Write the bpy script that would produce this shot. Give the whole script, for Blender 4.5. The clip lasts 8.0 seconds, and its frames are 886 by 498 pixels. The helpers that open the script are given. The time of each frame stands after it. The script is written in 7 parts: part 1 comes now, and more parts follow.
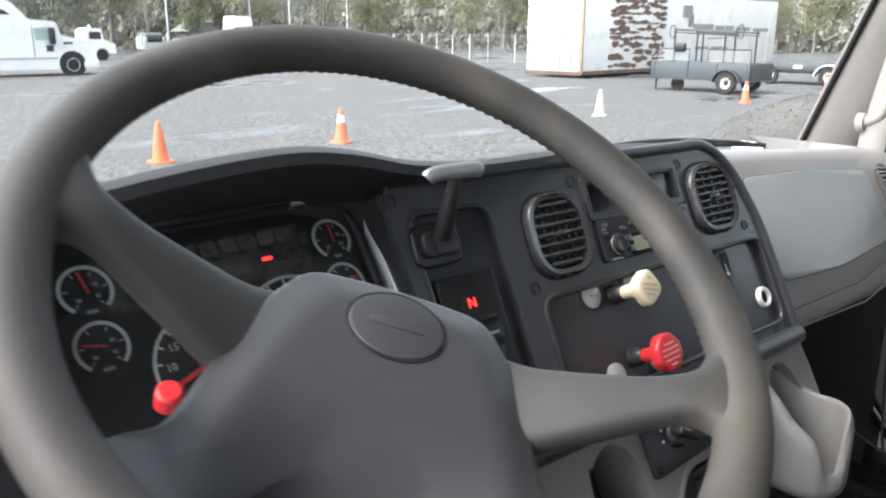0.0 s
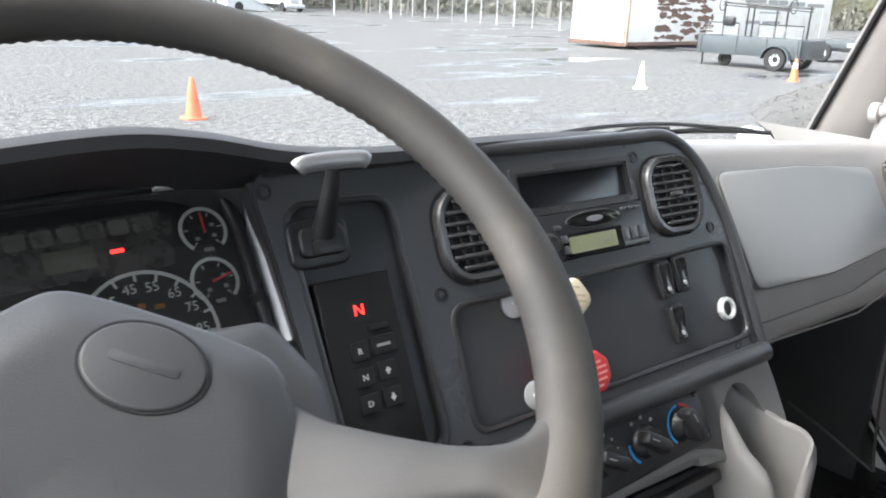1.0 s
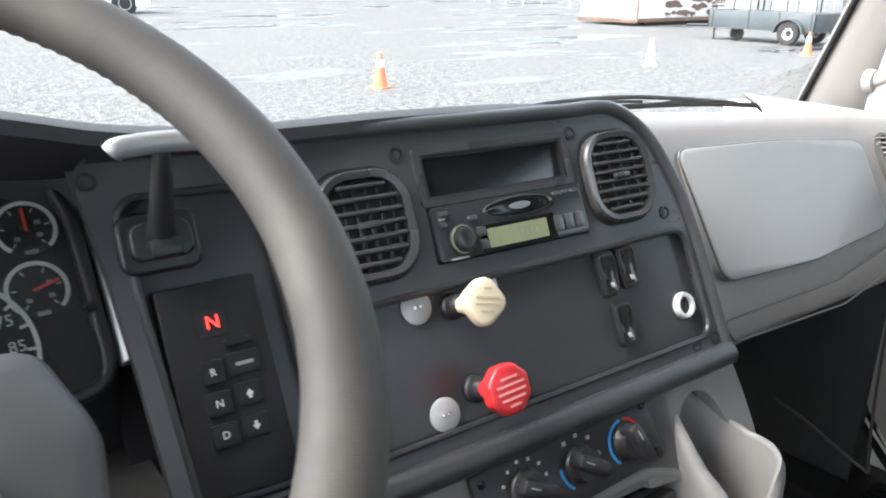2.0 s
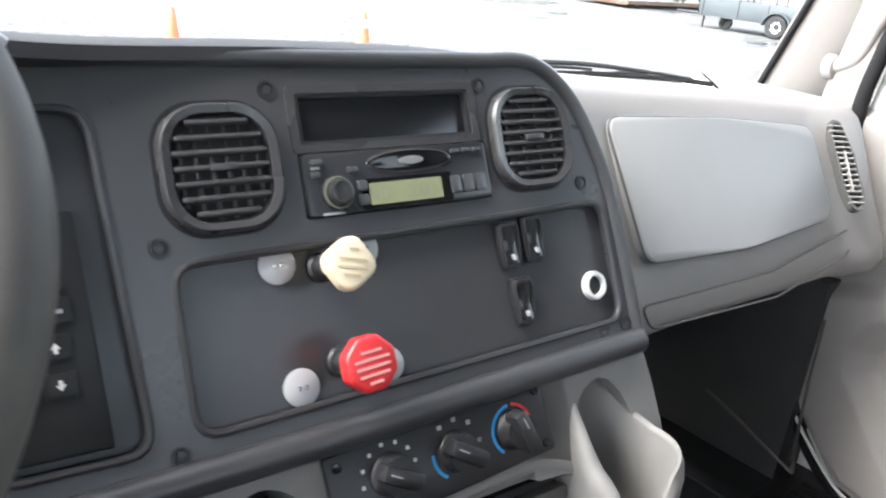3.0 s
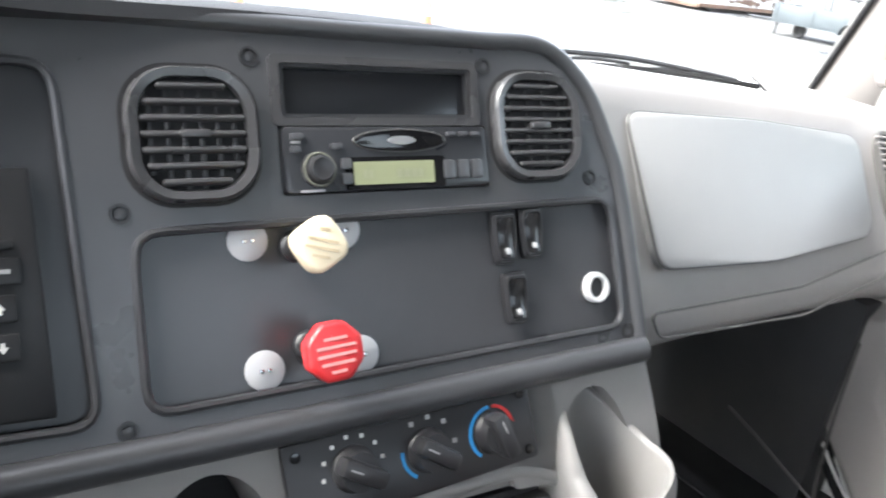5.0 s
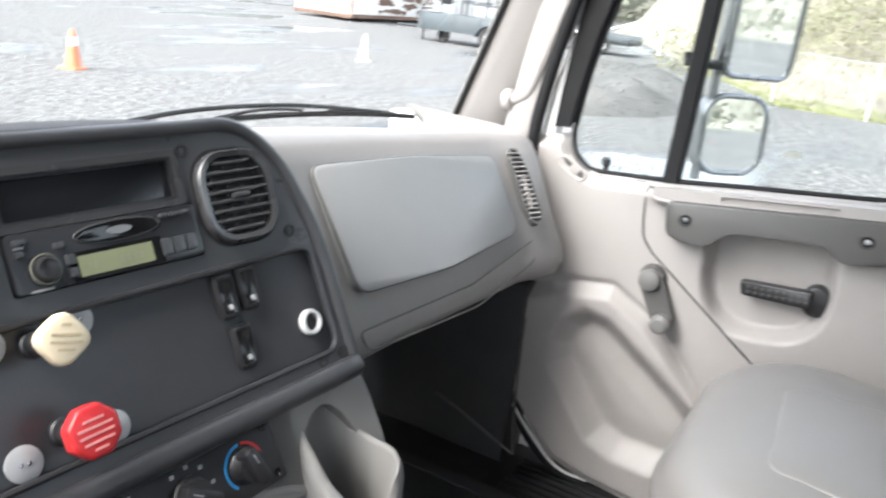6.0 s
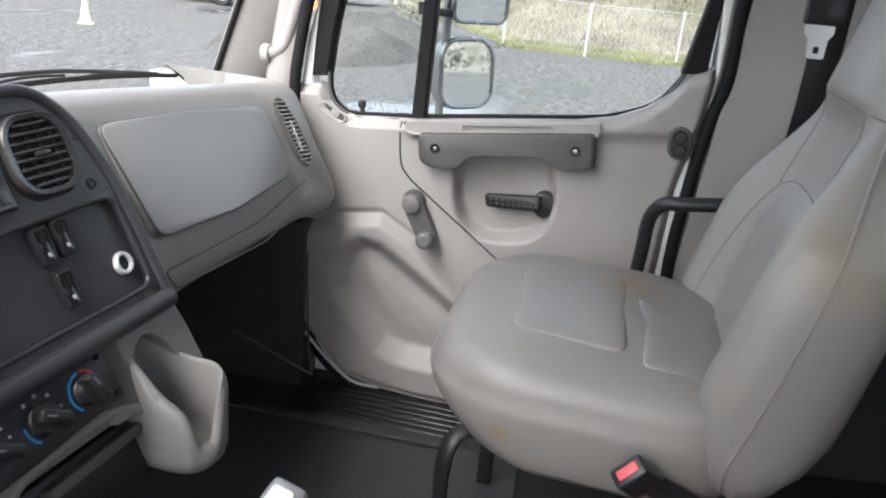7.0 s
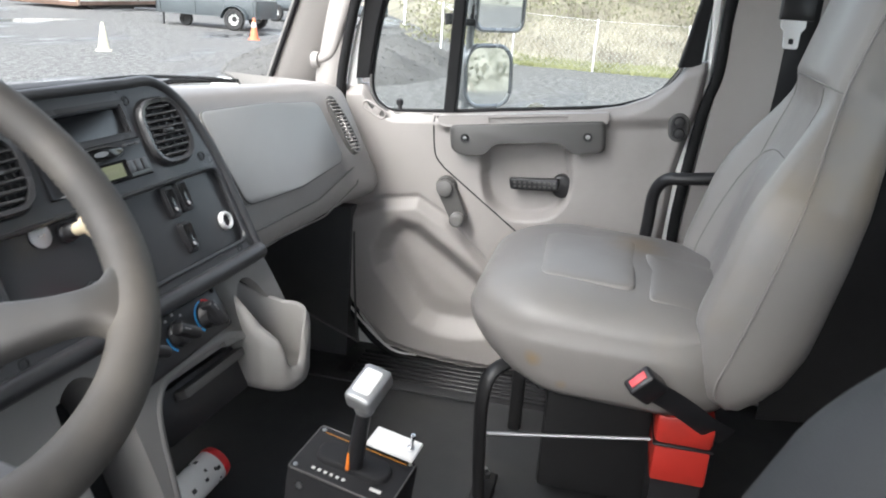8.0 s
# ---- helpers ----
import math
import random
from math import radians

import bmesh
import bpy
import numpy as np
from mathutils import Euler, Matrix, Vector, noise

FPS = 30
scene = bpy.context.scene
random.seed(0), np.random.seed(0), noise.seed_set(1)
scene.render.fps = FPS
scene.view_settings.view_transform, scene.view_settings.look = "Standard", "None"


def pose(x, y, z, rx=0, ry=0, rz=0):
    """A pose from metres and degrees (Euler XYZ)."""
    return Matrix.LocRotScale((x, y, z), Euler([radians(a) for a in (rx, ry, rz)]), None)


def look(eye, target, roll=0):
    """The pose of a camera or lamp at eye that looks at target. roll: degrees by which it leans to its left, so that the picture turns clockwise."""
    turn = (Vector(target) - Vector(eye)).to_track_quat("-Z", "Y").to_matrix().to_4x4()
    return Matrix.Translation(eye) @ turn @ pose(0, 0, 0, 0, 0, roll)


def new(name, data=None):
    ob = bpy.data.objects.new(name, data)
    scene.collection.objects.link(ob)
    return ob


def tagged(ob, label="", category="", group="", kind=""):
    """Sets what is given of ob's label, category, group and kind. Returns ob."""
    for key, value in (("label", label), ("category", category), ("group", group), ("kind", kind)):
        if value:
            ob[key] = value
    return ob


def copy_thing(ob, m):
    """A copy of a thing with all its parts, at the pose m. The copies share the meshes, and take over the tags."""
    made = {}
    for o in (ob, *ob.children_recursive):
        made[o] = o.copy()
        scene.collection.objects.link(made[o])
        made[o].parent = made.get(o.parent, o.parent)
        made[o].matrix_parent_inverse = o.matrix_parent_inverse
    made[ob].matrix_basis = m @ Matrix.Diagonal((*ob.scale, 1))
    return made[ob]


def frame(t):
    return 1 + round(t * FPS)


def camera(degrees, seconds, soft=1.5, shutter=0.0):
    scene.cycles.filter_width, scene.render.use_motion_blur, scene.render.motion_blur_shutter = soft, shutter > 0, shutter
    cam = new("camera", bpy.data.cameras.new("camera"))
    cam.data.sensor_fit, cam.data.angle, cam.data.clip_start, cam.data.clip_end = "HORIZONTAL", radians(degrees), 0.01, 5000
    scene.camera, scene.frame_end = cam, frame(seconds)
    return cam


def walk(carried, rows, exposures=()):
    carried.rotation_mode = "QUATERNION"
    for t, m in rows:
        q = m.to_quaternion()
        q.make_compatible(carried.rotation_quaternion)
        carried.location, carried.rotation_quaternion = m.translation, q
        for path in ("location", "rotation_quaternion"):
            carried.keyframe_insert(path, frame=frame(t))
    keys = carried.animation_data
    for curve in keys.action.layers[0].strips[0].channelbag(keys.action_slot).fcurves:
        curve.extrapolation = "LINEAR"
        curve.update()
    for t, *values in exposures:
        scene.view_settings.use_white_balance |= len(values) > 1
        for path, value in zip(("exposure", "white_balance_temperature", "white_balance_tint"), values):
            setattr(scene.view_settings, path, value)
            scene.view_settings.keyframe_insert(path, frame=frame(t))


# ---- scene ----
cam = camera(58.4, 8.0, soft=1.9, shutter=0.4)
ROWS = [
    (0.0, -0.3182, -0.0005, 2.1979, -43.93, -15.27, -0.25),
    (0.5, -0.2125, -0.0125, 2.2001, -41.86, -17.84, -1.90),
    (1.0, -0.1422, -0.0138, 2.2034, -40.72, -17.74, -2.12),
    (1.5, -0.0702, 0.0010, 2.1880, -41.19, -19.19, -1.53),
    (1.7, -0.0275, 0.0048, 2.1844, -40.48, -18.81, -0.56),
    (2.8, 0.1082, 0.0085, 2.1569, -39.79, -20.90, -4.46),
    (3.0, 0.1348, 0.0082, 2.1486, -40.37, -21.24, -5.52),
    (3.5, 0.1717, 0.0093, 2.1337, -39.37, -22.34, -7.07),
    (4.0, 0.1979, 0.0167, 2.1307, -32.51, -21.24, -7.72),
    (4.2, 0.2064, 0.0184, 2.1259, -30.45, -21.78, -8.33),
    (5.3, 0.1903, -0.0134, 2.1545, -41.84, -22.55, -8.28),
    (5.5, 0.1785, -0.0245, 2.1700, -47.84, -21.77, -8.62),
    (6.0, 0.1031, -0.0615, 2.2131, -59.26, -18.43, -6.41),
    (6.5, 0.0270, -0.0964, 2.2396, -70.97, -18.36, -6.22),
    (7.0, -0.0787, -0.1114, 2.2285, -77.49, -19.81, -5.23),
    (7.5, -0.2085, -0.1141, 2.2233, -77.20, -19.18, -3.07),
    (8.0, -0.3366, -0.1216, 2.2099, -77.07, -18.46, -3.89),
]
EXPOSURES = [(0.0, 2.38), (0.5, 2.58), (1.0, 2.70), (1.7, 2.88), (3.0, 3.3), (3.5, 3.6), (4.0, 3.95), (5.5, 3.35), (6.0, 2.95), (6.5, 2.57), (7.0, 2.35), (8.0, 2.52)]
walk(cam, [(t, pose(x, y, z, 90 + pitch, roll, yaw)) for t, x, y, z, yaw, pitch, roll in ROWS], EXPOSURES)

# ---- light: an overcast winter sky ----
world = bpy.data.worlds.new("overcast_sky")
scene.world = world
world.use_nodes = True
wn = world.node_tree.nodes
wl = world.node_tree.links
sky = wn.new("ShaderNodeTexSky")
sky.sky_type, sky.sun_disc = "NISHITA", False
sky.sun_elevation, sky.sun_rotation = radians(49), radians(287)
sky.dust_density, sky.ozone_density = 3.0, 1.5
grey = wn.new("ShaderNodeHueSaturation")
grey.inputs["Saturation"].default_value = 0.42
wl.new(sky.outputs[0], grey.inputs["Color"])
wl.new(grey.outputs[0], wn["Background"].inputs[0])
wn["Background"].inputs[1].default_value = 0.15
sun = new("sun", bpy.data.lights.new("sun", "SUN"))
sun.data.energy, sun.data.angle, sun.data.color = 1.0, radians(50), (1.0, 0.985, 0.965)
sun.matrix_world = look((20 * math.sin(radians(287)), 20 * math.cos(radians(287)), 23.0), (0, 0, 0))

# ---- materials ----
def mat(name, color, rough=0.5, metal=0.0, vary=0.12, big=3.0, fine=40.0, grain=0.0, grain_scale=900.0, spec=0.5, dirt=None, dirt_amount=0.0, dirt_scale=6.0,
        island=0.0, glow=None, glow_power=0.0, coat=0.0, uneven=0.05):
    """A surface: a colour that varies at two scales, patches of dirt, and a fine relief."""
    m = bpy.data.materials.new(name)
    m.use_nodes = True
    n, l = m.node_tree.nodes, m.node_tree.links
    b = n["Principled BSDF"]
    co = n.new("ShaderNodeTexCoord").outputs["Object"]

    def noise_at(scale, detail=4.0):
        t = n.new("ShaderNodeTexNoise")
        t.inputs["Scale"].default_value, t.inputs["Detail"].default_value = scale, detail
        l.new(co, t.inputs["Vector"])
        return t.outputs["Fac"]

    def mixed(kind, fac, a, c):
        x = n.new("ShaderNodeMix")
        x.data_type, x.blend_type = "RGBA", kind
        for s, v in ((0, fac), (6, a), (7, c)):
            if hasattr(v, "is_output"):
                l.new(v, x.inputs[s])
            else:
                x.inputs[s].default_value = v if s == 0 else (*v, 1)
        return x.outputs[2]

    def ranged(fac, lo, hi, out_lo, out_hi):
        r = n.new("ShaderNodeMapRange")
        l.new(fac, r.inputs[0])
        for i, v in enumerate((lo, hi, out_lo, out_hi)):
            r.inputs[i + 1].default_value = v
        return r.outputs[0]

    dark = tuple(c * (1 - vary) for c in color)
    light = tuple(min(1.0, c * (1 + vary)) for c in color)
    out = mixed("MIX", ranged(noise_at(big), 0.3, 0.7, 0, 1), dark, light)
    out = mixed("MULTIPLY", 1.0, out, (1, 1, 1)) if vary == 0 else mixed("OVERLAY", 0.35 * min(1, vary * 5), out, (0.5, 0.5, 0.5)) if fine == 0 else mixed("MIX", ranged(noise_at(fine), 0.3, 0.7, 0.0, 0.4), out, dark)
    if dirt:
        out = mixed("MIX", ranged(noise_at(dirt_scale, 6), 0.52, 0.72, 0, dirt_amount), out, dirt)
    if island:
        g = n.new("ShaderNodeObjectInfo")
        h = n.new("ShaderNodeHueSaturation")
        l.new(ranged(g.outputs["Random"], 0, 1, 1 - island, 1 + island), h.inputs["Value"])
        l.new(out, h.inputs["Color"])
        out = h.outputs[0]
    l.new(out, b.inputs["Base Color"])
    l.new(ranged(noise_at(big * 4), 0.3, 0.7, max(0, rough - uneven), min(1, rough + uneven)), b.inputs["Roughness"])
    b.inputs["Metallic"].default_value = metal
    b.inputs["Specular IOR Level"].default_value = spec
    b.inputs["Coat Weight"].default_value = coat
    if grain:
        p = n.new("ShaderNodeBump")
        p.inputs["Strength"].default_value, p.inputs["Distance"].default_value = grain, 0.6 / grain_scale
        l.new(noise_at(grain_scale, 2), p.inputs["Height"])
        l.new(p.outputs[0], b.inputs["Normal"])
    if glow:
        b.inputs["Emission Color"].default_value, b.inputs["Emission Strength"].default_value = (*glow, 1), glow_power
    return m


def glass_mat(name, tint=(0.86, 0.885, 0.875)):
    """Thin window glass: clear, with a faint gloss."""
    m = bpy.data.materials.new(name)
    m.use_nodes = True
    n, l = m.node_tree.nodes, m.node_tree.links
    n.remove(n["Principled BSDF"])
    clear, gloss, mix, face, power, scale = n.new("ShaderNodeBsdfTransparent"), n.new("ShaderNodeBsdfGlossy"), n.new("ShaderNodeMixShader"), n.new("ShaderNodeLayerWeight"), n.new("ShaderNodeMath"), n.new("ShaderNodeMapRange")
    clear.inputs[0].default_value = (*tint, 1)
    gloss.inputs["Roughness"].default_value = 0.02
    power.operation = "POWER"
    power.inputs[1].default_value = 4.0
    scale.inputs[3].default_value, scale.inputs[4].default_value = 0.025, 0.5
    l.new(face.outputs["Facing"], power.inputs[0]), l.new(power.outputs[0], scale.inputs[0]), l.new(scale.outputs[0], mix.inputs[0])
    l.new(clear.outputs[0], mix.inputs[1]), l.new(gloss.outputs[0], mix.inputs[2])
    l.new(mix.outputs[0], n["Material Output"].inputs[0])
    return m


DARK = mat("dash_plastic_charcoal", (0.050, 0.051, 0.055), 0.29, spec=0.6, uneven=0.02, vary=0.1, big=4, fine=60, grain=0.35, grain_scale=1400)
INSET = mat("switch_panel_charcoal", (0.044, 0.045, 0.049), 0.25, spec=0.5, uneven=0.012, vary=0.08, big=3, fine=50, grain=0.3, grain_scale=1600)
BROW = mat("brow_soft_black", (0.042, 0.042, 0.045), 0.6, spec=0.35, vary=0.12, big=5, fine=60, grain=0.5, grain_scale=900)
BLACK = mat("plastic_black", (0.020, 0.020, 0.022), 0.4, vary=0.15, grain=0.1, grain_scale=1500)
GLOSS = mat("plastic_black_gloss", (0.008, 0.008, 0.009), 0.14, vary=0.1)
# near-black for the shade inside holes and recesses; the gauge dials share it
VOID = mat("cavity_shade_and_dial_black", (0.026, 0.027, 0.029), 0.8, vary=0.2)
GREY = mat("trim_plastic_grey", (0.318, 0.299, 0.288), 0.45, vary=0.05, big=2.5, fine=30, grain=0.45, grain_scale=1100, dirt=(0.17, 0.155, 0.14), dirt_amount=0.25, dirt_scale=5)
DASHG = mat("dash_plastic_grey", (0.25, 0.239, 0.233), 0.40, vary=0.05, big=2.5, fine=30, grain=0.45, grain_scale=1100, dirt=(0.22, 0.2, 0.18), dirt_amount=0.25, dirt_scale=5)
GLOVE = mat("glove_box_grey", (0.312, 0.314, 0.312), 0.38, vary=0.04, big=2.5, fine=30, grain=0.45, grain_scale=1300)
# the grey trim plastic again, darkened in colour for the pillar's weaker light
PILLARM = mat("pillar_plastic_shaded_grey", (0.205, 0.193, 0.185), 0.5, vary=0.05, big=2.5, fine=30, grain=0.45, grain_scale=1100)
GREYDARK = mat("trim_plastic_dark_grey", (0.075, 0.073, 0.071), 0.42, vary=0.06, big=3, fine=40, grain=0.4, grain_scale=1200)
PADGREY = mat("airbag_pad_grey", (0.058, 0.059, 0.062), 0.42, vary=0.06, big=4, fine=50, grain=0.45, grain_scale=1300)
RIM = mat("rim_vinyl_grey", (0.056, 0.052, 0.048), 0.62, vary=0.1, big=9, fine=60, grain=0.35, grain_scale=1200, dirt=(0.17, 0.15, 0.125), dirt_amount=0.5, dirt_scale=7)
SEATM = mat("seat_vinyl_grey", (0.225, 0.211, 0.200), 0.37, vary=0.05, big=3, fine=25, grain=0.4, grain_scale=700, dirt=(0.30, 0.235, 0.15), dirt_amount=0.6, dirt_scale=2.6)
# driver's seat vinyl: the shade over the seat is put into this dark grey
SEATD = mat("seat_vinyl_shaded_dark_grey", (0.024, 0.026, 0.028), 0.65, vary=0.06, big=3, fine=25, grain=0.4, grain_scale=700)
RUBBER = mat("rubber_black", (0.009, 0.009, 0.010), 0.75, spec=0.25, vary=0.2, grain=0.3, grain_scale=500)
FLOORM = mat("floor_rubber", (0.040, 0.042, 0.045), 0.5, vary=0.25, big=3, fine=30, grain=0.5, grain_scale=500, dirt=(0.06, 0.058, 0.054), dirt_amount=0.5, dirt_scale=5)
CARPET = mat("headliner_grey", (0.58, 0.575, 0.565), 0.8, vary=0.08, grain=0.5, grain_scale=600)
CHROME = mat("chrome", (0.75, 0.76, 0.78), 0.12, 1.0, vary=0.04)
SATIN = mat("satin_aluminium", (0.80, 0.80, 0.80), 0.38, 0.35, vary=0.04)
STEEL = mat("steel_worn", (0.42, 0.43, 0.44), 0.35, 1.0, vary=0.15)
SILVER = mat("silver_plastic", (0.30, 0.305, 0.31), 0.35, 0.5, vary=0.06)
WHITE = mat("white_paint", (0.76, 0.76, 0.75), 0.4, vary=0.04, big=0.7, fine=6, dirt=(0.45, 0.43, 0.4), dirt_amount=0.35, dirt_scale=1.2)
WHITEPL = mat("white_plastic", (0.78, 0.78, 0.77), 0.4, vary=0.03)
CREAM = mat("knob_cream", (0.72, 0.62, 0.44), 0.4, vary=0.05, big=30, grain=0.1)
REDK = mat("knob_red", (0.62, 0.03, 0.035), 0.35, vary=0.08, big=30, grain=0.1)
REDBOXM = mat("red_painted_metal", (0.50, 0.035, 0.025), 0.4, vary=0.12, big=6, dirt=(0.2, 0.03, 0.02), dirt_amount=0.5, dirt_scale=12)
REDLIT = mat("red_indicator", (0.5, 0.01, 0.01), 0.4, glow=(1.0, 0.025, 0.02), glow_power=0.9)
LCD = mat("lcd_green_grey", (0.17, 0.18, 0.11), 0.3, vary=0.04, glow=(0.5, 0.56, 0.30), glow_power=0.018)
LCDOFF = mat("lcd_off", (0.15, 0.152, 0.125), 0.2, vary=0.05)
MARK = mat("white_print", (0.62, 0.62, 0.6), 0.5, vary=0.03)
MARKDIM = mat("grey_print", (0.3, 0.3, 0.3), 0.5, vary=0.03)
AMBER = mat("amber_print", (0.55, 0.22, 0.02), 0.5, vary=0.03)
BLUEP = mat("blue_print", (0.03, 0.28, 0.62), 0.5, vary=0.03)
REDP = mat("red_print", (0.6, 0.03, 0.03), 0.5, vary=0.03)
NEEDLE = mat("red_needle", (0.75, 0.06, 0.05), 0.4, vary=0.03)
CLEARPL = mat("washer_clear_plastic", (0.42, 0.43, 0.44), 0.22, vary=0.05)
LENS = glass_mat("clear_lens", (0.93, 0.94, 0.94))
GLASS = glass_mat("window_glass")
MIRRORM = mat("mirror_glass", (0.86, 0.88, 0.88), 0.02, 1.0, vary=0.0)


# ---- mesh tools ----
WORLD = {}


def thing(name, label, category, at=Matrix(), group="", kind=""):
    """An empty at the base of a thing; at: a place or a pose."""
    m = at.copy() if isinstance(at, Matrix) else Matrix.Translation(at)
    ob = tagged(new(name), label, category, group, kind)
    ob.empty_display_size = 0.05
    ob.matrix_basis = m
    WORLD[ob] = m
    return ob


def part(name, bm, material, parent=None, label="", local=False, sharp=38, flat=False):
    """Links a bmesh, in world metres unless local, as one mesh object, under a thing or a part if given."""
    if parent is not None and not local:
        bm.transform(WORLD[parent].inverted())
    bmesh.ops.recalc_face_normals(bm, faces=bm.faces[:])
    me = bpy.data.meshes.new(name)
    bm.to_mesh(me)
    bm.free()
    if not flat:
        me.shade_smooth()
        me.set_sharp_from_angle(angle=radians(sharp))
    for m in material if isinstance(material, (list, tuple)) else (material,):
        me.materials.append(m)
    ob = new(name, me)
    if parent is not None:
        ob.parent = parent
        WORLD[ob] = WORLD[parent]
    else:
        WORLD[ob] = Matrix()
    if label:
        ob["label"] = label
    return ob


def solo(name, bm, material, label, category, kind="", group="", sharp=38, flat=False):
    """A thing of one mesh, in world metres."""
    return tagged(part(name, bm, material, None, "", sharp=sharp, flat=flat), label, category, group, kind)


def merge(*bms):
    out = bmesh.new()
    for b in bms:
        me = bpy.data.meshes.new("tmp")
        b.to_mesh(me)
        b.free()
        out.from_mesh(me)
        bpy.data.meshes.remove(me)
    return out


def moved(bm, m):
    bm.transform(m)
    return bm


def box(lo, hi, bevel=0.0, seg=2):
    bm = bmesh.new()
    bmesh.ops.create_cube(bm, size=1)
    c = [(a + b) / 2 for a, b in zip(lo, hi)]
    bm.transform(Matrix.Translation(c) @ Matrix.Diagonal((*[abs(b - a) for a, b in zip(lo, hi)], 1)))
    if bevel:
        bmesh.ops.bevel(bm, geom=bm.edges[:], offset=bevel, segments=seg, affect="EDGES", profile=0.5)
    return bm


def rrect(w, h, r, n=5, cx=0.0, cy=0.0):
    """A rounded rectangle's outline, anticlockwise."""
    r = min(r, w / 2 - 1e-5, h / 2 - 1e-5)
    out = []
    for sx, sy, a0 in ((1, 1, 0), (-1, 1, 90), (-1, -1, 180), (1, -1, 270)):
        for k in range(n + 1):
            a = radians(a0 + 90 * k / n)
            out.append((cx + sx * (w / 2 - r) + r * math.cos(a), cy + sy * (h / 2 - r) + r * math.sin(a)))
    return out


def ellipse(rx, ry, n=24, cx=0.0, cy=0.0):
    return [(cx + rx * math.cos(2 * math.pi * k / n), cy + ry * math.sin(2 * math.pi * k / n)) for k in range(n)]


def rounded(points, r=0.01, n=4):
    """A polygon's outline with its corners rounded."""
    out = []
    for i, p in enumerate(points):
        p, a, b = Vector(p), Vector(points[i - 1]), Vector(points[(i + 1) % len(points)])
        da, db = (a - p), (b - p)
        k = min(r, da.length * 0.45, db.length * 0.45)
        s, e = p + da.normalized() * k, p + db.normalized() * k
        for j in range(n + 1):
            f = j / n
            out.append(tuple((1 - f) ** 2 * s + 2 * f * (1 - f) * p + f * f * e))
    return out


def plate(outer, holes=(), z0=0.0, z1=0.01, back=True):
    """A flat plate of any outline between z0 and z1, with holes through it."""
    bm = bmesh.new()
    loops = [outer, *holes]
    rims = {}
    for z in ((z1, z0) if back else (z1,)):
        edges = []
        for i, loop in enumerate(loops):
            vs = [bm.verts.new((x, y, z)) for x, y in loop]
            rims[(i, z)] = vs
            edges += [bm.edges.new((vs[k], vs[(k + 1) % len(vs)])) for k in range(len(vs))]
        bmesh.ops.triangle_fill(bm, use_beauty=True, use_dissolve=False, edges=edges, normal=(0, 0, 1))
    for i, loop in enumerate(loops):
        top = rims[(i, z1)]
        low = rims[(i, z0)] if back else [bm.verts.new((x, y, z0)) for x, y in loop]
        for k in range(len(top)):
            j = (k + 1) % len(top)
            bm.faces.new((top[k], top[j], low[j], low[k]))
    return bm


def loft(rings, closed=True, caps=True):
    """A skin over rings of equally many points."""
    bm = bmesh.new()
    vs = [[bm.verts.new(p) for p in ring] for ring in rings]
    n = len(rings[0])
    for a, b in zip(vs, vs[1:]):
        for k in range(n if closed else n - 1):
            j = (k + 1) % n
            bm.faces.new((a[k], a[j], b[j], b[k]))
    if caps and closed:
        bm.faces.new(vs[0][::-1])
        bm.faces.new(vs[-1])
    return bm


def pillow(outline, h, edge=0.006, steps=4, z0=0.0):
    """A raised pad of an outline with a rounded edge: it shrinks by edge towards its top."""
    c = Vector((sum(p[0] for p in outline) / len(outline), sum(p[1] for p in outline) / len(outline)))
    size = max((Vector(p) - c).length for p in outline)
    rings = [[(x, y, z0) for x, y in outline]]
    for k in range(steps + 1):
        a = math.pi / 2 * k / steps
        f = 1 - edge * (1 - math.cos(a)) / size
        rings.append([(c.x + (x - c.x) * f, c.y + (y - c.y) * f, z0 + h - edge + edge * math.sin(a)) for x, y in outline])
    return loft(rings)


def dish(outline_a, za, outline_b, zb):
    """A sloped wall between two outlines of equally many points."""
    return loft([[(x, y, za) for x, y in outline_a], [(x, y, zb) for x, y in outline_b]], caps=False)


def tube(path, r, seg=12, closed=False, flatten=1.0, up=(0, 0, 1)):
    """A round bar along a path; r may be a list."""
    pts = [Vector(p) for p in path]
    n = len(pts)
    rs = r if isinstance(r, (list, tuple)) else [r] * n
    rings, side = [], None
    for i, p in enumerate(pts):
        d = (pts[(i + 1) % n] - pts[i - 1]) if closed else (pts[min(i + 1, n - 1)] - pts[max(i - 1, 0)])
        d.normalize()
        if side is None:
            side = d.cross(Vector(up))
            side = side if side.length > 1e-3 else d.cross(Vector((1, 0, 0)))
        side = (side - d * side.dot(d)).normalized()
        other = d.cross(side)
        rings.append([p + rs[i] * (math.cos(2 * math.pi * k / seg) * side + flatten * math.sin(2 * math.pi * k / seg) * other) for k in range(seg)])
    if closed:
        rings.append(rings[0])
        bm = loft(rings, caps=False)
        bmesh.ops.remove_doubles(bm, verts=bm.verts[:], dist=1e-6)
        return bm
    return loft(rings)


def lathe(profile, seg=24):
    """A body of revolution about z from (radius, z) rows."""
    bm = loft([[(r * math.cos(2 * math.pi * k / seg), r * math.sin(2 * math.pi * k / seg), z) for k in range(seg)] for r, z in profile])
    return bm


def arc(c, r, a0, a1, n=10):
    return [(c[0] + r * math.cos(radians(a0 + (a1 - a0) * k / n)), c[1] + r * math.sin(radians(a0 + (a1 - a0) * k / n))) for k in range(n + 1)]


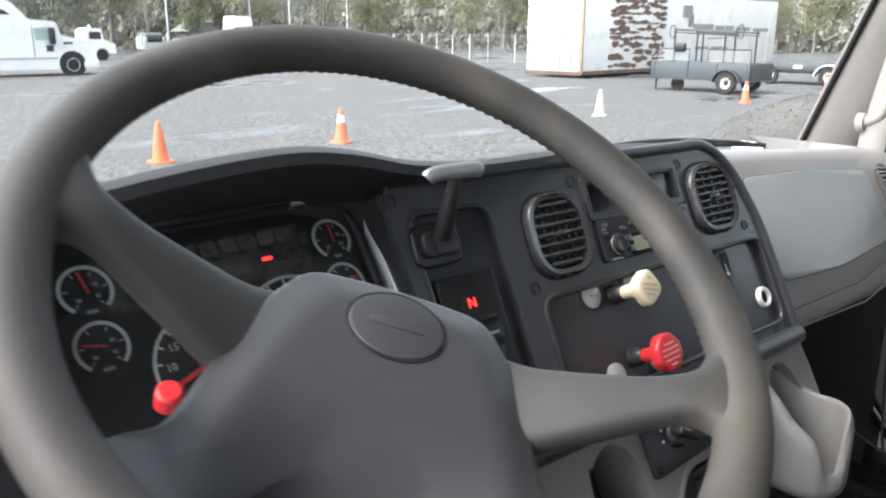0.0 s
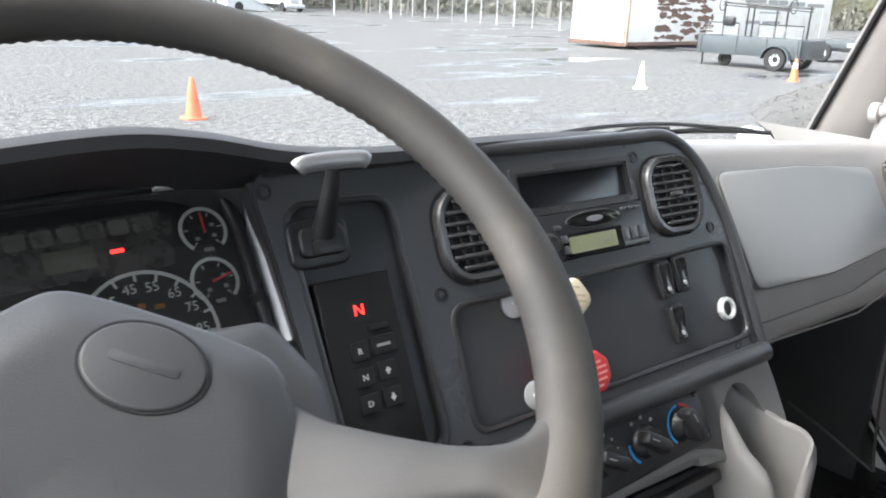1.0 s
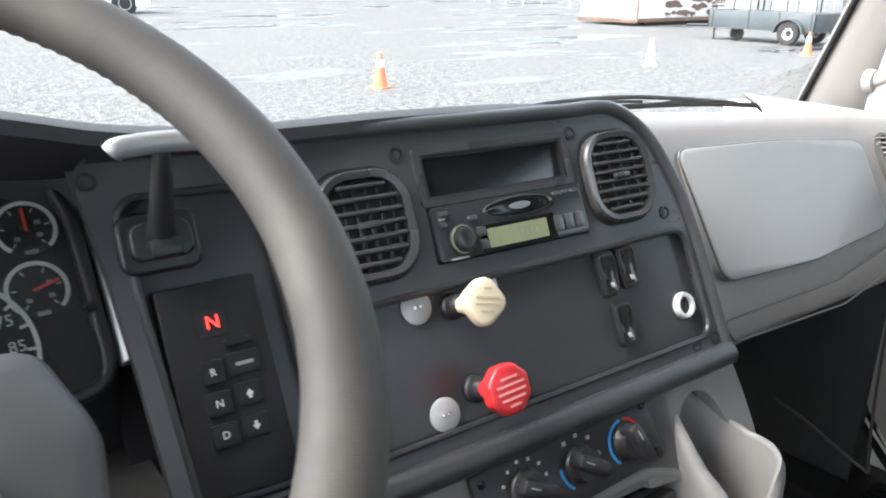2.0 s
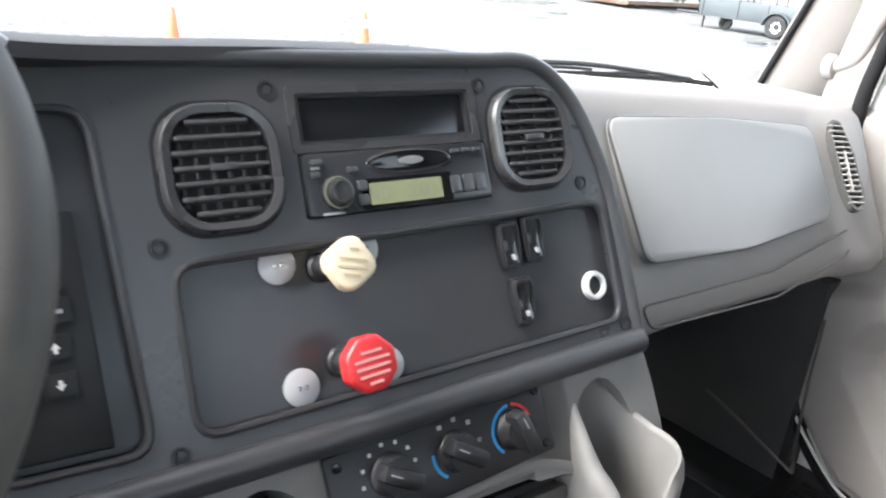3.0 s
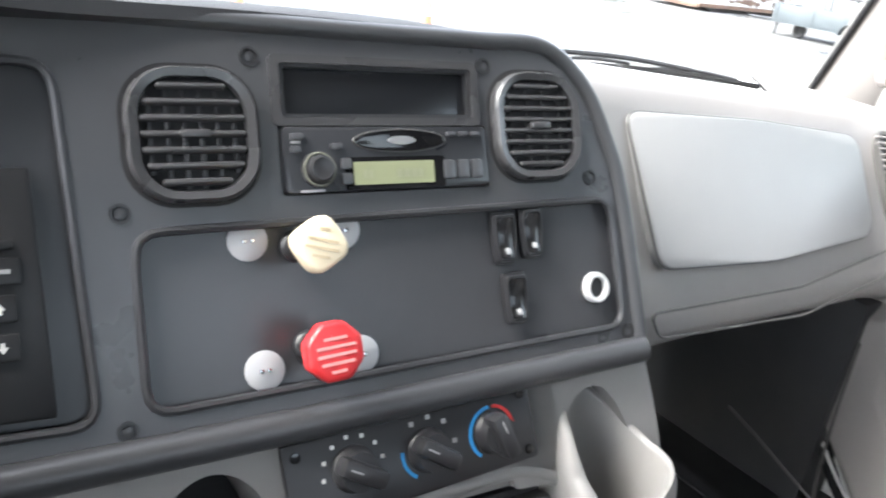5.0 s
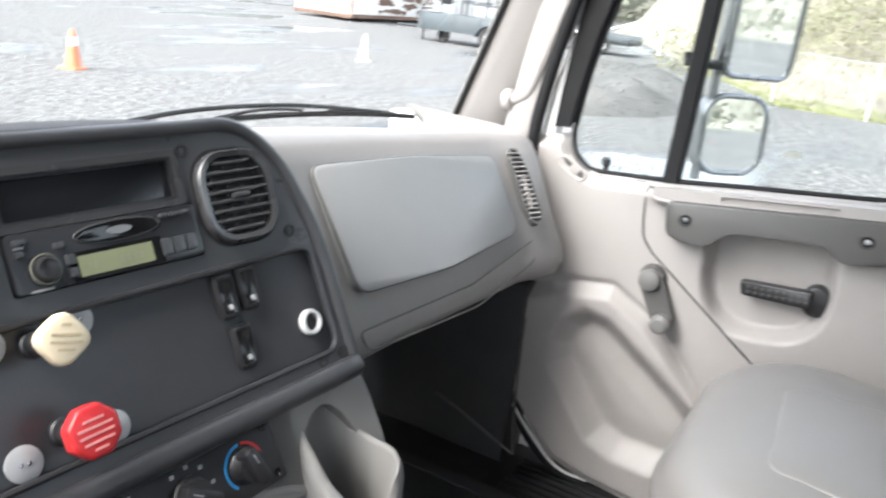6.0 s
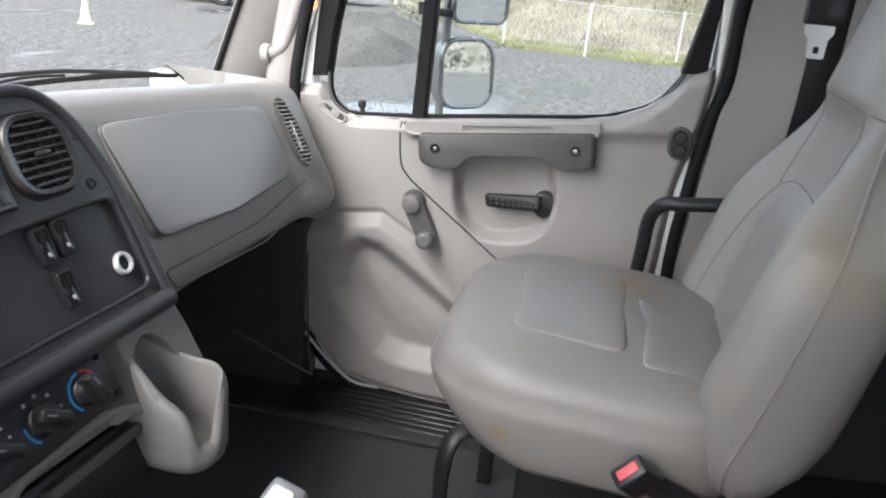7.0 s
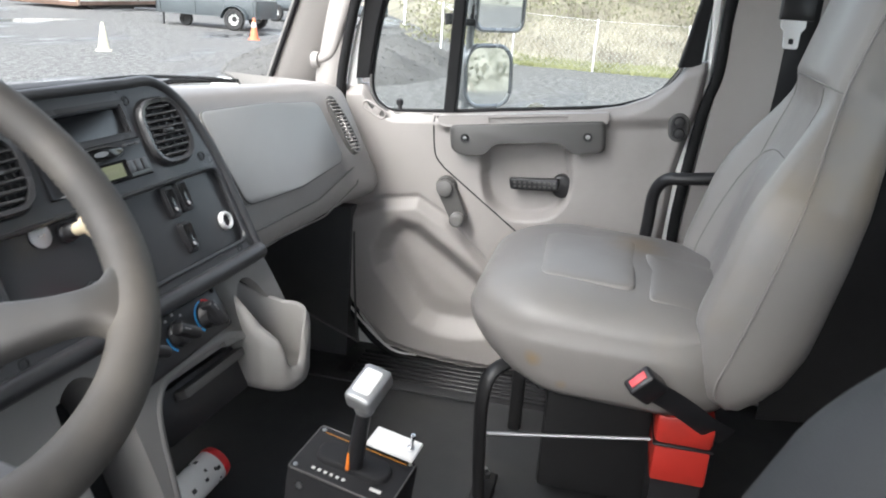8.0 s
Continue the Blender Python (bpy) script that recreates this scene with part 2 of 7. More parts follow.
def smooth(points, n=6):
    """A Catmull-Rom curve through points."""
    ps = [Vector(p) for p in points]
    out = []
    for i in range(len(ps) - 1):
        a, b, c, d = ps[max(i - 1, 0)], ps[i], ps[i + 1], ps[min(i + 2, len(ps) - 1)]
        for k in range(n):
            t = k / n
            out.append(0.5 * ((2 * b) + (c - a) * t + (2 * a - 5 * b + 4 * c - d) * t * t + (3 * b - a - 3 * c + d) * t ** 3))
    out.append(ps[-1])
    return out


def strip(path, w, h):
    """A flat band of width w and height h along a 2D path, lying at z 0."""
    left, right = [], []
    pts = [Vector(p) for p in path]
    for i, p in enumerate(pts):
        d = (pts[min(i + 1, len(pts) - 1)] - pts[max(i - 1, 0)]).normalized()
        nrm = Vector((-d.y, d.x)) * w / 2
        left.append(p + nrm), right.append(p - nrm)
    rings = [[(*a, 0), (*a, h), (*b, h), (*b, 0)] for a, b in zip(left, right)]
    return loft(rings)


def text(body, size, m, depth=0.0006):
    """Writing in the built-in font, as a bmesh centred at the pose m."""
    cu = bpy.data.curves.new("txt", "FONT")
    cu.body, cu.size, cu.extrude, cu.align_x, cu.align_y = body, size, depth, "CENTER", "CENTER"
    cu.resolution_u = 2
    ob = bpy.data.objects.new("txt", cu)
    scene.collection.objects.link(ob)
    me = bpy.data.meshes.new_from_object(ob)
    bm = bmesh.new()
    bm.from_mesh(me)
    bpy.data.objects.remove(ob)
    bpy.data.meshes.remove(me)
    bm.transform(m)
    return bm


def step(a, b, x):
    f = max(0.0, min(1.0, (x - a) / (b - a)))
    return f * f * (3 - 2 * f)


def lerp_at(rows, x):
    """Reads a table of (x, y) rows at x."""
    for (x0, y0), (x1, y1) in zip(rows, rows[1:]):
        if x <= x1:
            return y0 + (y1 - y0) * max(0.0, (x - x0)) / (x1 - x0)
    return rows[-1][1]


# poses of the slanted faces: the dash panel, the instrument cluster, the glove box, the passenger door
def face_pose(o, u, v):
    u, v = Vector(u).normalized(), Vector(v)
    n = u.cross(v).normalized()
    v = n.cross(u)
    return Matrix(((u.x, v.x, n.x, o[0]), (u.y, v.y, n.y, o[1]), (u.z, v.z, n.z, o[2]), (0, 0, 0, 1)))


PANEL = face_pose((0.55, 0.5099, 1.92), (0.9953, -0.0967, 0), (0.0405, 0.4175, 0.9078))
CLUSTER = face_pose((0.03, 0.637, 1.975), (1, 0, 0), (0, math.sin(0.62), math.cos(0.62)))
GLOVEF = face_pose((0.868, 0.562, 1.982), (0.9985, -0.054, 0), (0, 0.4226, 0.9063))
DOOR = face_pose((1.54, 0.085, 1.88), (0, -0.99337, 0.11494), (0, 0.11494, 0.99337))
WHEEL = face_pose((-0.018, 0.328, 2.060), (0.986, -0.166, 0), (0.1335, 0.7937, 0.5935))


def on(m, x=0.0, y=0.0, z=0.0, rz=0.0):
    return m @ pose(x, y, z, 0, 0, rz)

# ---- the cab ----
CX = 0.5                      # the cab's middle
FLOOR_Z, ROOF_Z = 1.25, 2.86
solo("floor", merge(box((-0.62, -0.85, 1.21), (1.60, 0.95, FLOOR_Z), 0.004),
                    *[box((1.36, 0.10 - 0.0, FLOOR_Z), (1.40, 0.9, FLOOR_Z + 0.006), 0.002)]),
     FLOORM, "black ribbed rubber floor mat of the cab", "floor", "structure")
REARM = mat("rear_wall_dark_trim", (0.035, 0.035, 0.037), 0.8, vary=0.1, grain=0.4, grain_scale=600)
BACK = Matrix(((1, 0, 0, 0), (0, 0, -1, -0.84), (0, 1, 0, 0), (0, 0, 0, 1)))
# the back window is never in view: added and sized to let in fill light
solo("wall_rear", moved(plate([(-0.70, 1.21), (1.70, 1.21), (1.70, ROOF_Z), (-0.70, ROOF_Z)], [rrect(1.10, 0.38, 0.07, 5, CX, 2.36)], 0, 0.06), BACK), REARM, "dark trimmed rear wall of the cab with an added, unseen back window", "wall", "structure")
solo("window_rear", moved(plate(rrect(1.12, 0.40, 0.07, 5, CX, 2.36), (), 0.028, 0.032), BACK), GLASS, "added clear back window of the cab, unseen", "window", "structure").visible_shadow = False
solo("ceiling", merge(box((-0.70, -0.90, ROOF_Z), (1.70, 0.50, ROOF_Z + 0.05))), CARPET, "grey lined roof of the cab", "ceiling", "structure")
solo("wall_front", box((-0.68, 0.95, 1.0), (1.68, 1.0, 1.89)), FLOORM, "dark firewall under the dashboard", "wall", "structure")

# the driver's side, behind the camera: its door stands open
solo("wall_driver_side", merge(box((-0.70, -0.84, 1.0), (-0.64, -0.36, ROOF_Z)), box((-0.70, 0.60, 1.0), (-0.64, 0.95, 1.95)), box((-0.70, -0.36, 1.0), (-0.64, 0.60, 1.25)),
                               box((-0.70, -0.36, 2.68), (-0.64, 0.60, ROOF_Z))), GREY, "grey driver's side of the cab with an open doorway", "wall", "structure")


# windshield: curved in plan, raked back
def shield_ring(z, inset):
    f = (z - 1.95) / 0.65
    out = []
    for k in range(17):
        s = -1 + 2 * k / 16
        half = 1.07 - 0.10 * f + inset
        y = 0.755 - 0.275 * f + 0.16 * (1 - s * s)
        out.append(Vector((CX + s * half, y, z)))
    return out


rings = [shield_ring(1.86 + 0.11 * k, 0.0) for k in range(10)]
bm = loft(rings, closed=False, caps=False)
ws = solo("window_front", bm, GLASS, "clear curved windshield of the cab", "windshield", "structure")
ws.visible_shadow = False
solo("windshield_header", loft([[p + Vector((0, 0, 0)) for p in shield_ring(2.80, 0.02)], [p + Vector((0, -0.03, 0.08)) for p in shield_ring(2.80, 0.02)]], closed=False, caps=False),
     CARPET, "grey lined header above the windshield", "trim", "structure")

# the passenger side A-pillar: grey inner trim, black seal along the glass
def pillar_section(z):
    f = (z - 1.95) / 0.65
    ox, oy = 1.593 - 0.097 * f, 0.749 - 0.276 * f
    return [(ox + 0.012, oy + 0.03, z), (ox - 0.004, oy + 0.004, z), (ox - 0.006, oy - 0.03, z), (ox + 0.004, oy - 0.075, z), (ox + 0.026, oy - 0.115, z), (ox + 0.06, oy - 0.13, z), (ox + 0.09, oy - 0.10, z), (ox + 0.08, oy + 0.02, z)]


solo("pillar_front", loft([pillar_section(1.88 + 0.1 * k) for k in range(11)]), PILLARM, "grey plastic windshield pillar trim", "pillar", "structure", sharp=60)
solo("windshield_seal", tube([Vector(pillar_section(1.88 + 0.1 * k)[1]) + Vector((-0.004, 0.006, 0)) for k in range(11)], 0.006, 8), RUBBER, "black rubber windshield seal", "trim", "structure")
solo("pillar_driver_side", tube([(-0.60 + 0.1 * k * 0.14, 0.75 - 0.042 * k, 1.88 + 0.1 * k) for k in range(11)], 0.05, 10), GREY, "grey plastic windshield pillar trim of the driver's side", "pillar", "structure")

# grab rail on the pillar
gr = thing("grab_rail", "grey plastic grab rail on the windshield pillar", "grab handle", (1.55, 0.62, 2.0))
part("rail", tube(smooth([(1.556, 0.622, 2.012), (1.552, 0.585, 2.03), (1.55, 0.565, 2.08), (1.54, 0.52, 2.22), (1.525, 0.46, 2.38), (1.535, 0.47, 2.42)]), 0.013, 12), GREY, gr)
part("rail_foot", moved(lathe([(0.0, -0.004), (0.021, -0.004), (0.02, 0.012), (0.0, 0.016)], 18), look((1.556, 0.624, 2.012), (1.53, 0.4, 2.03)) @ pose(0, 0, 0, 180)), GREY, gr)
part("screw", moved(lathe([(0.0, 0), (0.007, 0), (0.007, 0.004), (0.0, 0.004)], 12), look((1.552, 0.607, 2.013), (1.53, 0.4, 2.03)) @ pose(0, 0, 0, 180)), BLACK, gr, "dark screw head")

# ---- dashboard ----
dash = thing("dashboard", "charcoal and grey plastic truck dashboard with a curved brow", "dashboard", (0.5, 0.6, 1.7))

RIDGEM = mat("ridge_charcoal", (0.040, 0.041, 0.044), 0.36, vary=0.1, grain=0.2, grain_scale=1500)
VENTM0 = mat("pod_charcoal", (0.034, 0.035, 0.038), 0.34, vary=0.08, grain=0.25, grain_scale=1500)
ventL = [(-0.158 + x, 0.058 + y) for x, y in rrect(0.094, 0.094, 0.034, 6)]
ventR = [(0.151 + x, 0.064 + y) for x, y in rrect(0.096, 0.094, 0.034, 6)]
cubby = rrect(0.178, 0.048, 0.004, 3, -0.004, 0.092)
radio_hole = rrect(0.190, 0.054, 0.003, 3, 0.001, 0.038)
inset_hole = rounded([(-0.205, -0.010), (-0.205, -0.138), (0.243, -0.131), (0.236, -0.006)], 0.02)
pod_hole = rounded([(-0.357, 0.100), (-0.340, -0.135), (-0.236, -0.139), (-0.247, 0.108), (-0.345, 0.110)], 0.02)
panel_edge = rounded([(-0.384, 0.146), (-0.373, 0.07), (-0.364, -0.03), (-0.356, -0.165), (0.258, -0.156), (0.246, 0.0), (0.232, 0.055), (0.212, 0.110), (0.168, 0.143), (0.10, 0.1465)], 0.03, 5)
part("fascia", moved(plate(panel_edge, [ventL, ventR, cubby, radio_hole, inset_hole, pod_hole], -0.012, 0.0), PANEL), DARK, dash, "charcoal moulded fascia with rounded openings")
part("switch_panel", moved(plate(rounded([(-0.207, -0.008), (-0.207, -0.140), (0.246, -0.134), (0.239, -0.004)], 0.02), (), -0.0128, -0.0078), PANEL), INSET, dash, "flat charcoal switch panel")
part("pod_wall", moved(dish(pod_hole, -0.002, [(x * 0.985 - 0.005, y * 0.98) for x, y in pod_hole], -0.012), PANEL), VENTM0, dash)
part("pod_panel", moved(plate(rounded([(-0.362, 0.112), (-0.356, -0.14), (-0.234, -0.142), (-0.245, 0.112)], 0.02), (), -0.016, -0.0105), PANEL), VENTM0, dash, "sunk pod floor")
part("backing", moved(plate(rrect(0.62, 0.29, 0.02, 3, -0.06, -0.01), (), -0.09, -0.075), PANEL), VOID, dash)

# raised lips round the openings
def lip(outline, r, z, material, parent, label=""):
    return part("lip", moved(tube([(x, y, z) for x, y in outline], r, 8, closed=True), PANEL), material, parent, label)


lip(inset_hole, 0.0036, -0.001, VENTM0, dash)
lip(pod_hole, 0.0034, -0.001, VENTM0, dash)
# the dark rounded rim along the right end and the ridge under the panel
rim_path = [(-0.378, -0.163), (0.0, -0.160), (0.262, -0.154), (0.252, -0.01), (0.237, 0.052), (0.212, 0.105), (0.168, 0.138), (0.10, 0.1405)]
rim_path = [tuple(p) for p in smooth([Vector((x, y, -0.002)) for x, y in rim_path[2:] + [(0.0, 0.1412), (-0.15, 0.1432), (-0.30, 0.1455), (-0.37, 0.146)]], 6)]
part("end_rim", moved(tube(rim_path, 0.0085, 10), PANEL), RIDGEM, dash)
part("lower_ridge", moved(tube([(-0.39, -0.166, 0.0), (-0.1, -0.164, 0.002), (0.262, -0.157, 0.0)], 0.0135, 14), PANEL), RIDGEM, dash)

# the brow: a padded hood over the cluster, running on along the panel's top
brow_lip = [(-0.62, 0.60, 1.96), (-0.40, 0.585, 2.015), (-0.25, 0.57, 2.062), (-0.10, 0.565, 2.091), (0.04, 0.565, 2.102), (0.12, 0.565, 2.094), (0.20, 0.57, 2.075), (0.30, 0.574, 2.064),
            (0.45, 0.575, 2.061), (0.60, 0.566, 2.056), (0.70, 0.553, 2.044), (0.757, 0.530, 2.022), (0.79, 0.515, 1.988)]
lip_pts = smooth(brow_lip, 5)
rings = []
for p in lip_pts:
    k = step(0.55, 0.80, p.x)
    back = 0.90 - 0.16 * ((p.x - CX) / 1.05) ** 2 - 0.10 * k
    zb = 1.925
    under = 0.10 * (1 - step(0.10, 0.36, p.x)) + 0.012
    zu = 0.055 * (1 - step(0.10, 0.36, p.x)) + 0.012
    rings.append([(p.x, p.y + under, p.z - zu), (p.x, p.y + 0.02, p.z - 0.022), (p.x, p.y + 0.002, p.z - 0.013), (p.x, p.y + 0.004, p.z - 0.003), (p.x, p.y + 0.016, p.z + 0.001),
                  (p.x, p.y + 0.06, p.z - 0.012), (p.x, (p.y + back) / 2, p.z * 0.6 + zb * 0.4), (p.x, back, zb), (p.x, back, zb - 0.1), (p.x, p.y + under, zb - 0.1)])
part("brow", loft(rings), BROW, dash, "soft black padded brow", sharp=50)

# the pale dash top behind the brow's lip
rings = []
for p in lip_pts:
    if p.x > 0.26:
        k = step(0.55, 0.80, p.x)
        back = 0.90 - 0.16 * ((p.x - CX) / 1.05) ** 2 - 0.10 * k
        rings.append([(p.x, p.y + 0.036, p.z - 0.05), (p.x, p.y + 0.036, p.z - 0.003), (p.x, p.y + 0.07, p.z - 0.010), (p.x, (p.y + back) / 2, p.z * 0.6 + 1.925 * 0.4 + 0.006), (p.x, back, 1.932), (p.x, back, 1.90)])
part("dash_top", loft(rings), DASHG, dash, "pale grey dash top behind the brow", sharp=50)

# cluster surround: the dark well between brow and cluster, and the left end
part("cluster_well", merge(box((-0.42, 0.60, 1.70), (0.19, 0.90, 1.90)), box((-0.60, 0.56, 1.60), (-0.16, 0.9, 2.0), 0.01)), BROW, dash)
part("well_side", moved(loft([[(e - 0.001, v, -0.004), (e + 0.010, v, -0.004), (e + 0.022, v, -0.06), (e + 0.012, v, -0.06)] for e, v in ((-0.356, -0.165), (-0.364, -0.03), (-0.373, 0.07), (-0.383, 0.135))]), PANEL), DARK, dash)
part("knee_panel", loft([[(-0.6, 0.50, 1.86), (-0.6, 0.52, 1.62), (-0.6, 0.70, 1.50), (-0.6, 0.90, 1.50), (-0.6, 0.9, 1.86)],
                         [(0.20, 0.475, 1.79), (0.20, 0.46, 1.62), (0.20, 0.62, 1.50), (0.20, 0.9, 1.50), (0.20, 0.9, 1.86)]]), GREYDARK, dash, "dark grey knee panel under the cluster")

# grey passenger side: top, face, roll under; swept along x
GLOVE_ROWS = []
for k in range(31):
    x = 0.80 + 0.80 * k / 30
    drop = 0.085 * (x - 0.82)
    bulge = 5.0 * max(0.0, x - 1.43) ** 2 + 40 * max(0.0, x - 1.53) ** 2 - 0.030 * step(0.9, 1.4, x) - 0.034 * step(1.33, 1.45, x)
    top = 2.018 - drop
    low = 1.757
    yt, yl = 0.575 + bulge, 0.575 - 0.4663 * (2.018 - 0.02 - low) + 0.012 + bulge * 0.8
    back = 0.90 - 0.16 * ((x - CX) / 1.05) ** 2
    GLOVE_ROWS.append([(x, back, 1.925), (x, (yt + back) / 2 + 0.02, top - 0.040), (x, yt + 0.045, top + 0.004), (x, yt + 0.018, top), (x, yt + 0.002, top - 0.012),
                       (x, yt - 0.012, top - 0.034), (x, yt * 0.5 + yl * 0.5 - 0.006, (top - 0.03 + low) / 2), (x, yl, low + 0.012), (x, yl - 0.006, low - 0.012), (x, yl + 0.002, low - 0.030),
                       (x, yl + 0.025, low - 0.044), (x, yl + 0.08, low - 0.05), (x, 0.9, 1.70)])
part("passenger_dash", loft(GLOVE_ROWS), DASHG, dash, "warm grey moulded passenger side of the dashboard", sharp=55)

# glove box lid and the band under it
glove = thing("glove_box", "smooth pale grey glove box lid in the dashboard", "glove box", GLOVEF)
lid = rounded([(0.000, -0.002), (0.032, -0.178), (0.24, -0.190), (0.445, -0.178), (0.462, -0.160), (0.444, -0.050), (0.425, -0.036), (0.22, -0.014)], 0.022, 5)
part("lid", pillow(lid, 0.016, 0.005, 3, -0.0125), GLOVE, glove, local=True)
part("gap", moved(tube([(x, y, 0.0005) for x, y in lid], 0.0016, 6, closed=True), Matrix()), GREYDARK, glove, "dark joint round the lid", local=True)
band = rounded([(0.020, -0.226), (0.030, -0.255), (0.30, -0.266), (0.50, -0.240), (0.545, -0.212), (0.535, -0.200), (0.30, -0.230)], 0.012)
part("trim_band", moved(tube([(x, y, -0.0075) for x, y in band], 0.0016, 6, closed=True), Matrix()), GREYDARK, glove, local=True)

# side vent in the rounded end
sv = thing("side_air_vent", "tall slim slotted air vent in the dashboard's end", "air vent", face_pose((1.372, 0.486, 1.889), (0.88, -0.46, 0.0), (0.17, 0.60, 0.78)))
vo = rounded([(-0.017, 0.072), (-0.020, 0.050), (-0.016, -0.045), (-0.006, -0.074), (0.010, -0.074), (0.018, -0.050), (0.014, 0.02), (0.002, 0.070)], 0.010, 4)
part("surround", plate(vo, [[(x * 0.80, y * 0.93) for x, y in vo]], 0.0, 0.013), GREYDARK, sv, local=True)
part("cavity", plate([(x * 0.82, y * 0.94) for x, y in vo], (), 0.004, 0.006), VOID, sv, local=True)
for k in range(15):
    y = -0.062 + 0.0088 * k
    cx = -0.0015 - 0.05 * y - (0.6 * max(0, y - 0.03) * 0.25)
    part("slat", box((cx - 0.0132, y - 0.0014, 0.008), (cx + 0.0132, y + 0.0014, 0.0145), 0.0006, 1), DASHG, sv, local=True)
part("spine", box((-0.0030, -0.045, 0.008), (-0.0005, 0.02, 0.0148), 0.0005, 1), GREY, sv, local=True)


# round-cornered centre vents
def air_vent(at, w, h, slats, cols, label):
    v = thing("air_vent", label, "air vent", on(PANEL, *at), group="centre air vents")
    o, i = rrect(w, h, 0.034, 8), rrect(w - 0.020, h - 0.018, 0.026, 8)
    # black sheet that paints the shade in the gap round the bezel
    part("gap", plate(rrect(w + 0.006, h + 0.006, 0.036, 8), (), -0.0118, 0.0006), HOLE, v, "black plate standing for the shade in the gap", local=True)
    part("bezel", loft([[(x, y, -0.006) for x, y in o], [(x, y, 0.004) for x, y in o], [(x * 0.985, y * 0.985, 0.0085) for x, y in o], [(x * 0.95, y * 0.95, 0.0105) for x, y in o], [(x * 1.03, y * 1.03, 0.009) for x, y in i], [(x, y, 0.003) for x, y in i], [(x, y, -0.006) for x, y in i]], caps=False), VENTM, v, "satin charcoal bezel", local=True)
    # shallow black sheet: its colour stands for the vent's shaded depth
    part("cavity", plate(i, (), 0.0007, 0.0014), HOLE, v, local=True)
    r = 0.030
    for k in range(slats):
        y = (k + 0.5 - slats / 2) * (h - 0.018) / slats
        d = max(0, abs(y) - ((h - 0.018) / 2 - r))
        half = (w - 0.020) / 2 - (r - math.sqrt(max(0, r * r - d * d)))
        part("slat", moved(box((-half, -0.0022, -0.003), (half, 0.0022, 0.003), 0.0012, 1), pose(0, y, 0.006, -20)), VENTM, v, local=True)
    for k in range(cols):
        x = (k + 0.5 - cols / 2) * (w - 0.022) / cols
        d = max(0, abs(x) - ((w - 0.020) / 2 - r))
        half = (h - 0.020) / 2 - (r - math.sqrt(max(0, r * r - d * d)))
        part("vane", box((x - 0.0018, -half, 0.0016), (x + 0.0018, half, 0.0036), 0.0006, 1), VENTM, v, local=True)
    part("thumb_tab", box((-0.011, -0.0032, 0.006), (0.011, 0.0032, 0.0115), 0.002), VENTM, v, "small slider tab", local=True)
    return v


# near-black that puts the shade of the vent openings into the colour
HOLE = mat("vent_hole_shade_black", (0.007, 0.007, 0.008), 0.8, vary=0.1)
VENTM = mat("vent_plastic_charcoal", (0.042, 0.042, 0.044), 0.27, vary=0.08, grain=0.12, grain_scale=1500)
air_vent((-0.158, 0.058), 0.094, 0.098, 7, 6, "black round-cornered air vent beside the radio")
air_vent((0.151, 0.064), 0.096, 0.098, 8, 4, "black round-cornered air vent at the fascia's end")

# storage slot above the radio
SLOTM = mat("slot_dark_plastic", (0.010, 0.011, 0.013), 0.22, vary=0.1, grain=0.1, grain_scale=1500)
cub = thing("storage_slot", "framed dark blank radio slot above the radio", "radio slot", on(PANEL, -0.004, 0.092))
part("frame", plate(rrect(0.188, 0.055, 0.005, 3), [rrect(0.173, 0.042, 0.003, 3)], -0.002, 0.003), VENTM, cub, local=True)
part("inner_frame", plate(rrect(0.173, 0.042, 0.003, 3), [rrect(0.166, 0.036, 0.002, 3)], -0.004, 0.0015), BLACK, cub, local=True)
part("blank", pillow(rrect(0.167, 0.037, 0.002, 3), 0.004, 0.0008, 2, -0.008), SLOTM, cub, "flat dark blanking plate", local=True)

# radio
LCDSEG = mat("lcd_segment", (0.20, 0.21, 0.14), 0.4, vary=0.04)
RADM = mat("radio_black", (0.022, 0.023, 0.026), 0.3, vary=0.1)
rad = thing("radio", "black car radio with a pale green display and a round knob", "radio", on(PANEL, 0.001, 0.038))
part("body", pillow(rrect(0.187, 0.0515, 0.004, 3), 0.008, 0.0025, 2, -0.004), RADM, rad, local=True)
part("oval_rim", moved(tube([(x, y, 0.0042) for x, y in ellipse(0.043, 0.0092, 32, 0.008, 0.014)], 0.0007, 6, closed=True), Matrix()), GREYDARK, rad, local=True)
part("badge_oval", pillow(ellipse(0.042, 0.0085, 28, 0.008, 0.014), 0.0018, 0.001, 2, 0.004), GLOSS, rad, local=True)
part("badge", pillow(ellipse(0.013, 0.0036, 20, 0.008, 0.014), 0.0008, 0.0003, 1, 0.0058), SILVER, rad, "small silver badge", local=True)
part("display_frame", plate(rrect(0.092, 0.026, 0.002, 2, 0.002, -0.012), (), 0.004, 0.005), GLOSS, rad, local=True)
dsp = part("display", plate(rrect(0.074, 0.0185, 0.001, 2, 0.0, -0.012), (), 0.005, 0.0054), LCD, rad, "lit green-grey display", local=True)
for x, w in ((-0.027, 0.003), (-0.022, 0.003), (0.004, 0.005), (0.011, 0.005), (0.018, 0.005), (0.024, 0.004)):
    part("display_segment", box((x - w / 2, -0.016, 0.0054), (x + w / 2, -0.0095, 0.0057)), LCDSEG, dsp, local=True)
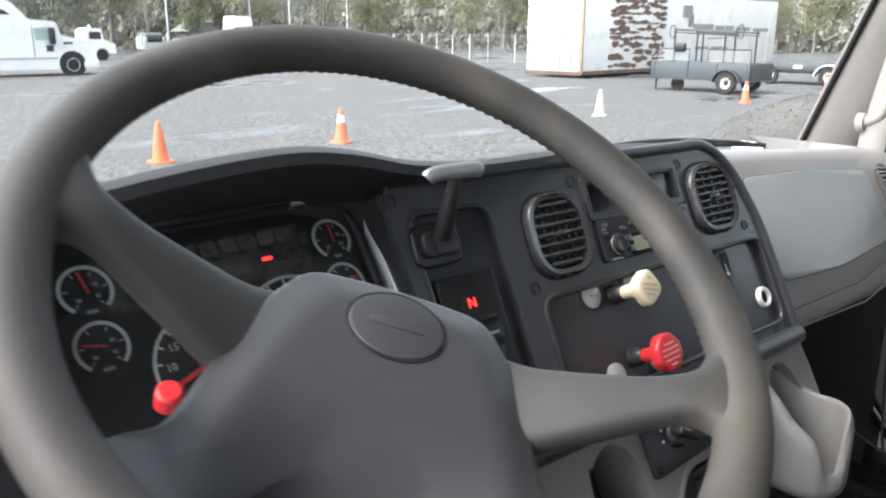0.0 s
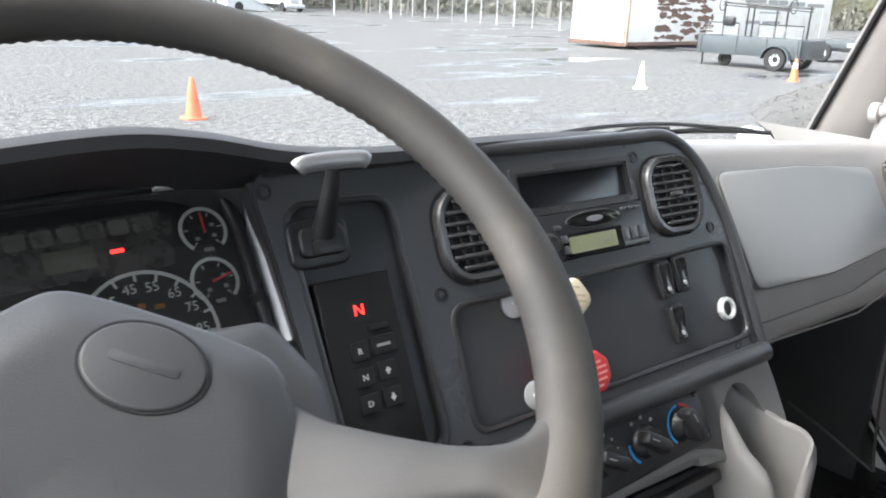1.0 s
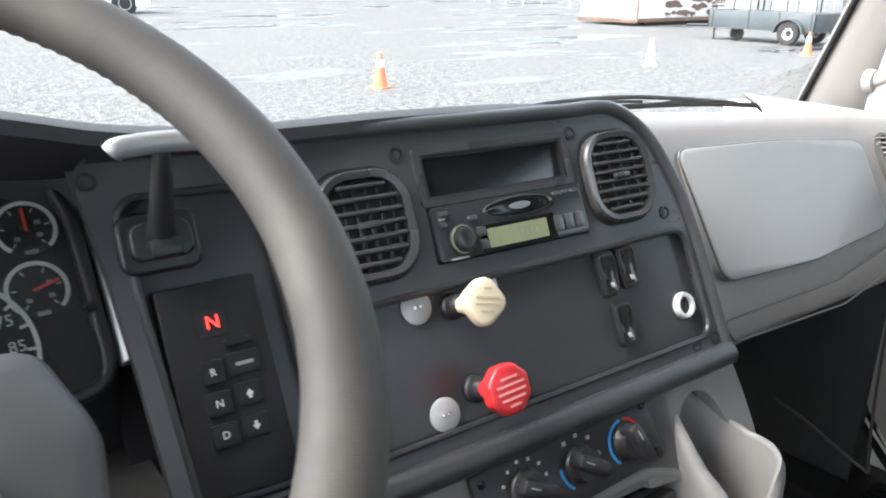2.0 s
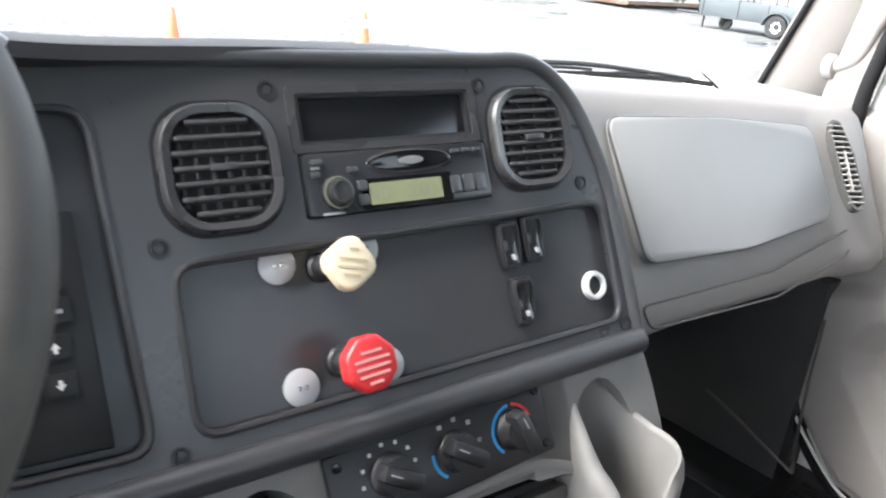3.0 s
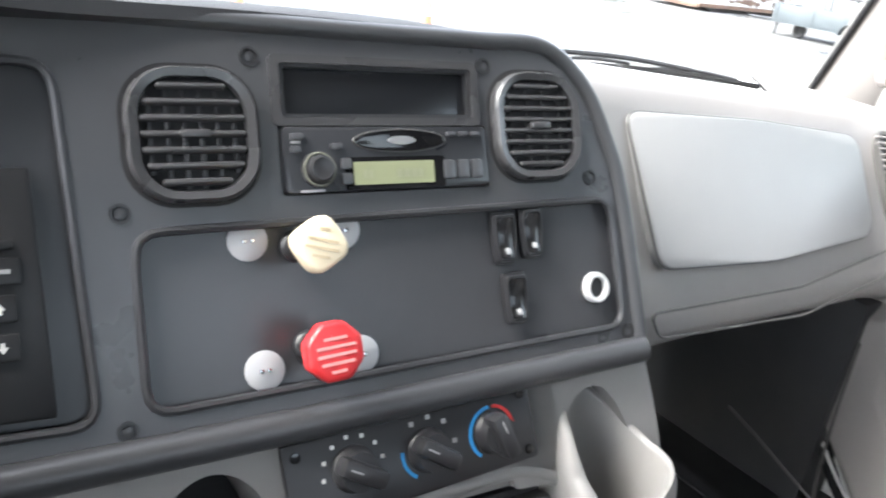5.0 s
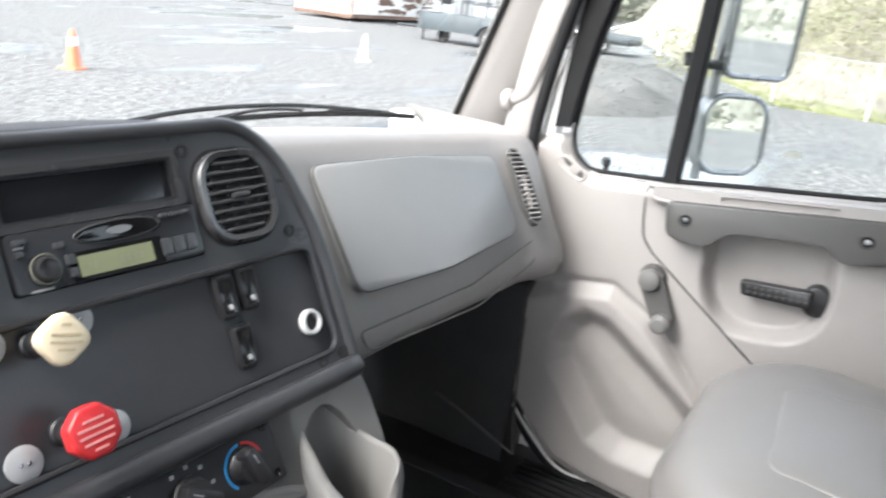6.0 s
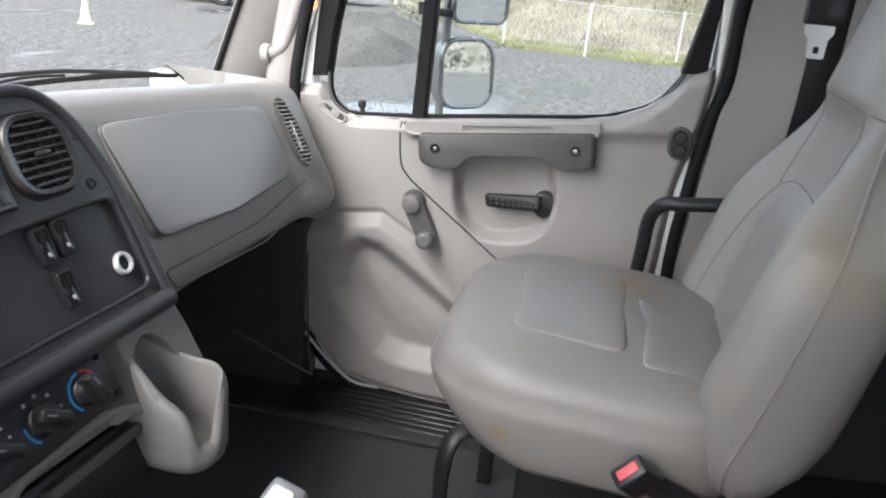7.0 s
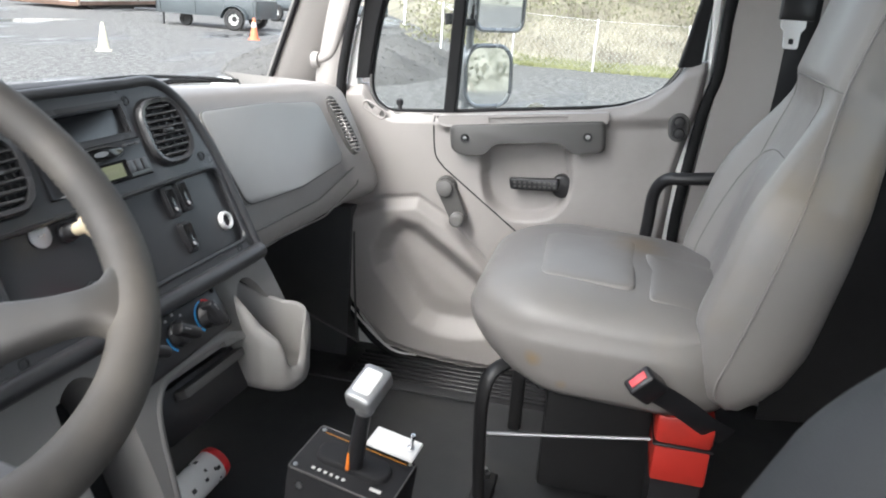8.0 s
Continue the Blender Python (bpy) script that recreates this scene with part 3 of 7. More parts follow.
knob = part("volume_knob", moved(lathe([(0, 0), (0.0145, 0), (0.0145, 0.002), (0.0115, 0.003), (0.0105, 0.008), (0.0085, 0.0090), (0.0060, 0.0080), (0, 0.0078)], 28), pose(-0.066, -0.008, 0.004)), BLACK, rad, local=True)
part("knob_ring", moved(tube([(0.0128 * math.cos(radians(a)), 0.0128 * math.sin(radians(a)), 0.003) for a in range(0, 360, 15)], 0.0009, 6, closed=True), pose(-0.066, -0.008, 0.004)), LCDOFF, knob, "dull yellow ring", local=True)
for x, y, w, h in ((0.052, -0.011, 0.011, 0.016), (0.066, -0.011, 0.011, 0.016), (0.080, -0.011, 0.011, 0.016), (0.056, 0.019, 0.009, 0.004), (0.068, 0.019, 0.009, 0.004), (0.080, 0.019, 0.009, 0.004),
                   (-0.043, -0.004, 0.009, 0.009), (-0.043, -0.016, 0.009, 0.009), (-0.082, 0.018, 0.011, 0.005), (-0.05, 0.010, 0.010, 0.005), (-0.084, 0.008, 0.008, 0.005)):
    part("button", moved(pillow(rrect(w, h, 0.0015, 2), 0.0028, 0.001, 2), pose(x, y, 0.004)), DARK, rad, local=True)
for x, y, w in ((-0.072, -0.0245, 0.02), (-0.083, 0.0135, 0.008)):
    part("print_bar", box((x - w / 2, y - 0.001, 0.004), (x + w / 2, y + 0.001, 0.0044)), MARKDIM, rad, local=True)

# screws of the fascia
for x, y in ((0.099, 0.117), (0.212, 0.015), (-0.212, 0.004), (-0.219, -0.146), (0.246, -0.137), (-0.112, 0.117), (-0.372, 0.125)):
    s = thing("screw", "black recessed screw in the fascia", "screw", on(PANEL, x, y), group="fascia screws")
    part("collar", merge(lathe([(0.0075, 0.0), (0.0075, 0.0012), (0.0055, 0.0012), (0.005, -0.004), (0, -0.004)], 16)), BLACK, s, local=True)
    part("head", lathe([(0, -0.003), (0.0042, -0.003), (0.0036, 0.0004), (0, 0.001)], 12), RIDGEM, s, local=True)


CREAMP = mat("knob_print_tan", (0.52, 0.42, 0.27), 0.5, vary=0.03)
REDPP = mat("knob_print_pink", (0.80, 0.32, 0.30), 0.5, vary=0.03)
# pull knobs of the brakes: a stem, a black collar, a shaped head, clear washers behind
def brake_knob(at, head_outline, material, label, bars, tilt, axis_len):
    k = thing("brake_knob", label, "brake knob", on(PANEL, *at, -0.007))
    part("collar", lathe([(0, 0), (0.0125, 0), (0.0125, 0.004), (0.0105, 0.006), (0.0105, 0.016), (0.0085, 0.019), (0, 0.019)], 20), BLACK, k, "black rubber collar", local=True)
    part("stem", lathe([(0.0078, 0.018), (0.0085, 0.024), (0.009, axis_len - 0.012), (0.013, axis_len - 0.004), (0.0, axis_len - 0.002)], 20), material, k, local=True)
    head = part("head", moved(pillow(head_outline, 0.013, 0.004, 3), pose(0, 0, axis_len - 0.006, 0, 0, tilt)), material, k, local=True)
    for x, y, w in bars:
        part("print_bar", moved(box((x - w / 2, y - 0.0011, 0), (x + w / 2, y + 0.0011, 0.0004)), pose(0, 0, axis_len + 0.0071, 0, 0, tilt)), CREAMP if material is CREAM else REDPP, head, local=True)
    return k


diamond = rounded([(0.0, 0.0255), (-0.0255, 0.0), (0.0, -0.0255), (0.0255, 0.0)], 0.012, 4)
octagon = [(0.0235 * math.cos(radians(22.5 + 45 * k)), 0.0235 * math.sin(radians(22.5 + 45 * k))) for k in range(8)]
brake_knob((-0.086, -0.028), diamond, CREAM, "cream diamond-shaped parking brake pull knob", ((0, 0.011, 0.008), (0, 0.003, 0.024), (0, -0.003, 0.026), (0, -0.009, 0.014)), -14, 0.052)
brake_knob((-0.082, -0.106), rounded(octagon, 0.003, 2), REDK, "red octagonal trailer brake pull knob", ((0, 0.010, 0.018), (0, 0.004, 0.030), (0, -0.002, 0.030), (0, -0.008, 0.026), (0, -0.014, 0.012)), 3, 0.052)
for x, y in ((-0.123, -0.021), (-0.046, -0.018), (-0.118, -0.120), (-0.038, -0.119)):
    w = thing("fixing_washer", "round clear plastic washer with two screw heads", "washer", on(PANEL, x, y, -0.007), group="clear washers round the brake knobs")
    part("disc", lathe([(0, 0), (0.0155, 0), (0.0155, 0.002), (0.014, 0.003), (0, 0.003)], 24), CLEARPL, w, local=True)
    for dx in (-0.003, 0.003):
        part("screw_head", moved(lathe([(0, 0), (0.002, 0), (0.0017, 0.0012), (0, 0.0016)], 10), pose(dx, 0, 0.003)), CHROME, w, local=True)


# rocker switches
def rocker(at, mark):
    r = thing("rocker_switch", "black rocker switch on the switch panel", "switch", on(PANEL, *at, -0.007), group="rocker switches")
    o = rounded([(-0.0128, 0.0235), (-0.0128, 0.0), (-0.0100, -0.0235), (0.0100, -0.0235), (0.0128, 0.0), (0.0128, 0.0235)], 0.005, 4)
    part("frame", pillow(o, 0.0055, 0.0015, 2), BLACK, r, local=True)
    part("collar", loft([[(x * 0.90, y * 0.92, 0.005) for x, y in o], [(x * 0.84, y * 0.88, 0.0085) for x, y in o], [(x * 0.74, y * 0.80, 0.0085) for x, y in o], [(x * 0.70, y * 0.78, 0.004) for x, y in o]], caps=False), BLACK, r, local=True)
    rings = []
    for k in range(13):
        y = 0.0178 - 0.0356 * k / 12
        w = (0.0086 if y > -0.004 else 0.0074) * (1 - 0.35 * max(0, abs(y) - 0.013) / 0.005)
        z = 0.0068 + 0.0042 * (y / 0.0178) ** 2
        rings.append([(-w, y, 0.003), (-w, y, z - 0.0012), (-w + 0.0022, y, z), (w - 0.0022, y, z), (w, y, z - 0.0012), (w, y, 0.003)])
    part("paddle", loft(rings), ROCKM, r, "glossy black paddle", local=True)
    part("symbol", moved(pillow(rrect(0.0052, 0.0062, 0.002, 3), 0.0012, 0.0005, 2), pose(0, -0.0118, 0.0085, -18)), MARKDIM, r, "pale symbol", local=True)
    return r


ROCKM = mat("rocker_gloss", (0.012, 0.012, 0.013), 0.24, vary=0.1)
rocker((0.1095, -0.036), 0)
rocker((0.1395, -0.033), 0)
rocker((0.117, -0.091), 0)
ps = thing("power_socket", "round chrome-ringed power socket", "power socket", on(PANEL, 0.213, -0.091, -0.007))
part("ring", lathe([(0.0150, 0.0), (0.0150, 0.004), (0.0135, 0.007), (0.0105, 0.007), (0.0098, 0.004), (0.0098, -0.006)], 28), SATIN, ps, "bright metal ring", local=True)
part("bore", lathe([(0.0100, 0.002), (0.0098, -0.02), (0.0, -0.02)], 24), VOID, ps, local=True)

# gear selector keypad in the pod
KEYM = mat("key_black", (0.013, 0.013, 0.014), 0.45, spec=0.35, vary=0.1)
pad = thing("gear_keypad", "black push-button gear selector with a red lit letter", "keypad", on(PANEL, -0.301, -0.045, -0.0105))
part("body", pillow(rounded([(-0.042, 0.082), (-0.040, -0.080), (0.040, -0.083), (0.036, 0.083)], 0.003, 2), 0.012, 0.002, 2), KEYM, pad, local=True)
part("display_window", plate(rrect(0.022, 0.020, 0.001, 2, -0.004, 0.051), (), 0.012, 0.0125), KEYM, pad, local=True)
part("digit", text("N", 0.0145, pose(-0.004, 0.051, 0.0129)), REDLIT, pad, "red lit letter N", local=True)
for i, (x, y, w) in enumerate(((-0.012, 0.014, 0.014), (0.013, 0.016, 0.022), (-0.012, -0.010, 0.016), (0.012, -0.008, 0.016), (-0.012, -0.034, 0.016), (0.012, -0.033, 0.016))):
    b = part("button", moved(pillow(rrect(w + 0.004, 0.018, 0.002, 2), 0.003, 0.001, 2), pose(x, y, 0.0115)), KEYM, pad, local=True)
    if i == 1:
        part("legend", box((x - 0.007, y - 0.0014, 0.0145), (x + 0.007, y + 0.0014, 0.0149)), MARKDIM, b, local=True)
    elif i in (3, 5):
        s = 1 if i == 3 else -1
        bm = bmesh.new()
        bm.faces.new([bm.verts.new((x + a, y + s * c, 0.0151)) for a, c in ((-0.0034, -0.0006), (0.0034, -0.0006), (0.0, 0.0036))])
        bm = merge(bm, box((x - 0.0013, min(y - s * 0.0006, y - s * 0.0036), 0.0145), (x + 0.0013, max(y - s * 0.0006, y - s * 0.0036), 0.0151)))
        part("legend", bm, MARK, b, local=True)
    else:
        part("legend", text({0: "R", 2: "N", 4: "D"}[i], 0.0082, pose(x, y, 0.0149)), MARK, b, local=True)
part("spare_slot", moved(pillow(rrect(0.022, 0.006, 0.002, 2), 0.003, 0.001, 2), pose(0.012, 0.033, 0.0115)), KEYM, pad, local=True)

# trailer hand brake: box, arm and T grip
hb = thing("hand_valve", "black lever with a pale T grip above the gear keypad", "lever", on(PANEL, -0.331, 0.074, -0.0105))
part("housing", merge(pillow(rrect(0.060, 0.046, 0.010, 4), 0.016, 0.004, 3), moved(pillow(rrect(0.046, 0.028, 0.008, 4), 0.010, 0.003, 3), pose(0, 0, 0.015)), moved(box((-0.012, -0.014, 0.02), (0.012, 0.0, 0.034), 0.003), Matrix())), BLACK, hb, local=True)
arm_p = [Vector((-0.331, 0.074, 0.010)), Vector((-0.331, 0.090, 0.026)), Vector((-0.331, 0.110, 0.046)), PANEL.inverted() @ Vector((0.221, 0.541, 2.062))]
sh = Vector((-0.331, 0.074, -0.0105))
part("arm", tube([p - sh for p in smooth(arm_p, 5)], [0.0115 - 0.0055 * k / 15 for k in range(16)], 10), BLACK, hb, local=True)
grip = [PANEL.inverted() @ Vector(p) - sh for p in ((0.189, 0.546, 2.063), (0.195, 0.5435, 2.067), (0.221, 0.540, 2.0685), (0.245, 0.5355, 2.068), (0.251, 0.5355, 2.065))]
part("grip", tube(smooth(grip, 5), 0.0076, 12, flatten=0.5), SILVER, hb, "pale grey T-shaped grip", local=True)

# heater controls
hv = thing("heater_panel", "black heater control panel with three rotary knobs", "heater controls", on(PANEL, 0.006, -0.204))
part("plate", pillow(rounded([(-0.121, 0.026), (-0.115, -0.044), (0.118, -0.030), (0.110, 0.036)], 0.004, 2), 0.006, 0.0015, 2, -0.002), BLACK, hv, local=True)
for x, y, a in ((-0.063, -0.002, 62), (0.004, -0.001, 58), (0.069, 0.001, 22)):
    kn = part("rotary_knob", moved(merge(lathe([(0, 0), (0.019, 0), (0.019, 0.003), (0.0165, 0.006), (0.0155, 0.016), (0.0, 0.0165)], 28), box((-0.0078, -0.0205, 0.006), (0.0078, 0.0205, 0.027), 0.005)), pose(x, y, 0.004, 0, 0, a)), BLACK, hv, local=True)
    part("pointer", moved(box((-0.0007, 0.004, 0.026), (0.0007, 0.015, 0.0264)), pose(x, y, 0.005, 0, 0, a)), MARKDIM, kn, "pale pointer line", local=True)
for x, y in ((0.101, 0.029), (0.107, -0.022), (-0.110, 0.016), (-0.106, -0.034)):
    part("screw", moved(lathe([(0, 0), (0.0045, 0), (0.004, 0.0015), (0, 0.002)], 12), pose(x, y, 0.004)), GLOSS, hv, local=True)


def arc_print(cx, cy, r, a0, a1, material, parent, w=0.003):
    part("dial_arc", moved(strip(arc((cx, cy), r, a0, a1, 12), w, 0.0005), pose(0, 0, 0.0041)), material, parent, local=True)


arc_print(0.069, 0.001, 0.0225, 95, 235, BLUEP, hv)
arc_print(0.069, 0.001, 0.0225, 10, 85, REDP, hv)
arc_print(0.004, -0.001, 0.0235, 175, 240, BLUEP, hv)
for a in range(-20, 220, 30):
    x, y = -0.063 + 0.026 * math.cos(radians(a)), -0.002 + 0.026 * math.sin(radians(a))
    part("dial_mark", box((x - 0.0016, y - 0.0016, 0.004), (x + 0.0016, y + 0.0016, 0.0045)), MARK, hv, local=True)
for a in (120, 85, 50, 5, -25):
    x, y = 0.004 + 0.027 * math.cos(radians(a)), -0.001 + 0.027 * math.sin(radians(a))
    part("dial_mark", box((x - 0.0022, y - 0.002, 0.004), (x + 0.0022, y + 0.002, 0.0045)), MARKDIM, hv, local=True)

CONSOLEM = mat("console_plastic_grey", (0.205, 0.198, 0.192), 0.5, vary=0.06, big=2.5, fine=30, grain=0.45, grain_scale=1100, dirt=(0.17, 0.155, 0.14), dirt_amount=0.25, dirt_scale=5)
# grey lower console with a drawer and the cup holder
con = thing("lower_console", "grey moulded lower console with a scooped cup holder", "console", (0.55, 0.42, 1.55))
arch_l = [(-0.207, -0.40), (-0.206, -0.225), (-0.196, -0.204), (-0.180, -0.192), (-0.162, -0.189), (-0.144, -0.197), (-0.130, -0.213), (-0.120, -0.240), (-0.114, -0.30), (-0.118, -0.40)]
arch_l = [tuple(p) for p in smooth([Vector(p) for p in arch_l], 4)]
face_o = [(-0.42, -0.150), (-0.42, -0.40)] + arch_l + [(-0.122, -0.43), (-0.106, -0.43), (-0.094, -0.38), (-0.080, -0.32), (-0.068, -0.285), (-0.052, -0.264), (-0.032, -0.253), (0.0, -0.250), (0.09, -0.248), (0.125, -0.254), (0.152, -0.266), (0.152, -0.150)]
part("body", moved(plate(face_o, (), -0.030, -0.004), PANEL), CONSOLEM, con, sharp=50)
edge_l = smooth([Vector((x, y, -0.0105)) for x, y in face_o[-11:-1]], 4)
part("rolled_edge", moved(tube([p + Vector((0, 0.002, 0)) for p in edge_l], 0.0085, 10), PANEL), CONSOLEM, con, "rounded lower edge")
part("arch_wall", moved(dish(arch_l, -0.006, [(-0.160 + (x + 0.160) * 0.94, y - 0.006) for x, y in arch_l], -0.085), PANEL), CONSOLEM, con, "wall of the arched recess")
# dark sheet closing the arch: the shade inside is put into its colour
part("arch_back", moved(plate([(-0.22, -0.42), (-0.10, -0.42), (-0.10, -0.17), (-0.22, -0.17)], (), -0.092, -0.086), PANEL), VOID, con, "dark sheet standing for the shade in the arched recess")
part("underside", moved(box((-0.062, -0.262, -0.12), (0.152, -0.245, -0.012), 0.006), PANEL), CONSOLEM, con)
part("drawer", moved(box((-0.045, -0.345, -0.13), (0.150, -0.272, -0.034), 0.005), PANEL), BLACK, con, "black pull-out tray under the console")
part("drawer_handle", moved(pillow(rounded([(-0.004, -0.294), (0.146, -0.292), (0.148, -0.279), (-0.002, -0.281)], 0.004, 3), 0.022, 0.004, 2, -0.036), PANEL), GREYDARK, con, "slim dark tray handle")


CUP = (0.734, 0.370)
RIM_Z = [(0, 1.703), (30, 1.712), (60, 1.735), (90, 1.752), (120, 1.748), (150, 1.722), (180, 1.696), (205, 1.685), (218, 1.677), (227, 1.663), (232, 1.640), (238, 1.630), (254, 1.628), (260, 1.636), (268, 1.676), (278, 1.698), (300, 1.706), (330, 1.706), (360, 1.703)]
RIM_R = [(0, 0.061), (90, 0.064), (120, 0.058), (150, 0.051), (180, 0.049), (205, 0.053), (225, 0.059), (245, 0.062), (270, 0.061), (360, 0.061)]
INNER = [(0, 0.0545), (90, 0.0545), (120, 0.049), (150, 0.041), (180, 0.036), (205, 0.039), (225, 0.048), (245, 0.0535), (270, 0.0545), (360, 0.0545)]


def cup_ring(grow, z_of, fixed=0.0, n=96):
    out = []
    for k in range(n):
        d = 360 * k / n
        r = lerp_at(INNER, d) * fixed / 0.0545 if fixed else lerp_at(RIM_R, d) + grow
        out.append((CUP[0] + r * math.cos(radians(d)), CUP[1] + r * math.sin(radians(d)) * (1.06 if d > 180 else 1.06 + 0.42 * math.sin(radians(d))), z_of(d)))
    return out


def cup_rim(d):
    """The rim's height: high at the fascia and the lip, notched in front."""
    return lerp_at(RIM_Z, d)


rings = [cup_ring(-0.03, lambda d: 1.584), cup_ring(-0.012, lambda d: 1.586), cup_ring(-0.003, lambda d: 1.596), cup_ring(0.0, lambda d: 1.608), cup_ring(0.0, lambda d: cup_rim(d) - 0.020), cup_ring(-0.002, lambda d: cup_rim(d) - 0.009),
         cup_ring(-0.006, lambda d: cup_rim(d) - 0.002), cup_ring(0, lambda d: cup_rim(d), 0.0545), cup_ring(0, lambda d: cup_rim(d) - 0.001, 0.0515), cup_ring(0, lambda d: cup_rim(d) - 0.006, 0.0495), cup_ring(0, lambda d: 1.625, 0.0475), cup_ring(0, lambda d: 1.600, 0.045), cup_ring(0, lambda d: 1.595, 0.038), cup_ring(0, lambda d: 1.594, 0.01)]
part("cup_holder", loft(rings), CONSOLEM, con, "grey scooped cup holder", sharp=60)
arch = rounded([(0.100, -0.150), (0.100, -0.262), (0.150, -0.266), (0.157, -0.250), (0.158, -0.228), (0.164, -0.207), (0.176, -0.191), (0.194, -0.183), (0.211, -0.187), (0.226, -0.203), (0.238, -0.228), (0.250, -0.252), (0.262, -0.272), (0.280, -0.285), (0.281, -0.250), (0.276, -0.205), (0.266, -0.152)], 0.006, 3)
part("cup_shoulder", moved(plate(arch, (), -0.022, -0.004), PANEL), CONSOLEM, con, "grey shoulder arched over the cup holder")

# ---- instrument cluster ----
cl = thing("instrument_cluster", "black instrument cluster with white-ringed gauges", "instrument cluster", CLUSTER)
# smoked plastic, lightened so that its colour holds the lens's faint reflections
SMOKE = mat("smoked_panel_sheen", (0.075, 0.072, 0.068), 0.28, vary=0.25, big=30, fine=90)
SMOKEL = mat("smoked_lamp_window_sheen", (0.15, 0.143, 0.13), 0.3, vary=0.3, big=40, fine=0)
part("face", plate(rounded([(-0.185, 0.062), (-0.190, -0.11), (0.146, -0.11), (0.149, 0.03), (0.134, 0.062)], 0.02), (), -0.02, -0.006), BLACK, cl, local=True)
part("bezel", moved(tube([(x, y, 0.0) for x, y in rounded([(-0.192, 0.068), (-0.198, -0.115), (0.150, -0.115), (0.154, 0.03), (0.140, 0.068)], 0.026)], 0.006, 10, closed=True), Matrix()), BLACK, cl, local=True)
edge_path = smooth([Vector((x, y, 0)) for x, y in ((0.085, 0.0665), (0.125, 0.066), (0.150, 0.060), (0.164, 0.046), (0.168, 0.028), (0.168, -0.01), (0.166, -0.05), (0.163, -0.10))], 5)
rings = []
for i, p in enumerate(edge_path):
    d = (edge_path[min(i + 1, len(edge_path) - 1)] - edge_path[max(i - 1, 0)]).normalized()
    q = Vector((d.y, -d.x, 0))
    rings.append([p - q * 0.013 + Vector((0, 0, 0.003)), p - q * 0.008 + Vector((0, 0, 0.010)), p + Vector((0, 0, 0.013)), p + q * 0.004 + Vector((0, 0, 0.009)), p + q * 0.004 + Vector((0, 0, -0.01)), p - q * 0.013 + Vector((0, 0, -0.01))])
# opaque white: light passing through the clear edge is put into its colour
part("lens_side", loft(rings), mat("lens_edge_lit_white", (0.78, 0.79, 0.80), 0.25, vary=0.12, big=20), cl, "rounded edge of the clear lens, white for the light it carries", local=True)
part("warning_strip", plate(rounded([(-0.125, 0.047), (-0.118, -0.004), (0.088, -0.004), (0.098, 0.047)], 0.004, 2), (), -0.006, -0.0045), SMOKE, cl, "smoked warning lamp panel, greyed for reflections", local=True)
# pale lamp windows, which also paint the blurred reflections along the strip
for k in range(9):
    part("warning_window", plate(rrect(0.0165, 0.014, 0.002, 2, -0.094 + 0.0205 * k, 0.037), (), -0.0045, -0.0040), SMOKEL, cl, local=True)
part("warning_light", box((0.037, 0.014, -0.0058), (0.049, 0.0185, -0.004), 0.001, 1), REDLIT, cl, "lit red warning light", local=True)
part("lcd", plate(rrect(0.041, 0.019, 0.001, 2, 0.004, 0.015), (), -0.0058, -0.004), LCDOFF, cl, local=True)


def gauge(cx, cy, r, a0, a1, needle, labels=(), big=False):
    g = part("gauge", moved(plate(ellipse(r * 1.05, r * 1.05, 28), (), -0.006, -0.0045), pose(cx, cy, 0)), VOID, cl, local=True)
    ring = arc((cx, cy), r, a0, a1, 36)
    part("ring", moved(strip(ring, r * (0.055 if big else 0.15), 0.0012), pose(0, 0, -0.0045)), MARK, g, "white ring", local=True)
    ticks = 14 if big else 5
    for k in range(ticks + 1):
        a = radians(a0 + (a1 - a0) * k / ticks)
        d, q = Vector((math.cos(a), math.sin(a))), Vector((-math.sin(a), math.cos(a)))
        p = Vector((cx, cy)) + d * r * (0.92 if big else 0.76)
        part("tick", moved(box((-r * (0.05 if big else 0.09), -r * 0.02, 0), (r * (0.05 if big else 0.09), r * 0.02, 0.0006)), Matrix.Translation((p.x, p.y, -0.0045)) @ Matrix.Rotation(a, 4, "Z")), MARK, g, local=True)
    for body, a, rr, s, m in labels:
        p = Vector((cx + rr * math.cos(radians(a)), cy + rr * math.sin(radians(a))))
        part("number", text(body, s, pose(p.x, p.y, -0.0040), 0.0002), m, g, local=True)
    a = radians(needle)
    d = Vector((math.cos(a), math.sin(a)))
    part("needle", moved(box((-r * 0.15, -r * 0.045, 0), (r * 0.78, r * 0.045, 0.0012)), Matrix.Translation((cx, cy, -0.002)) @ Matrix.Rotation(a, 4, "Z")), NEEDLE, g, "red needle", local=True)
    part("needle_hub", moved(lathe([(0, 0), (r * 0.16, 0), (r * 0.14, 0.003), (0, 0.003)], 16), pose(cx, cy, -0.0042)), BLACK, g, local=True)
    if not big:
        part("print_bar", box((cx - r * 0.22, cy - r * 0.98, -0.0045), (cx + r * 0.22, cy - r * 0.82, -0.004)), MARKDIM, g, local=True)
        for x, y in ((-0.35, -0.35), (0.42, -0.3), (0.45, 0.2)):
            part("print_bar", box((cx + r * x - r * 0.1, cy + r * y - r * 0.08, -0.0045), (cx + r * x + r * 0.1, cy + r * y + r * 0.08, -0.004)), MARKDIM, g, local=True)


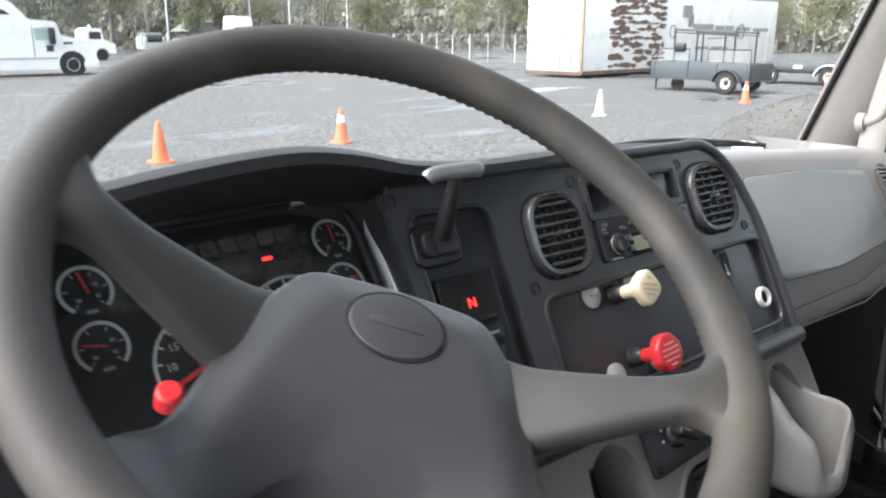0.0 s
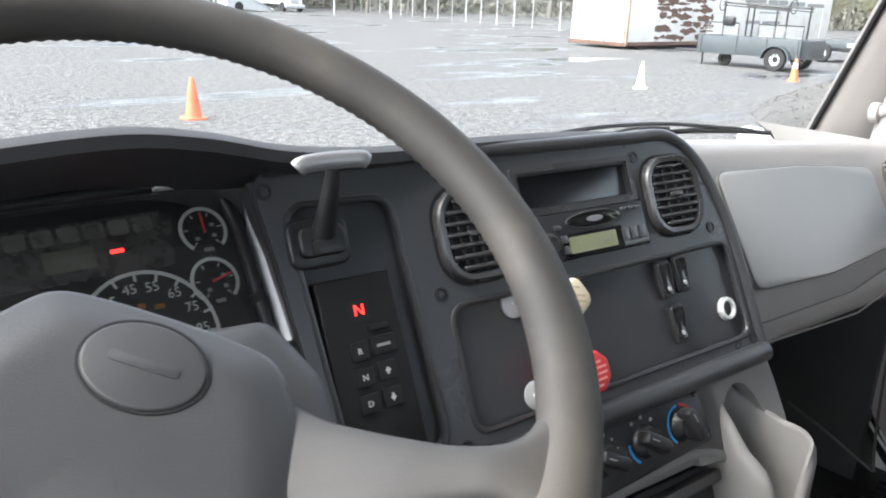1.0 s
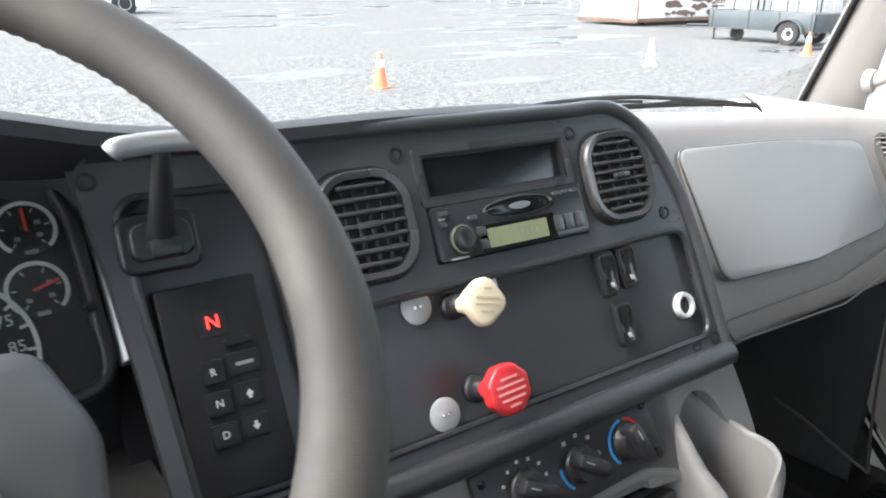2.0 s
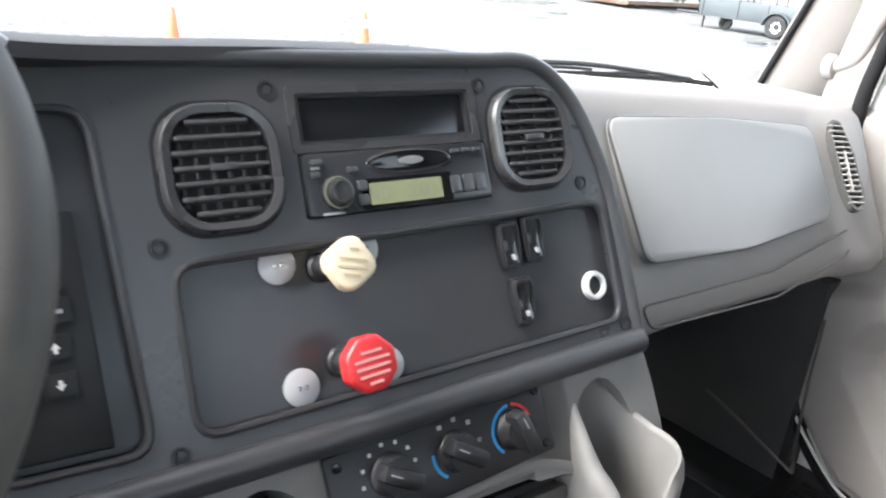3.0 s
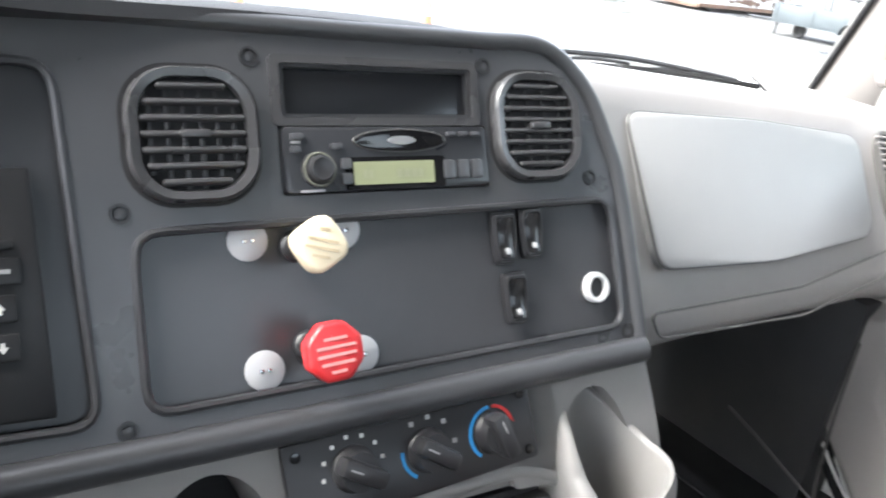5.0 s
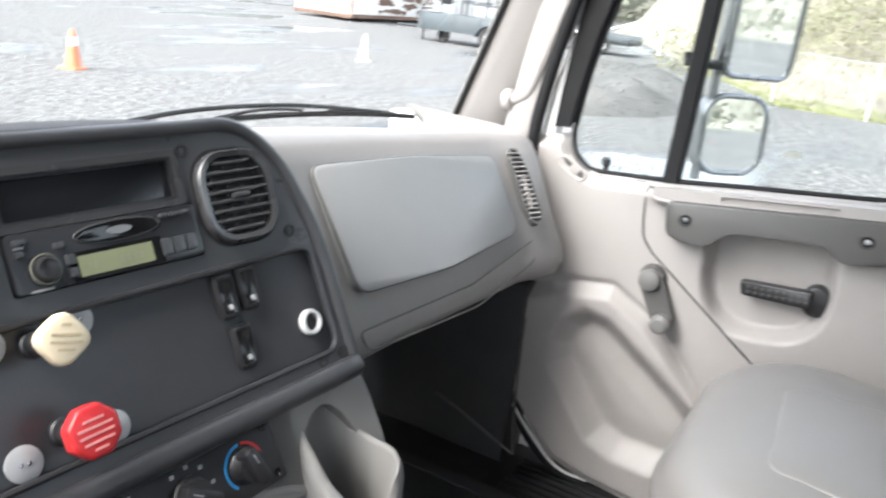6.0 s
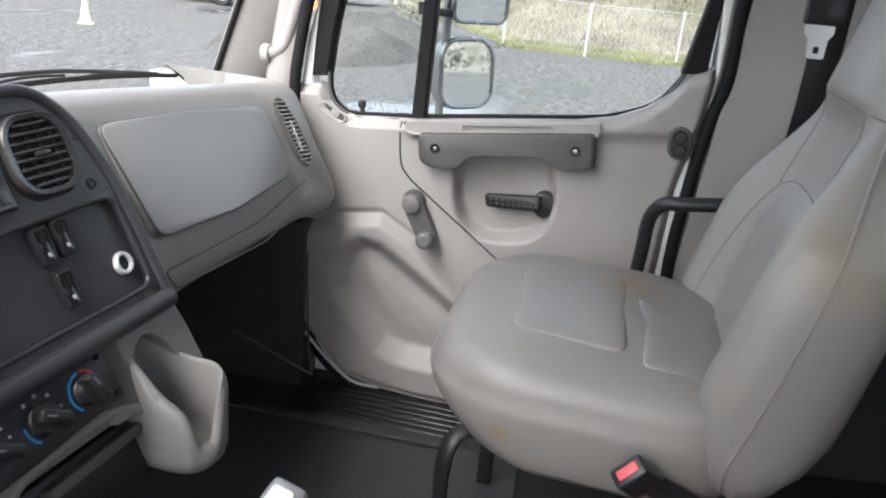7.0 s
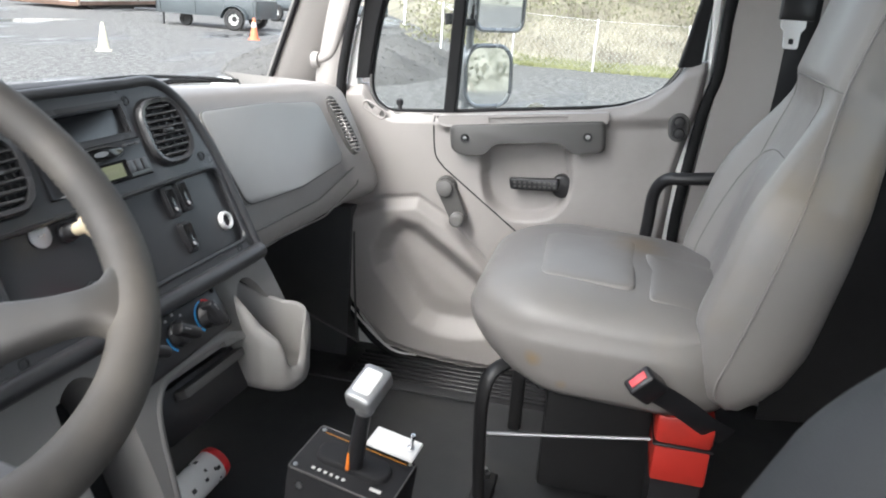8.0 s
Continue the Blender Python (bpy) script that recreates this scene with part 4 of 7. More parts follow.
gauge(0.122, 0.022, 0.021, -50, 230, 88)
gauge(0.118, -0.027, 0.021, -50, 230, 15)
gauge(-0.128, 0.022, 0.021, -50, 230, 100)
gauge(-0.130, -0.028, 0.021, -50, 230, 165)
speeds = [("5", 218), ("10", 196), ("15", 172), ("25", 141), ("35", 125), ("45", 99), ("55", 74), ("65", 49), ("75", 24), ("85", -3)]
gauge(0.050, -0.064, 0.058, -45, 225, 200, [(b, a, 0.0445, 0.0125, MARK) for b, a in speeds] + [(b, a, 0.028, 0.0065, AMBER) for b, a in (("60", 125), ("80", 92), ("100", 62))], True)
lensp = part("lens", plate(rounded([(-0.19, 0.066), (-0.195, -0.112), (0.150, -0.112), (0.155, 0.03), (0.140, 0.066)], 0.02), (), 0.006, 0.0075), LENS, cl, "clear lens over the gauges", local=True)
lensp.visible_shadow = False
gauge(-0.047, -0.066, 0.049, -45, 225, 198, [(b, a, 0.035, 0.0100, MARK) for b, a in (("5", 200), ("10", 172), ("15", 142), ("20", 108), ("25", 72), ("30", 38))], True)
part("trip_button", moved(lathe([(0, 0), (0.005, 0), (0.0045, 0.012), (0, 0.013)], 14), pose(0.148, -0.052, -0.005)), BLACK, cl, local=True)

# ---- steering wheel and column ----
TURN = -34.0                  # the wheel stands turned to the right
WT = WHEEL @ pose(0, 0, 0, 0, 0, TURN)
sw = thing("steering_wheel", "worn grey vinyl four-spoke truck steering wheel", "steering wheel", WT)
R = 0.2125
rings = []
for k in range(640):
    a = 2 * math.pi * k / 640
    lump = 0.0016 * (0.5 + 0.5 * math.cos(k * 2 * math.pi / 4))
    ring = []
    for j in range(18):
        b = 2 * math.pi * j / 18
        grip = step(0.62, 0.95, -math.cos(b) * 0.26 - math.sin(b) * 0.966)
        r = 0.0174 - lump * grip
        ring.append(((R + r * math.cos(b)) * math.cos(a), (R + r * math.cos(b)) * math.sin(a), r * 0.95 * math.sin(b)))
    rings.append(ring)
rings.append(rings[0])
bm = loft(rings, caps=False)
bmesh.ops.remove_doubles(bm, verts=bm.verts[:], dist=1e-6)
part("rim", bm, RIM, sw, "worn grey vinyl rim with finger grips behind", local=True, sharp=80)
SPOKEM = mat("spoke_vinyl_grey", (0.064, 0.062, 0.060), 0.55, spec=0.4, vary=0.1, big=7, fine=60, grain=0.35, grain_scale=1200, dirt=(0.13, 0.11, 0.085), dirt_amount=0.35, dirt_scale=7)

# one level arm: rows of distance, upper edge, lower edge, height of its middle, half its thickness
ARM = [(0.050, 0.030, -0.058, -0.084, 0.022), (0.075, 0.018, -0.056, -0.080, 0.022), (0.095, 0.007, -0.054, -0.069, 0.022), (0.115, 0.000, -0.051, -0.054, 0.021), (0.135, -0.005, -0.047, -0.040, 0.020), (0.155, -0.0085, -0.042, -0.027, 0.019),
       (0.170, -0.009, -0.039, -0.016, 0.0175), (0.180, -0.0065, -0.039, -0.010, 0.016), (0.188, -0.001, -0.042, -0.006, 0.0145), (0.194, 0.008, -0.049, -0.003, 0.013), (0.199, 0.020, -0.060, -0.001, 0.012), (0.205, 0.036, -0.076, 0.0, 0.0105)]


def spoke(side):
    """A level arm from the hub up to the rim, filleted into it."""
    rows = [tuple(p) for p in smooth([Vector(r[:3]) for r in ARM], 4)]
    rest = [tuple(p) for p in smooth([Vector((r[3], r[4], 0)) for r in ARM], 4)]
    rings = []
    for (x, y1, y0, *_), (zc, h, _) in zip(rows, rest):
        c, w = (y0 + y1) / 2, (y1 - y0) / 2
        ring = []
        for j in range(24):
            b = 2 * math.pi * j / 24
            u, v = abs(math.cos(b)) ** 0.62 * (1 if math.cos(b) > 0 else -1), abs(math.sin(b)) ** 0.72 * (1 if math.sin(b) > 0 else -1)
            dx = 0.004 * step(0.185, 0.205, x) * (1 - abs(u))
            ring.append((side * (x + dx), c + w * u, zc + h * v * (1.0 if v < 0 else 0.86)))
        rings.append(ring)
    return part("spoke", loft(rings), SPOKEM, sw, "grey vinyl spoke filleted into the rim", local=True, sharp=80)


spoke(1), spoke(-1)
HALF = [(0.0, 0.042), (0.035, 0.041), (0.064, 0.036), (0.080, 0.018), (0.093, -0.010), (0.103, -0.040), (0.111, -0.075), (0.118, -0.110), (0.128, -0.140), (0.144, -0.164), (0.118, -0.182), (0.095, -0.176), (0.078, -0.158), (0.060, -0.140), (0.036, -0.130), (0.0, -0.127)]
hub = [tuple(p) for p in smooth([Vector(p) for p in HALF], 5)]
hub = hub + [(-x, y) for x, y in hub[-2:0:-1]]
HC = Vector((0.0, -0.045))


def pad_z(x, y, s):
    """The pad's height: a dome that rolls off at its border, a hollow between the lower spokes, which rise to the rim."""
    r = math.hypot(x, y)
    edge = 0.030 * step(0.90, 1.0, s) ** 2 + 0.010 * step(0.62, 1.0, s)
    z = -0.049 - edge * (1 - step(0.12, 0.19, r))
    hollow = step(-0.050, -0.125, y) * (1 - step(0.025, 0.098, abs(x)))
    z -= 0.020 * hollow
    z += 0.046 * step(0.135, 0.212, r) * step(-0.04, -0.10, y) * step(0.035, 0.085, abs(x))
    return z


rings = [[(x * 0.97, y * 0.97, min(-0.035, pad_z(x, y, 1.0)) - 0.07 * (1 - step(0.13, 0.20, math.hypot(x, y)))) for x, y in hub]]
for s in (1.0, 0.992, 0.98, 0.965, 0.945, 0.92, 0.89, 0.85, 0.80, 0.74, 0.68, 0.62, 0.55, 0.47, 0.38, 0.28, 0.18, 0.08):
    rings.append([(HC.x + (x - HC.x) * s, HC.y + (y - HC.y) * s, pad_z(HC.x + (x - HC.x) * s, HC.y + (y - HC.y) * s, s)) for x, y in hub])
part("hub_pad", loft(rings), PADGREY, sw, "grey padded hub cover running into two lower spokes", local=True, sharp=80)
em = ellipse(0.0315, 0.0245, 36)
EP = pose(0.0, -0.002, -0.0512)
part("emblem", moved(pillow(em, 0.0042, 0.002, 3), EP), PADGREY, sw, "oval blank emblem plate", local=True)
part("emblem_groove", moved(tube([(x * 1.03, y * 1.04, 0.0018) for x, y in em], 0.0014, 6, closed=True), EP), BLACK, sw, local=True)
part("emblem_bar", moved(pillow(rrect(0.036, 0.006, 0.002, 3), 0.0008, 0.0004, 2), EP @ pose(0, 0, 0.0040)), PADGREY, sw, local=True)

SHROUDM = mat("shroud_charcoal", (0.058, 0.059, 0.062), 0.50, vary=0.08, grain=0.4, grain_scale=1200)
col = thing("steering_column", "dark grey steering column shroud with an indicator stalk", "steering column", on(WHEEL, 0, 0, -0.15))
shroud_o = rounded([(-0.108, -0.085), (0.118, -0.085), (0.127, 0.012), (0.104, 0.066), (-0.086, 0.066), (-0.114, 0.014)], 0.012, 4)
rings = [[(x * f + 0.004 * (1 - f), y * f, z) for x, y in shroud_o] for f, z in ((0.5, 0.018), (0.86, 0.016), (0.95, 0.012), (0.985, 0.005), (1.0, -0.004), (1.0, -0.022), (0.992, -0.024), (0.992, -0.027), (1.0, -0.029), (0.98, -0.10), (0.85, -0.22))]
part("shroud", loft(rings), SHROUDM, col, "grey two-part shroud", local=True, sharp=50)
part("hazard_button", moved(lathe([(0, 0), (0.009, 0), (0.009, 0.014), (0.007, 0.016), (0, 0.016)], 16), pose(-0.121, 0.040, -0.002)), REDK, col, "red hazard light button", local=True)

# ---- passenger door ----
door = thing("door_1", "warm grey moulded passenger door with a window crank", "door", DOOR, kind="structure")
TOP = [(-0.478, 0.13), (-0.40, 0.13), (-0.385, 0.095), (-0.36, 0.072), (-0.326, 0.060), (-0.18, 0.055), (-0.04, 0.057), (0.158, 0.058), (0.23, 0.066), (0.285, 0.084), (0.325, 0.112), (0.358, 0.148), (0.40, 0.16)]
LOW = [(-0.495, -0.385), (-0.44, -0.46), (-0.373, -0.547), (-0.29, -0.575), (-0.203, -0.592), (-0.112, -0.605), (0.1, -0.61), (0.40, -0.61)]
ARCH = [(-0.50, -0.20), (-0.47, -0.186), (-0.361, -0.158), (-0.272, -0.154), (-0.201, -0.205), (-0.097, -0.330), (0.0, -0.45), (0.40, -0.60)]
SEAM = [(-0.221, 0.05), (-0.223, -0.035), (-0.205, -0.070), (-0.182, -0.093), (-0.024, -0.238), (0.06, -0.315)]


def seg_dist(p, a, b):
    a, b, p = Vector(a), Vector(b), Vector(p)
    t = max(0, min(1, (p - a).dot(b - a) / (b - a).length_squared))
    return (p - a - (b - a) * t).length


BOWL = [(-0.321, -0.190), (-0.372, -0.222), (-0.405, -0.280), (-0.402, -0.335), (-0.357, -0.410), (-0.308, -0.488), (-0.250, -0.516), (-0.175, -0.528), (-0.110, -0.524), (-0.055, -0.480), (-0.055, -0.395), (-0.120, -0.330), (-0.186, -0.272), (-0.263, -0.207)]


def bowl_inset(a, b):
    """How far a point lies inside the bowl pressed into the door; 0 outside."""
    if not (-0.41 < a < -0.05 and -0.53 < b < -0.185):
        return 0.0
    inside, near = False, 1.0
    for (x0, y0), (x1, y1) in zip(BOWL, BOWL[1:] + BOWL[:1]):
        if (y0 > b) != (y1 > b) and a < (x1 - x0) * (b - y0) / (y1 - y0) + x0:
            inside = not inside
        near = min(near, seg_dist((a, b), (x0, y0), (x1, y1)))
    return near if inside else 0.0


REAR = [(-0.70, 0.293), (-0.62, 0.298), (-0.27, 0.318), (-0.079, 0.347), (0.0, 0.370), (0.063, 0.392), (0.14, 0.408), (0.20, 0.417)]


def rear_edge(b):
    """Where the door's skin ends at its rear."""
    return lerp_at(REAR, b)


def door_depth(a, b):
    """How far the door's skin stands into the cab at (a, b)."""
    z = 0.0
    # ledge under the window
    z += 0.016 * step(0.012, 0.045, b) * step(-0.23, -0.19, a)
    # recess behind the pull handle
    px, py = a / 0.112, (b + 0.085) / 0.125
    r = math.sqrt(abs(px) ** 2.6 + abs(py) ** 2.6) if b < -0.085 else max(abs(px), 0)
    z -= 0.042 * (1 - step(0.80, 1.02, r)) * (1 - step(-0.02, 0.03, b))
    # lower part stands out beneath the arch, with a bowl pressed into it
    below = lerp_at(ARCH, a) - b
    z += 0.024 * step(-0.002, 0.024, below) - 0.007 * math.exp(-((below + 0.004) / 0.007) ** 2)
    z -= 0.040 * step(0.0, 0.052, bowl_inset(a, b)) - 0.006 * step(0.05, 0.10, bowl_inset(a, b))
    # rolled edges
    z -= 0.02 * (1 - step(0.0, 0.02, a + 0.497)) + 0.018 * (1 - step(0.0, 0.012, rear_edge(b) - a))
    z -= 0.02 * (1 - step(0.0, 0.022, lerp_at(TOP, a) - b)) + 0.012 * (1 - step(0.0, 0.015, b - lerp_at(LOW, a)))
    return z


rings = []
NA, NB = 200, 150
for i in range(NA + 1):
    a = -0.497 + 0.897 * i / NA
    t, l = lerp_at(TOP, a), lerp_at(LOW, a)
    bs = [l + (t - l) * j / NB for j in range(NB + 1)]
    row = [(-0.497 + (a + 0.497) * (rear_edge(b) + 0.497) / 0.897, b) for b in bs]
    rings.append([(p, b, door_depth(p, b)) for p, b in row] + [(row[-1][0], t, -0.07), (row[0][0], l, -0.07)])
part("panel", loft(rings), GREY, door, "warm grey moulded inner panel", local=True, sharp=70)

seam_pts = [tuple(p) for p in smooth([Vector(p) for p in SEAM], 6)]
part("seam", tube([(a, b, door_depth(a, b) - 0.0004) for a, b in seam_pts], 0.0021, 6), BLACK, door, "dark joint in the door panel", local=True)
arm = part("armrest", pillow(rounded([(-0.177, 0.034), (-0.176, -0.026), (-0.150, -0.038), (-0.104, -0.041), (-0.068, -0.010), (0.092, -0.010), (0.124, -0.040), (0.188, -0.034), (0.190, 0.038)], 0.014, 5), 0.036, 0.012, 5), GREYDARK, door, "dark grey armrest pull", local=True)
slot = rounded([(-0.082, 0.036), (0.100, 0.035), (0.106, 0.051), (-0.086, 0.051)], 0.007, 4)
part("armrest_cap", plate(rounded([(-0.204, 0.036), (-0.17, 0.029), (0.0, 0.024), (0.17, 0.029), (0.194, 0.036), (0.198, 0.056), (-0.206, 0.056)], 0.008, 3), [slot], 0.0, 0.024), GREY, door, "grey armrest ledge with a slot", local=True)
part("cap_edge", tube(smooth([(-0.203, 0.037, 0.0215), (-0.17, 0.030, 0.0222), (0.0, 0.025, 0.0222), (0.17, 0.030, 0.0222), (0.193, 0.037, 0.0215)], 5), 0.0042, 8), GREY, door, "rounded edge of the ledge", local=True)
part("slot_rim", tube([(x, y, 0.0235) for x, y in slot], 0.0018, 6, closed=True), GREY, door, local=True)
part("slot_floor", plate(rounded([(-0.084, 0.030), (0.104, 0.030), (0.108, 0.055), (-0.088, 0.055)], 0.005, 3), (), 0.004, 0.0185), GREY, door, local=True)
for x in (-0.139, 0.149):
    sc = part("screw", moved(lathe([(0.011, 0), (0.011, 0.0015), (0.008, 0.001), (0.0075, -0.002), (0, -0.002)], 18), pose(x, 0.003, 0.036)), BLACK, arm, "recessed screw", local=True)
    part("screw_head", moved(lathe([(0, -0.002), (0.006, -0.002), (0.005, 0.002), (0, 0.003)], 14), pose(x, 0.003, 0.036)), STEEL, sc, local=True)
lev = part("latch_lever", merge(pillow(rounded([(-0.042, -0.102), (-0.040, -0.129), (0.076, -0.137), (0.080, -0.106)], 0.006, 3), 0.016, 0.005, 3, -0.022), moved(pillow(ellipse(0.026, 0.029, 20), 0.022, 0.006, 3, -0.04), pose(0.084, -0.126, 0))), BLACK, door, "black ribbed door latch lever", local=True)
for k in range(9):
    for j in (0, 1):
        part("rib_dot", moved(box((-0.0035, -0.0035, 0), (0.0035, 0.0035, 0.0015), 0.001, 1), pose(-0.028 + 0.012 * k, -0.1115 - 0.010 * j - 0.0006 * k, -0.007)), GREYDARK, lev, local=True)
eo = [(0.350 + x, 0.020 + y) for x, y in rrect(0.046, 0.066, 0.0229, 8)]
spk = part("lock_escutcheon", moved(merge(pillow(eo, 0.007, 0.004, 3, -0.002)), pose(0, 0, 0.014)), GREYDARK, door, "dark grey oval escutcheon", local=True)
part("recess", plate([(0.350 + x, 0.020 + y) for x, y in rrect(0.034, 0.054, 0.0169, 8)], (), 0.0185, 0.0198), BLACK, spk, "black oval recess", local=True)
for y in (0.033, 0.007):
    part("knob", moved(lathe([(0, 0), (0.0125, 0), (0.0125, 0.006), (0.0105, 0.009), (0, 0.010)], 18), pose(0.350, y, 0.019)), BLACK, spk, local=True)
crank = part("window_crank", merge(moved(lathe([(0, 0), (0.027, 0), (0.027, 0.006), (0.022, 0.014), (0, 0.015)], 24), pose(-0.196, -0.121, -0.002)),
                                   loft([[(-0.219, -0.129, 0.006), (-0.174, -0.110, 0.006), (-0.175, -0.112, 0.020), (-0.217, -0.130, 0.020)], [(-0.186, -0.205, 0.014), (-0.145, -0.190, 0.014), (-0.147, -0.191, 0.028), (-0.184, -0.205, 0.028)]])), GREYDARK, door, "dark grey window crank", local=True)
part("crank_hub", moved(lathe([(0, 0), (0.0205, 0), (0.0215, 0.008), (0.019, 0.016), (0.010, 0.019), (0, 0.0195)], 22), pose(-0.197, -0.121, 0.016)), mat("crank_grey", (0.15, 0.147, 0.143), 0.45, vary=0.06), crank, "domed grey hub", local=True)
part("crank_knob", moved(lathe([(0, 0), (0.015, 0), (0.0185, 0.010), (0.018, 0.026), (0.012, 0.032), (0, 0.033)], 20), pose(-0.166, -0.196, 0.024)), bpy.data.materials["crank_grey"], crank, "grey knob", local=True)
PC = pose(-0.372, 0.070, -0.004, 0, 0, -34)
pc = part("pull_cup", moved(tube([(x, y, 0.003) for x, y in rrect(0.064, 0.022, 0.0109, 6)], 0.0028, 8, closed=True), PC), GREY, door, "small oval pull cup", local=True)
part("cup_recess", moved(plate(rrect(0.060, 0.018, 0.0089, 6), (), -0.004, 0.0012), PC), GREYDARK, pc, "dark oval recess", local=True)
part("cup_bridge", moved(box((-0.004, -0.008, 0.001), (0.016, 0.008, 0.004), 0.002, 2), PC), GREY, pc, local=True)
part("lock_knob", moved(lathe([(0, 0), (0.006, 0), (0.005, 0.012), (0.009, 0.017), (0.009, 0.026), (0.005, 0.031), (0, 0.031)], 16), pose(-0.315, 0.062, -0.035, -90)), BLACK, door, "black lock knob", local=True)
part("sill_trim", moved(pillow(rrect(0.075, 0.006, 0.002, 2), 0.004, 0.001, 1, 0.004), pose(-0.175, 0.050, 0)), GREYDARK, door, local=True)

# window frame: black seal along the sill, a divider, slanted front and rear edges
win = thing("window_1", "passenger door window with a quarter pane and black seals", "window", DOOR, kind="structure")
sill = [(-0.20, 0.66), (-0.305, 0.39), (-0.355, 0.262), (-0.373, 0.196), (-0.382, 0.135), (-0.377, 0.097), (-0.357, 0.073), (-0.326, 0.063), (-0.18, 0.059), (-0.04, 0.060), (0.158, 0.061), (0.225, 0.067), (0.298, 0.089), (0.342, 0.132), (0.366, 0.178), (0.396, 0.295), (0.476, 0.56), (0.506, 0.66)]
sp = smooth([Vector((x, y, -0.034)) for x, y in sill], 6)
part("seal", tube(sp, 0.0052, 8), RUBBER, win, "black rubber window seal", local=True)
part("seal_lip", tube([p + Vector((0, -0.006 if -0.34 < p.x < 0.30 else 0, 0.012)) for p in sp if p.y < 0.16], 0.0035, 8), GREYDARK, win, "grey inner lip of the seal", local=True)


def channel(rows, z0, z1):
    """A flat upright bar from rows of (height, front edge, rear edge)."""
    return loft([[(a, h, z0), (c, h, z0), (c, h, z1 - 0.004), (c - 0.004, h, z1), (a + 0.004, h, z1), (a, h, z1 - 0.004)] for h, a, c in rows])


part("divider", channel([(0.05, -0.204, -0.174), (0.36, -0.159, -0.129), (0.66, -0.115, -0.085)], -0.05, -0.022), RUBBER, win, "black divider bar", local=True)
part("front_frame", channel([(0.146, -0.421, -0.384), (0.20, -0.412, -0.372), (0.262, -0.399, -0.356), (0.328, -0.384, -0.334), (0.40, -0.366, -0.306), (0.66, -0.292, -0.205)], -0.06, -0.018), RUBBER, win, "black front window channel", local=True)
part("rear_frame", channel([(0.150, 0.346, 0.394), (0.20, 0.362, 0.401), (0.293, 0.390, 0.415), (0.40, 0.420, 0.446), (0.66, 0.50, 0.54)], -0.06, -0.014), RUBBER, win, "black rear window channel", local=True)
pane = part("pane", plate([(-0.185, 0.04), (0.40, 0.04), (0.60, 0.66), (-0.10, 0.66)], (), -0.042, -0.038), GLASS, win, "main pane", local=True)
pane.visible_shadow = False
pane = part("quarter_pane", plate([(-0.41, 0.04), (-0.195, 0.04), (-0.11, 0.66), (-0.25, 0.66)], (), -0.042, -0.038), GLASS, win, "quarter pane", local=True)
pane.visible_shadow = False
# white painted door edge and black weather strip at the pillars
solo("door_jamb", moved(merge(channel([(-0.62, 0.300, 0.326), (-0.27, 0.320, 0.342), (-0.08, 0.349, 0.366), (0.06, 0.394, 0.398), (0.144, 0.410, 0.418), (0.293, 0.414, 0.434), (0.40, 0.444, 0.466), (0.70, 0.54, 0.565)], -0.05, -0.012),
                              channel([(0.06, -0.452, -0.415), (0.137, -0.445, -0.418), (0.225, -0.424, -0.402), (0.290, -0.397, -0.388), (0.36, -0.372, -0.366), (0.70, -0.28, -0.272)], -0.06, -0.019)), DOOR),
     WHITE, "white painted metal door jamb", "door frame", "structure")
solo("weather_strip", moved(merge(tube(smooth([(0.330, -0.62, 0.006), (0.342, -0.27, 0.010), (0.372, -0.079, 0.004), (0.405, 0.063, 0.0), (0.432, 0.142, 0.0), (0.450, 0.292, 0.0), (0.49, 0.42, 0.0), (0.585, 0.70, -0.006)]), 0.0125, 12, flatten=0.8),
                                  tube(smooth([(-0.462, 0.02, -0.004), (-0.456, 0.09, -0.002), (-0.451, 0.14, 0.0), (-0.437, 0.20, 0.0), (-0.398, 0.33, 0.0), (-0.345, 0.47, 0.0), (-0.25, 0.70, -0.01)]), 0.0125, 12),
                                  tube(smooth([(-0.500, 0.02, -0.01), (-0.506, -0.2, 0.0), (-0.505, -0.38, 0.005), (-0.39, -0.565, 0.005), (-0.20, -0.61, 0.005), (0.0, -0.622, 0.005), (0.35, -0.63, 0.0)]), 0.011, 10)), DOOR),
     RUBBER, "black rubber weather strip round the door", "weather strip", "structure")
solo("pillar_filler", moved(tube(smooth([(-0.510, 0.02, -0.028), (-0.492, 0.14, -0.028), (-0.475, 0.20, -0.028), (-0.436, 0.33, -0.028), (-0.384, 0.47, -0.028), (-0.29, 0.70, -0.038)]), 0.038, 14, flatten=0.6), DOOR), GREY, "grey plastic trim between pillar and door", "pillar", "structure")
solo("door_edge", moved(tube(smooth([(-0.503, -0.19, 0.008), (-0.503, -0.385, 0.012), (-0.385, -0.552, 0.012), (-0.30, -0.582, 0.006)]), 0.0036, 6), DOOR), WHITE, "thin pale door edge", "door edge", "structure")
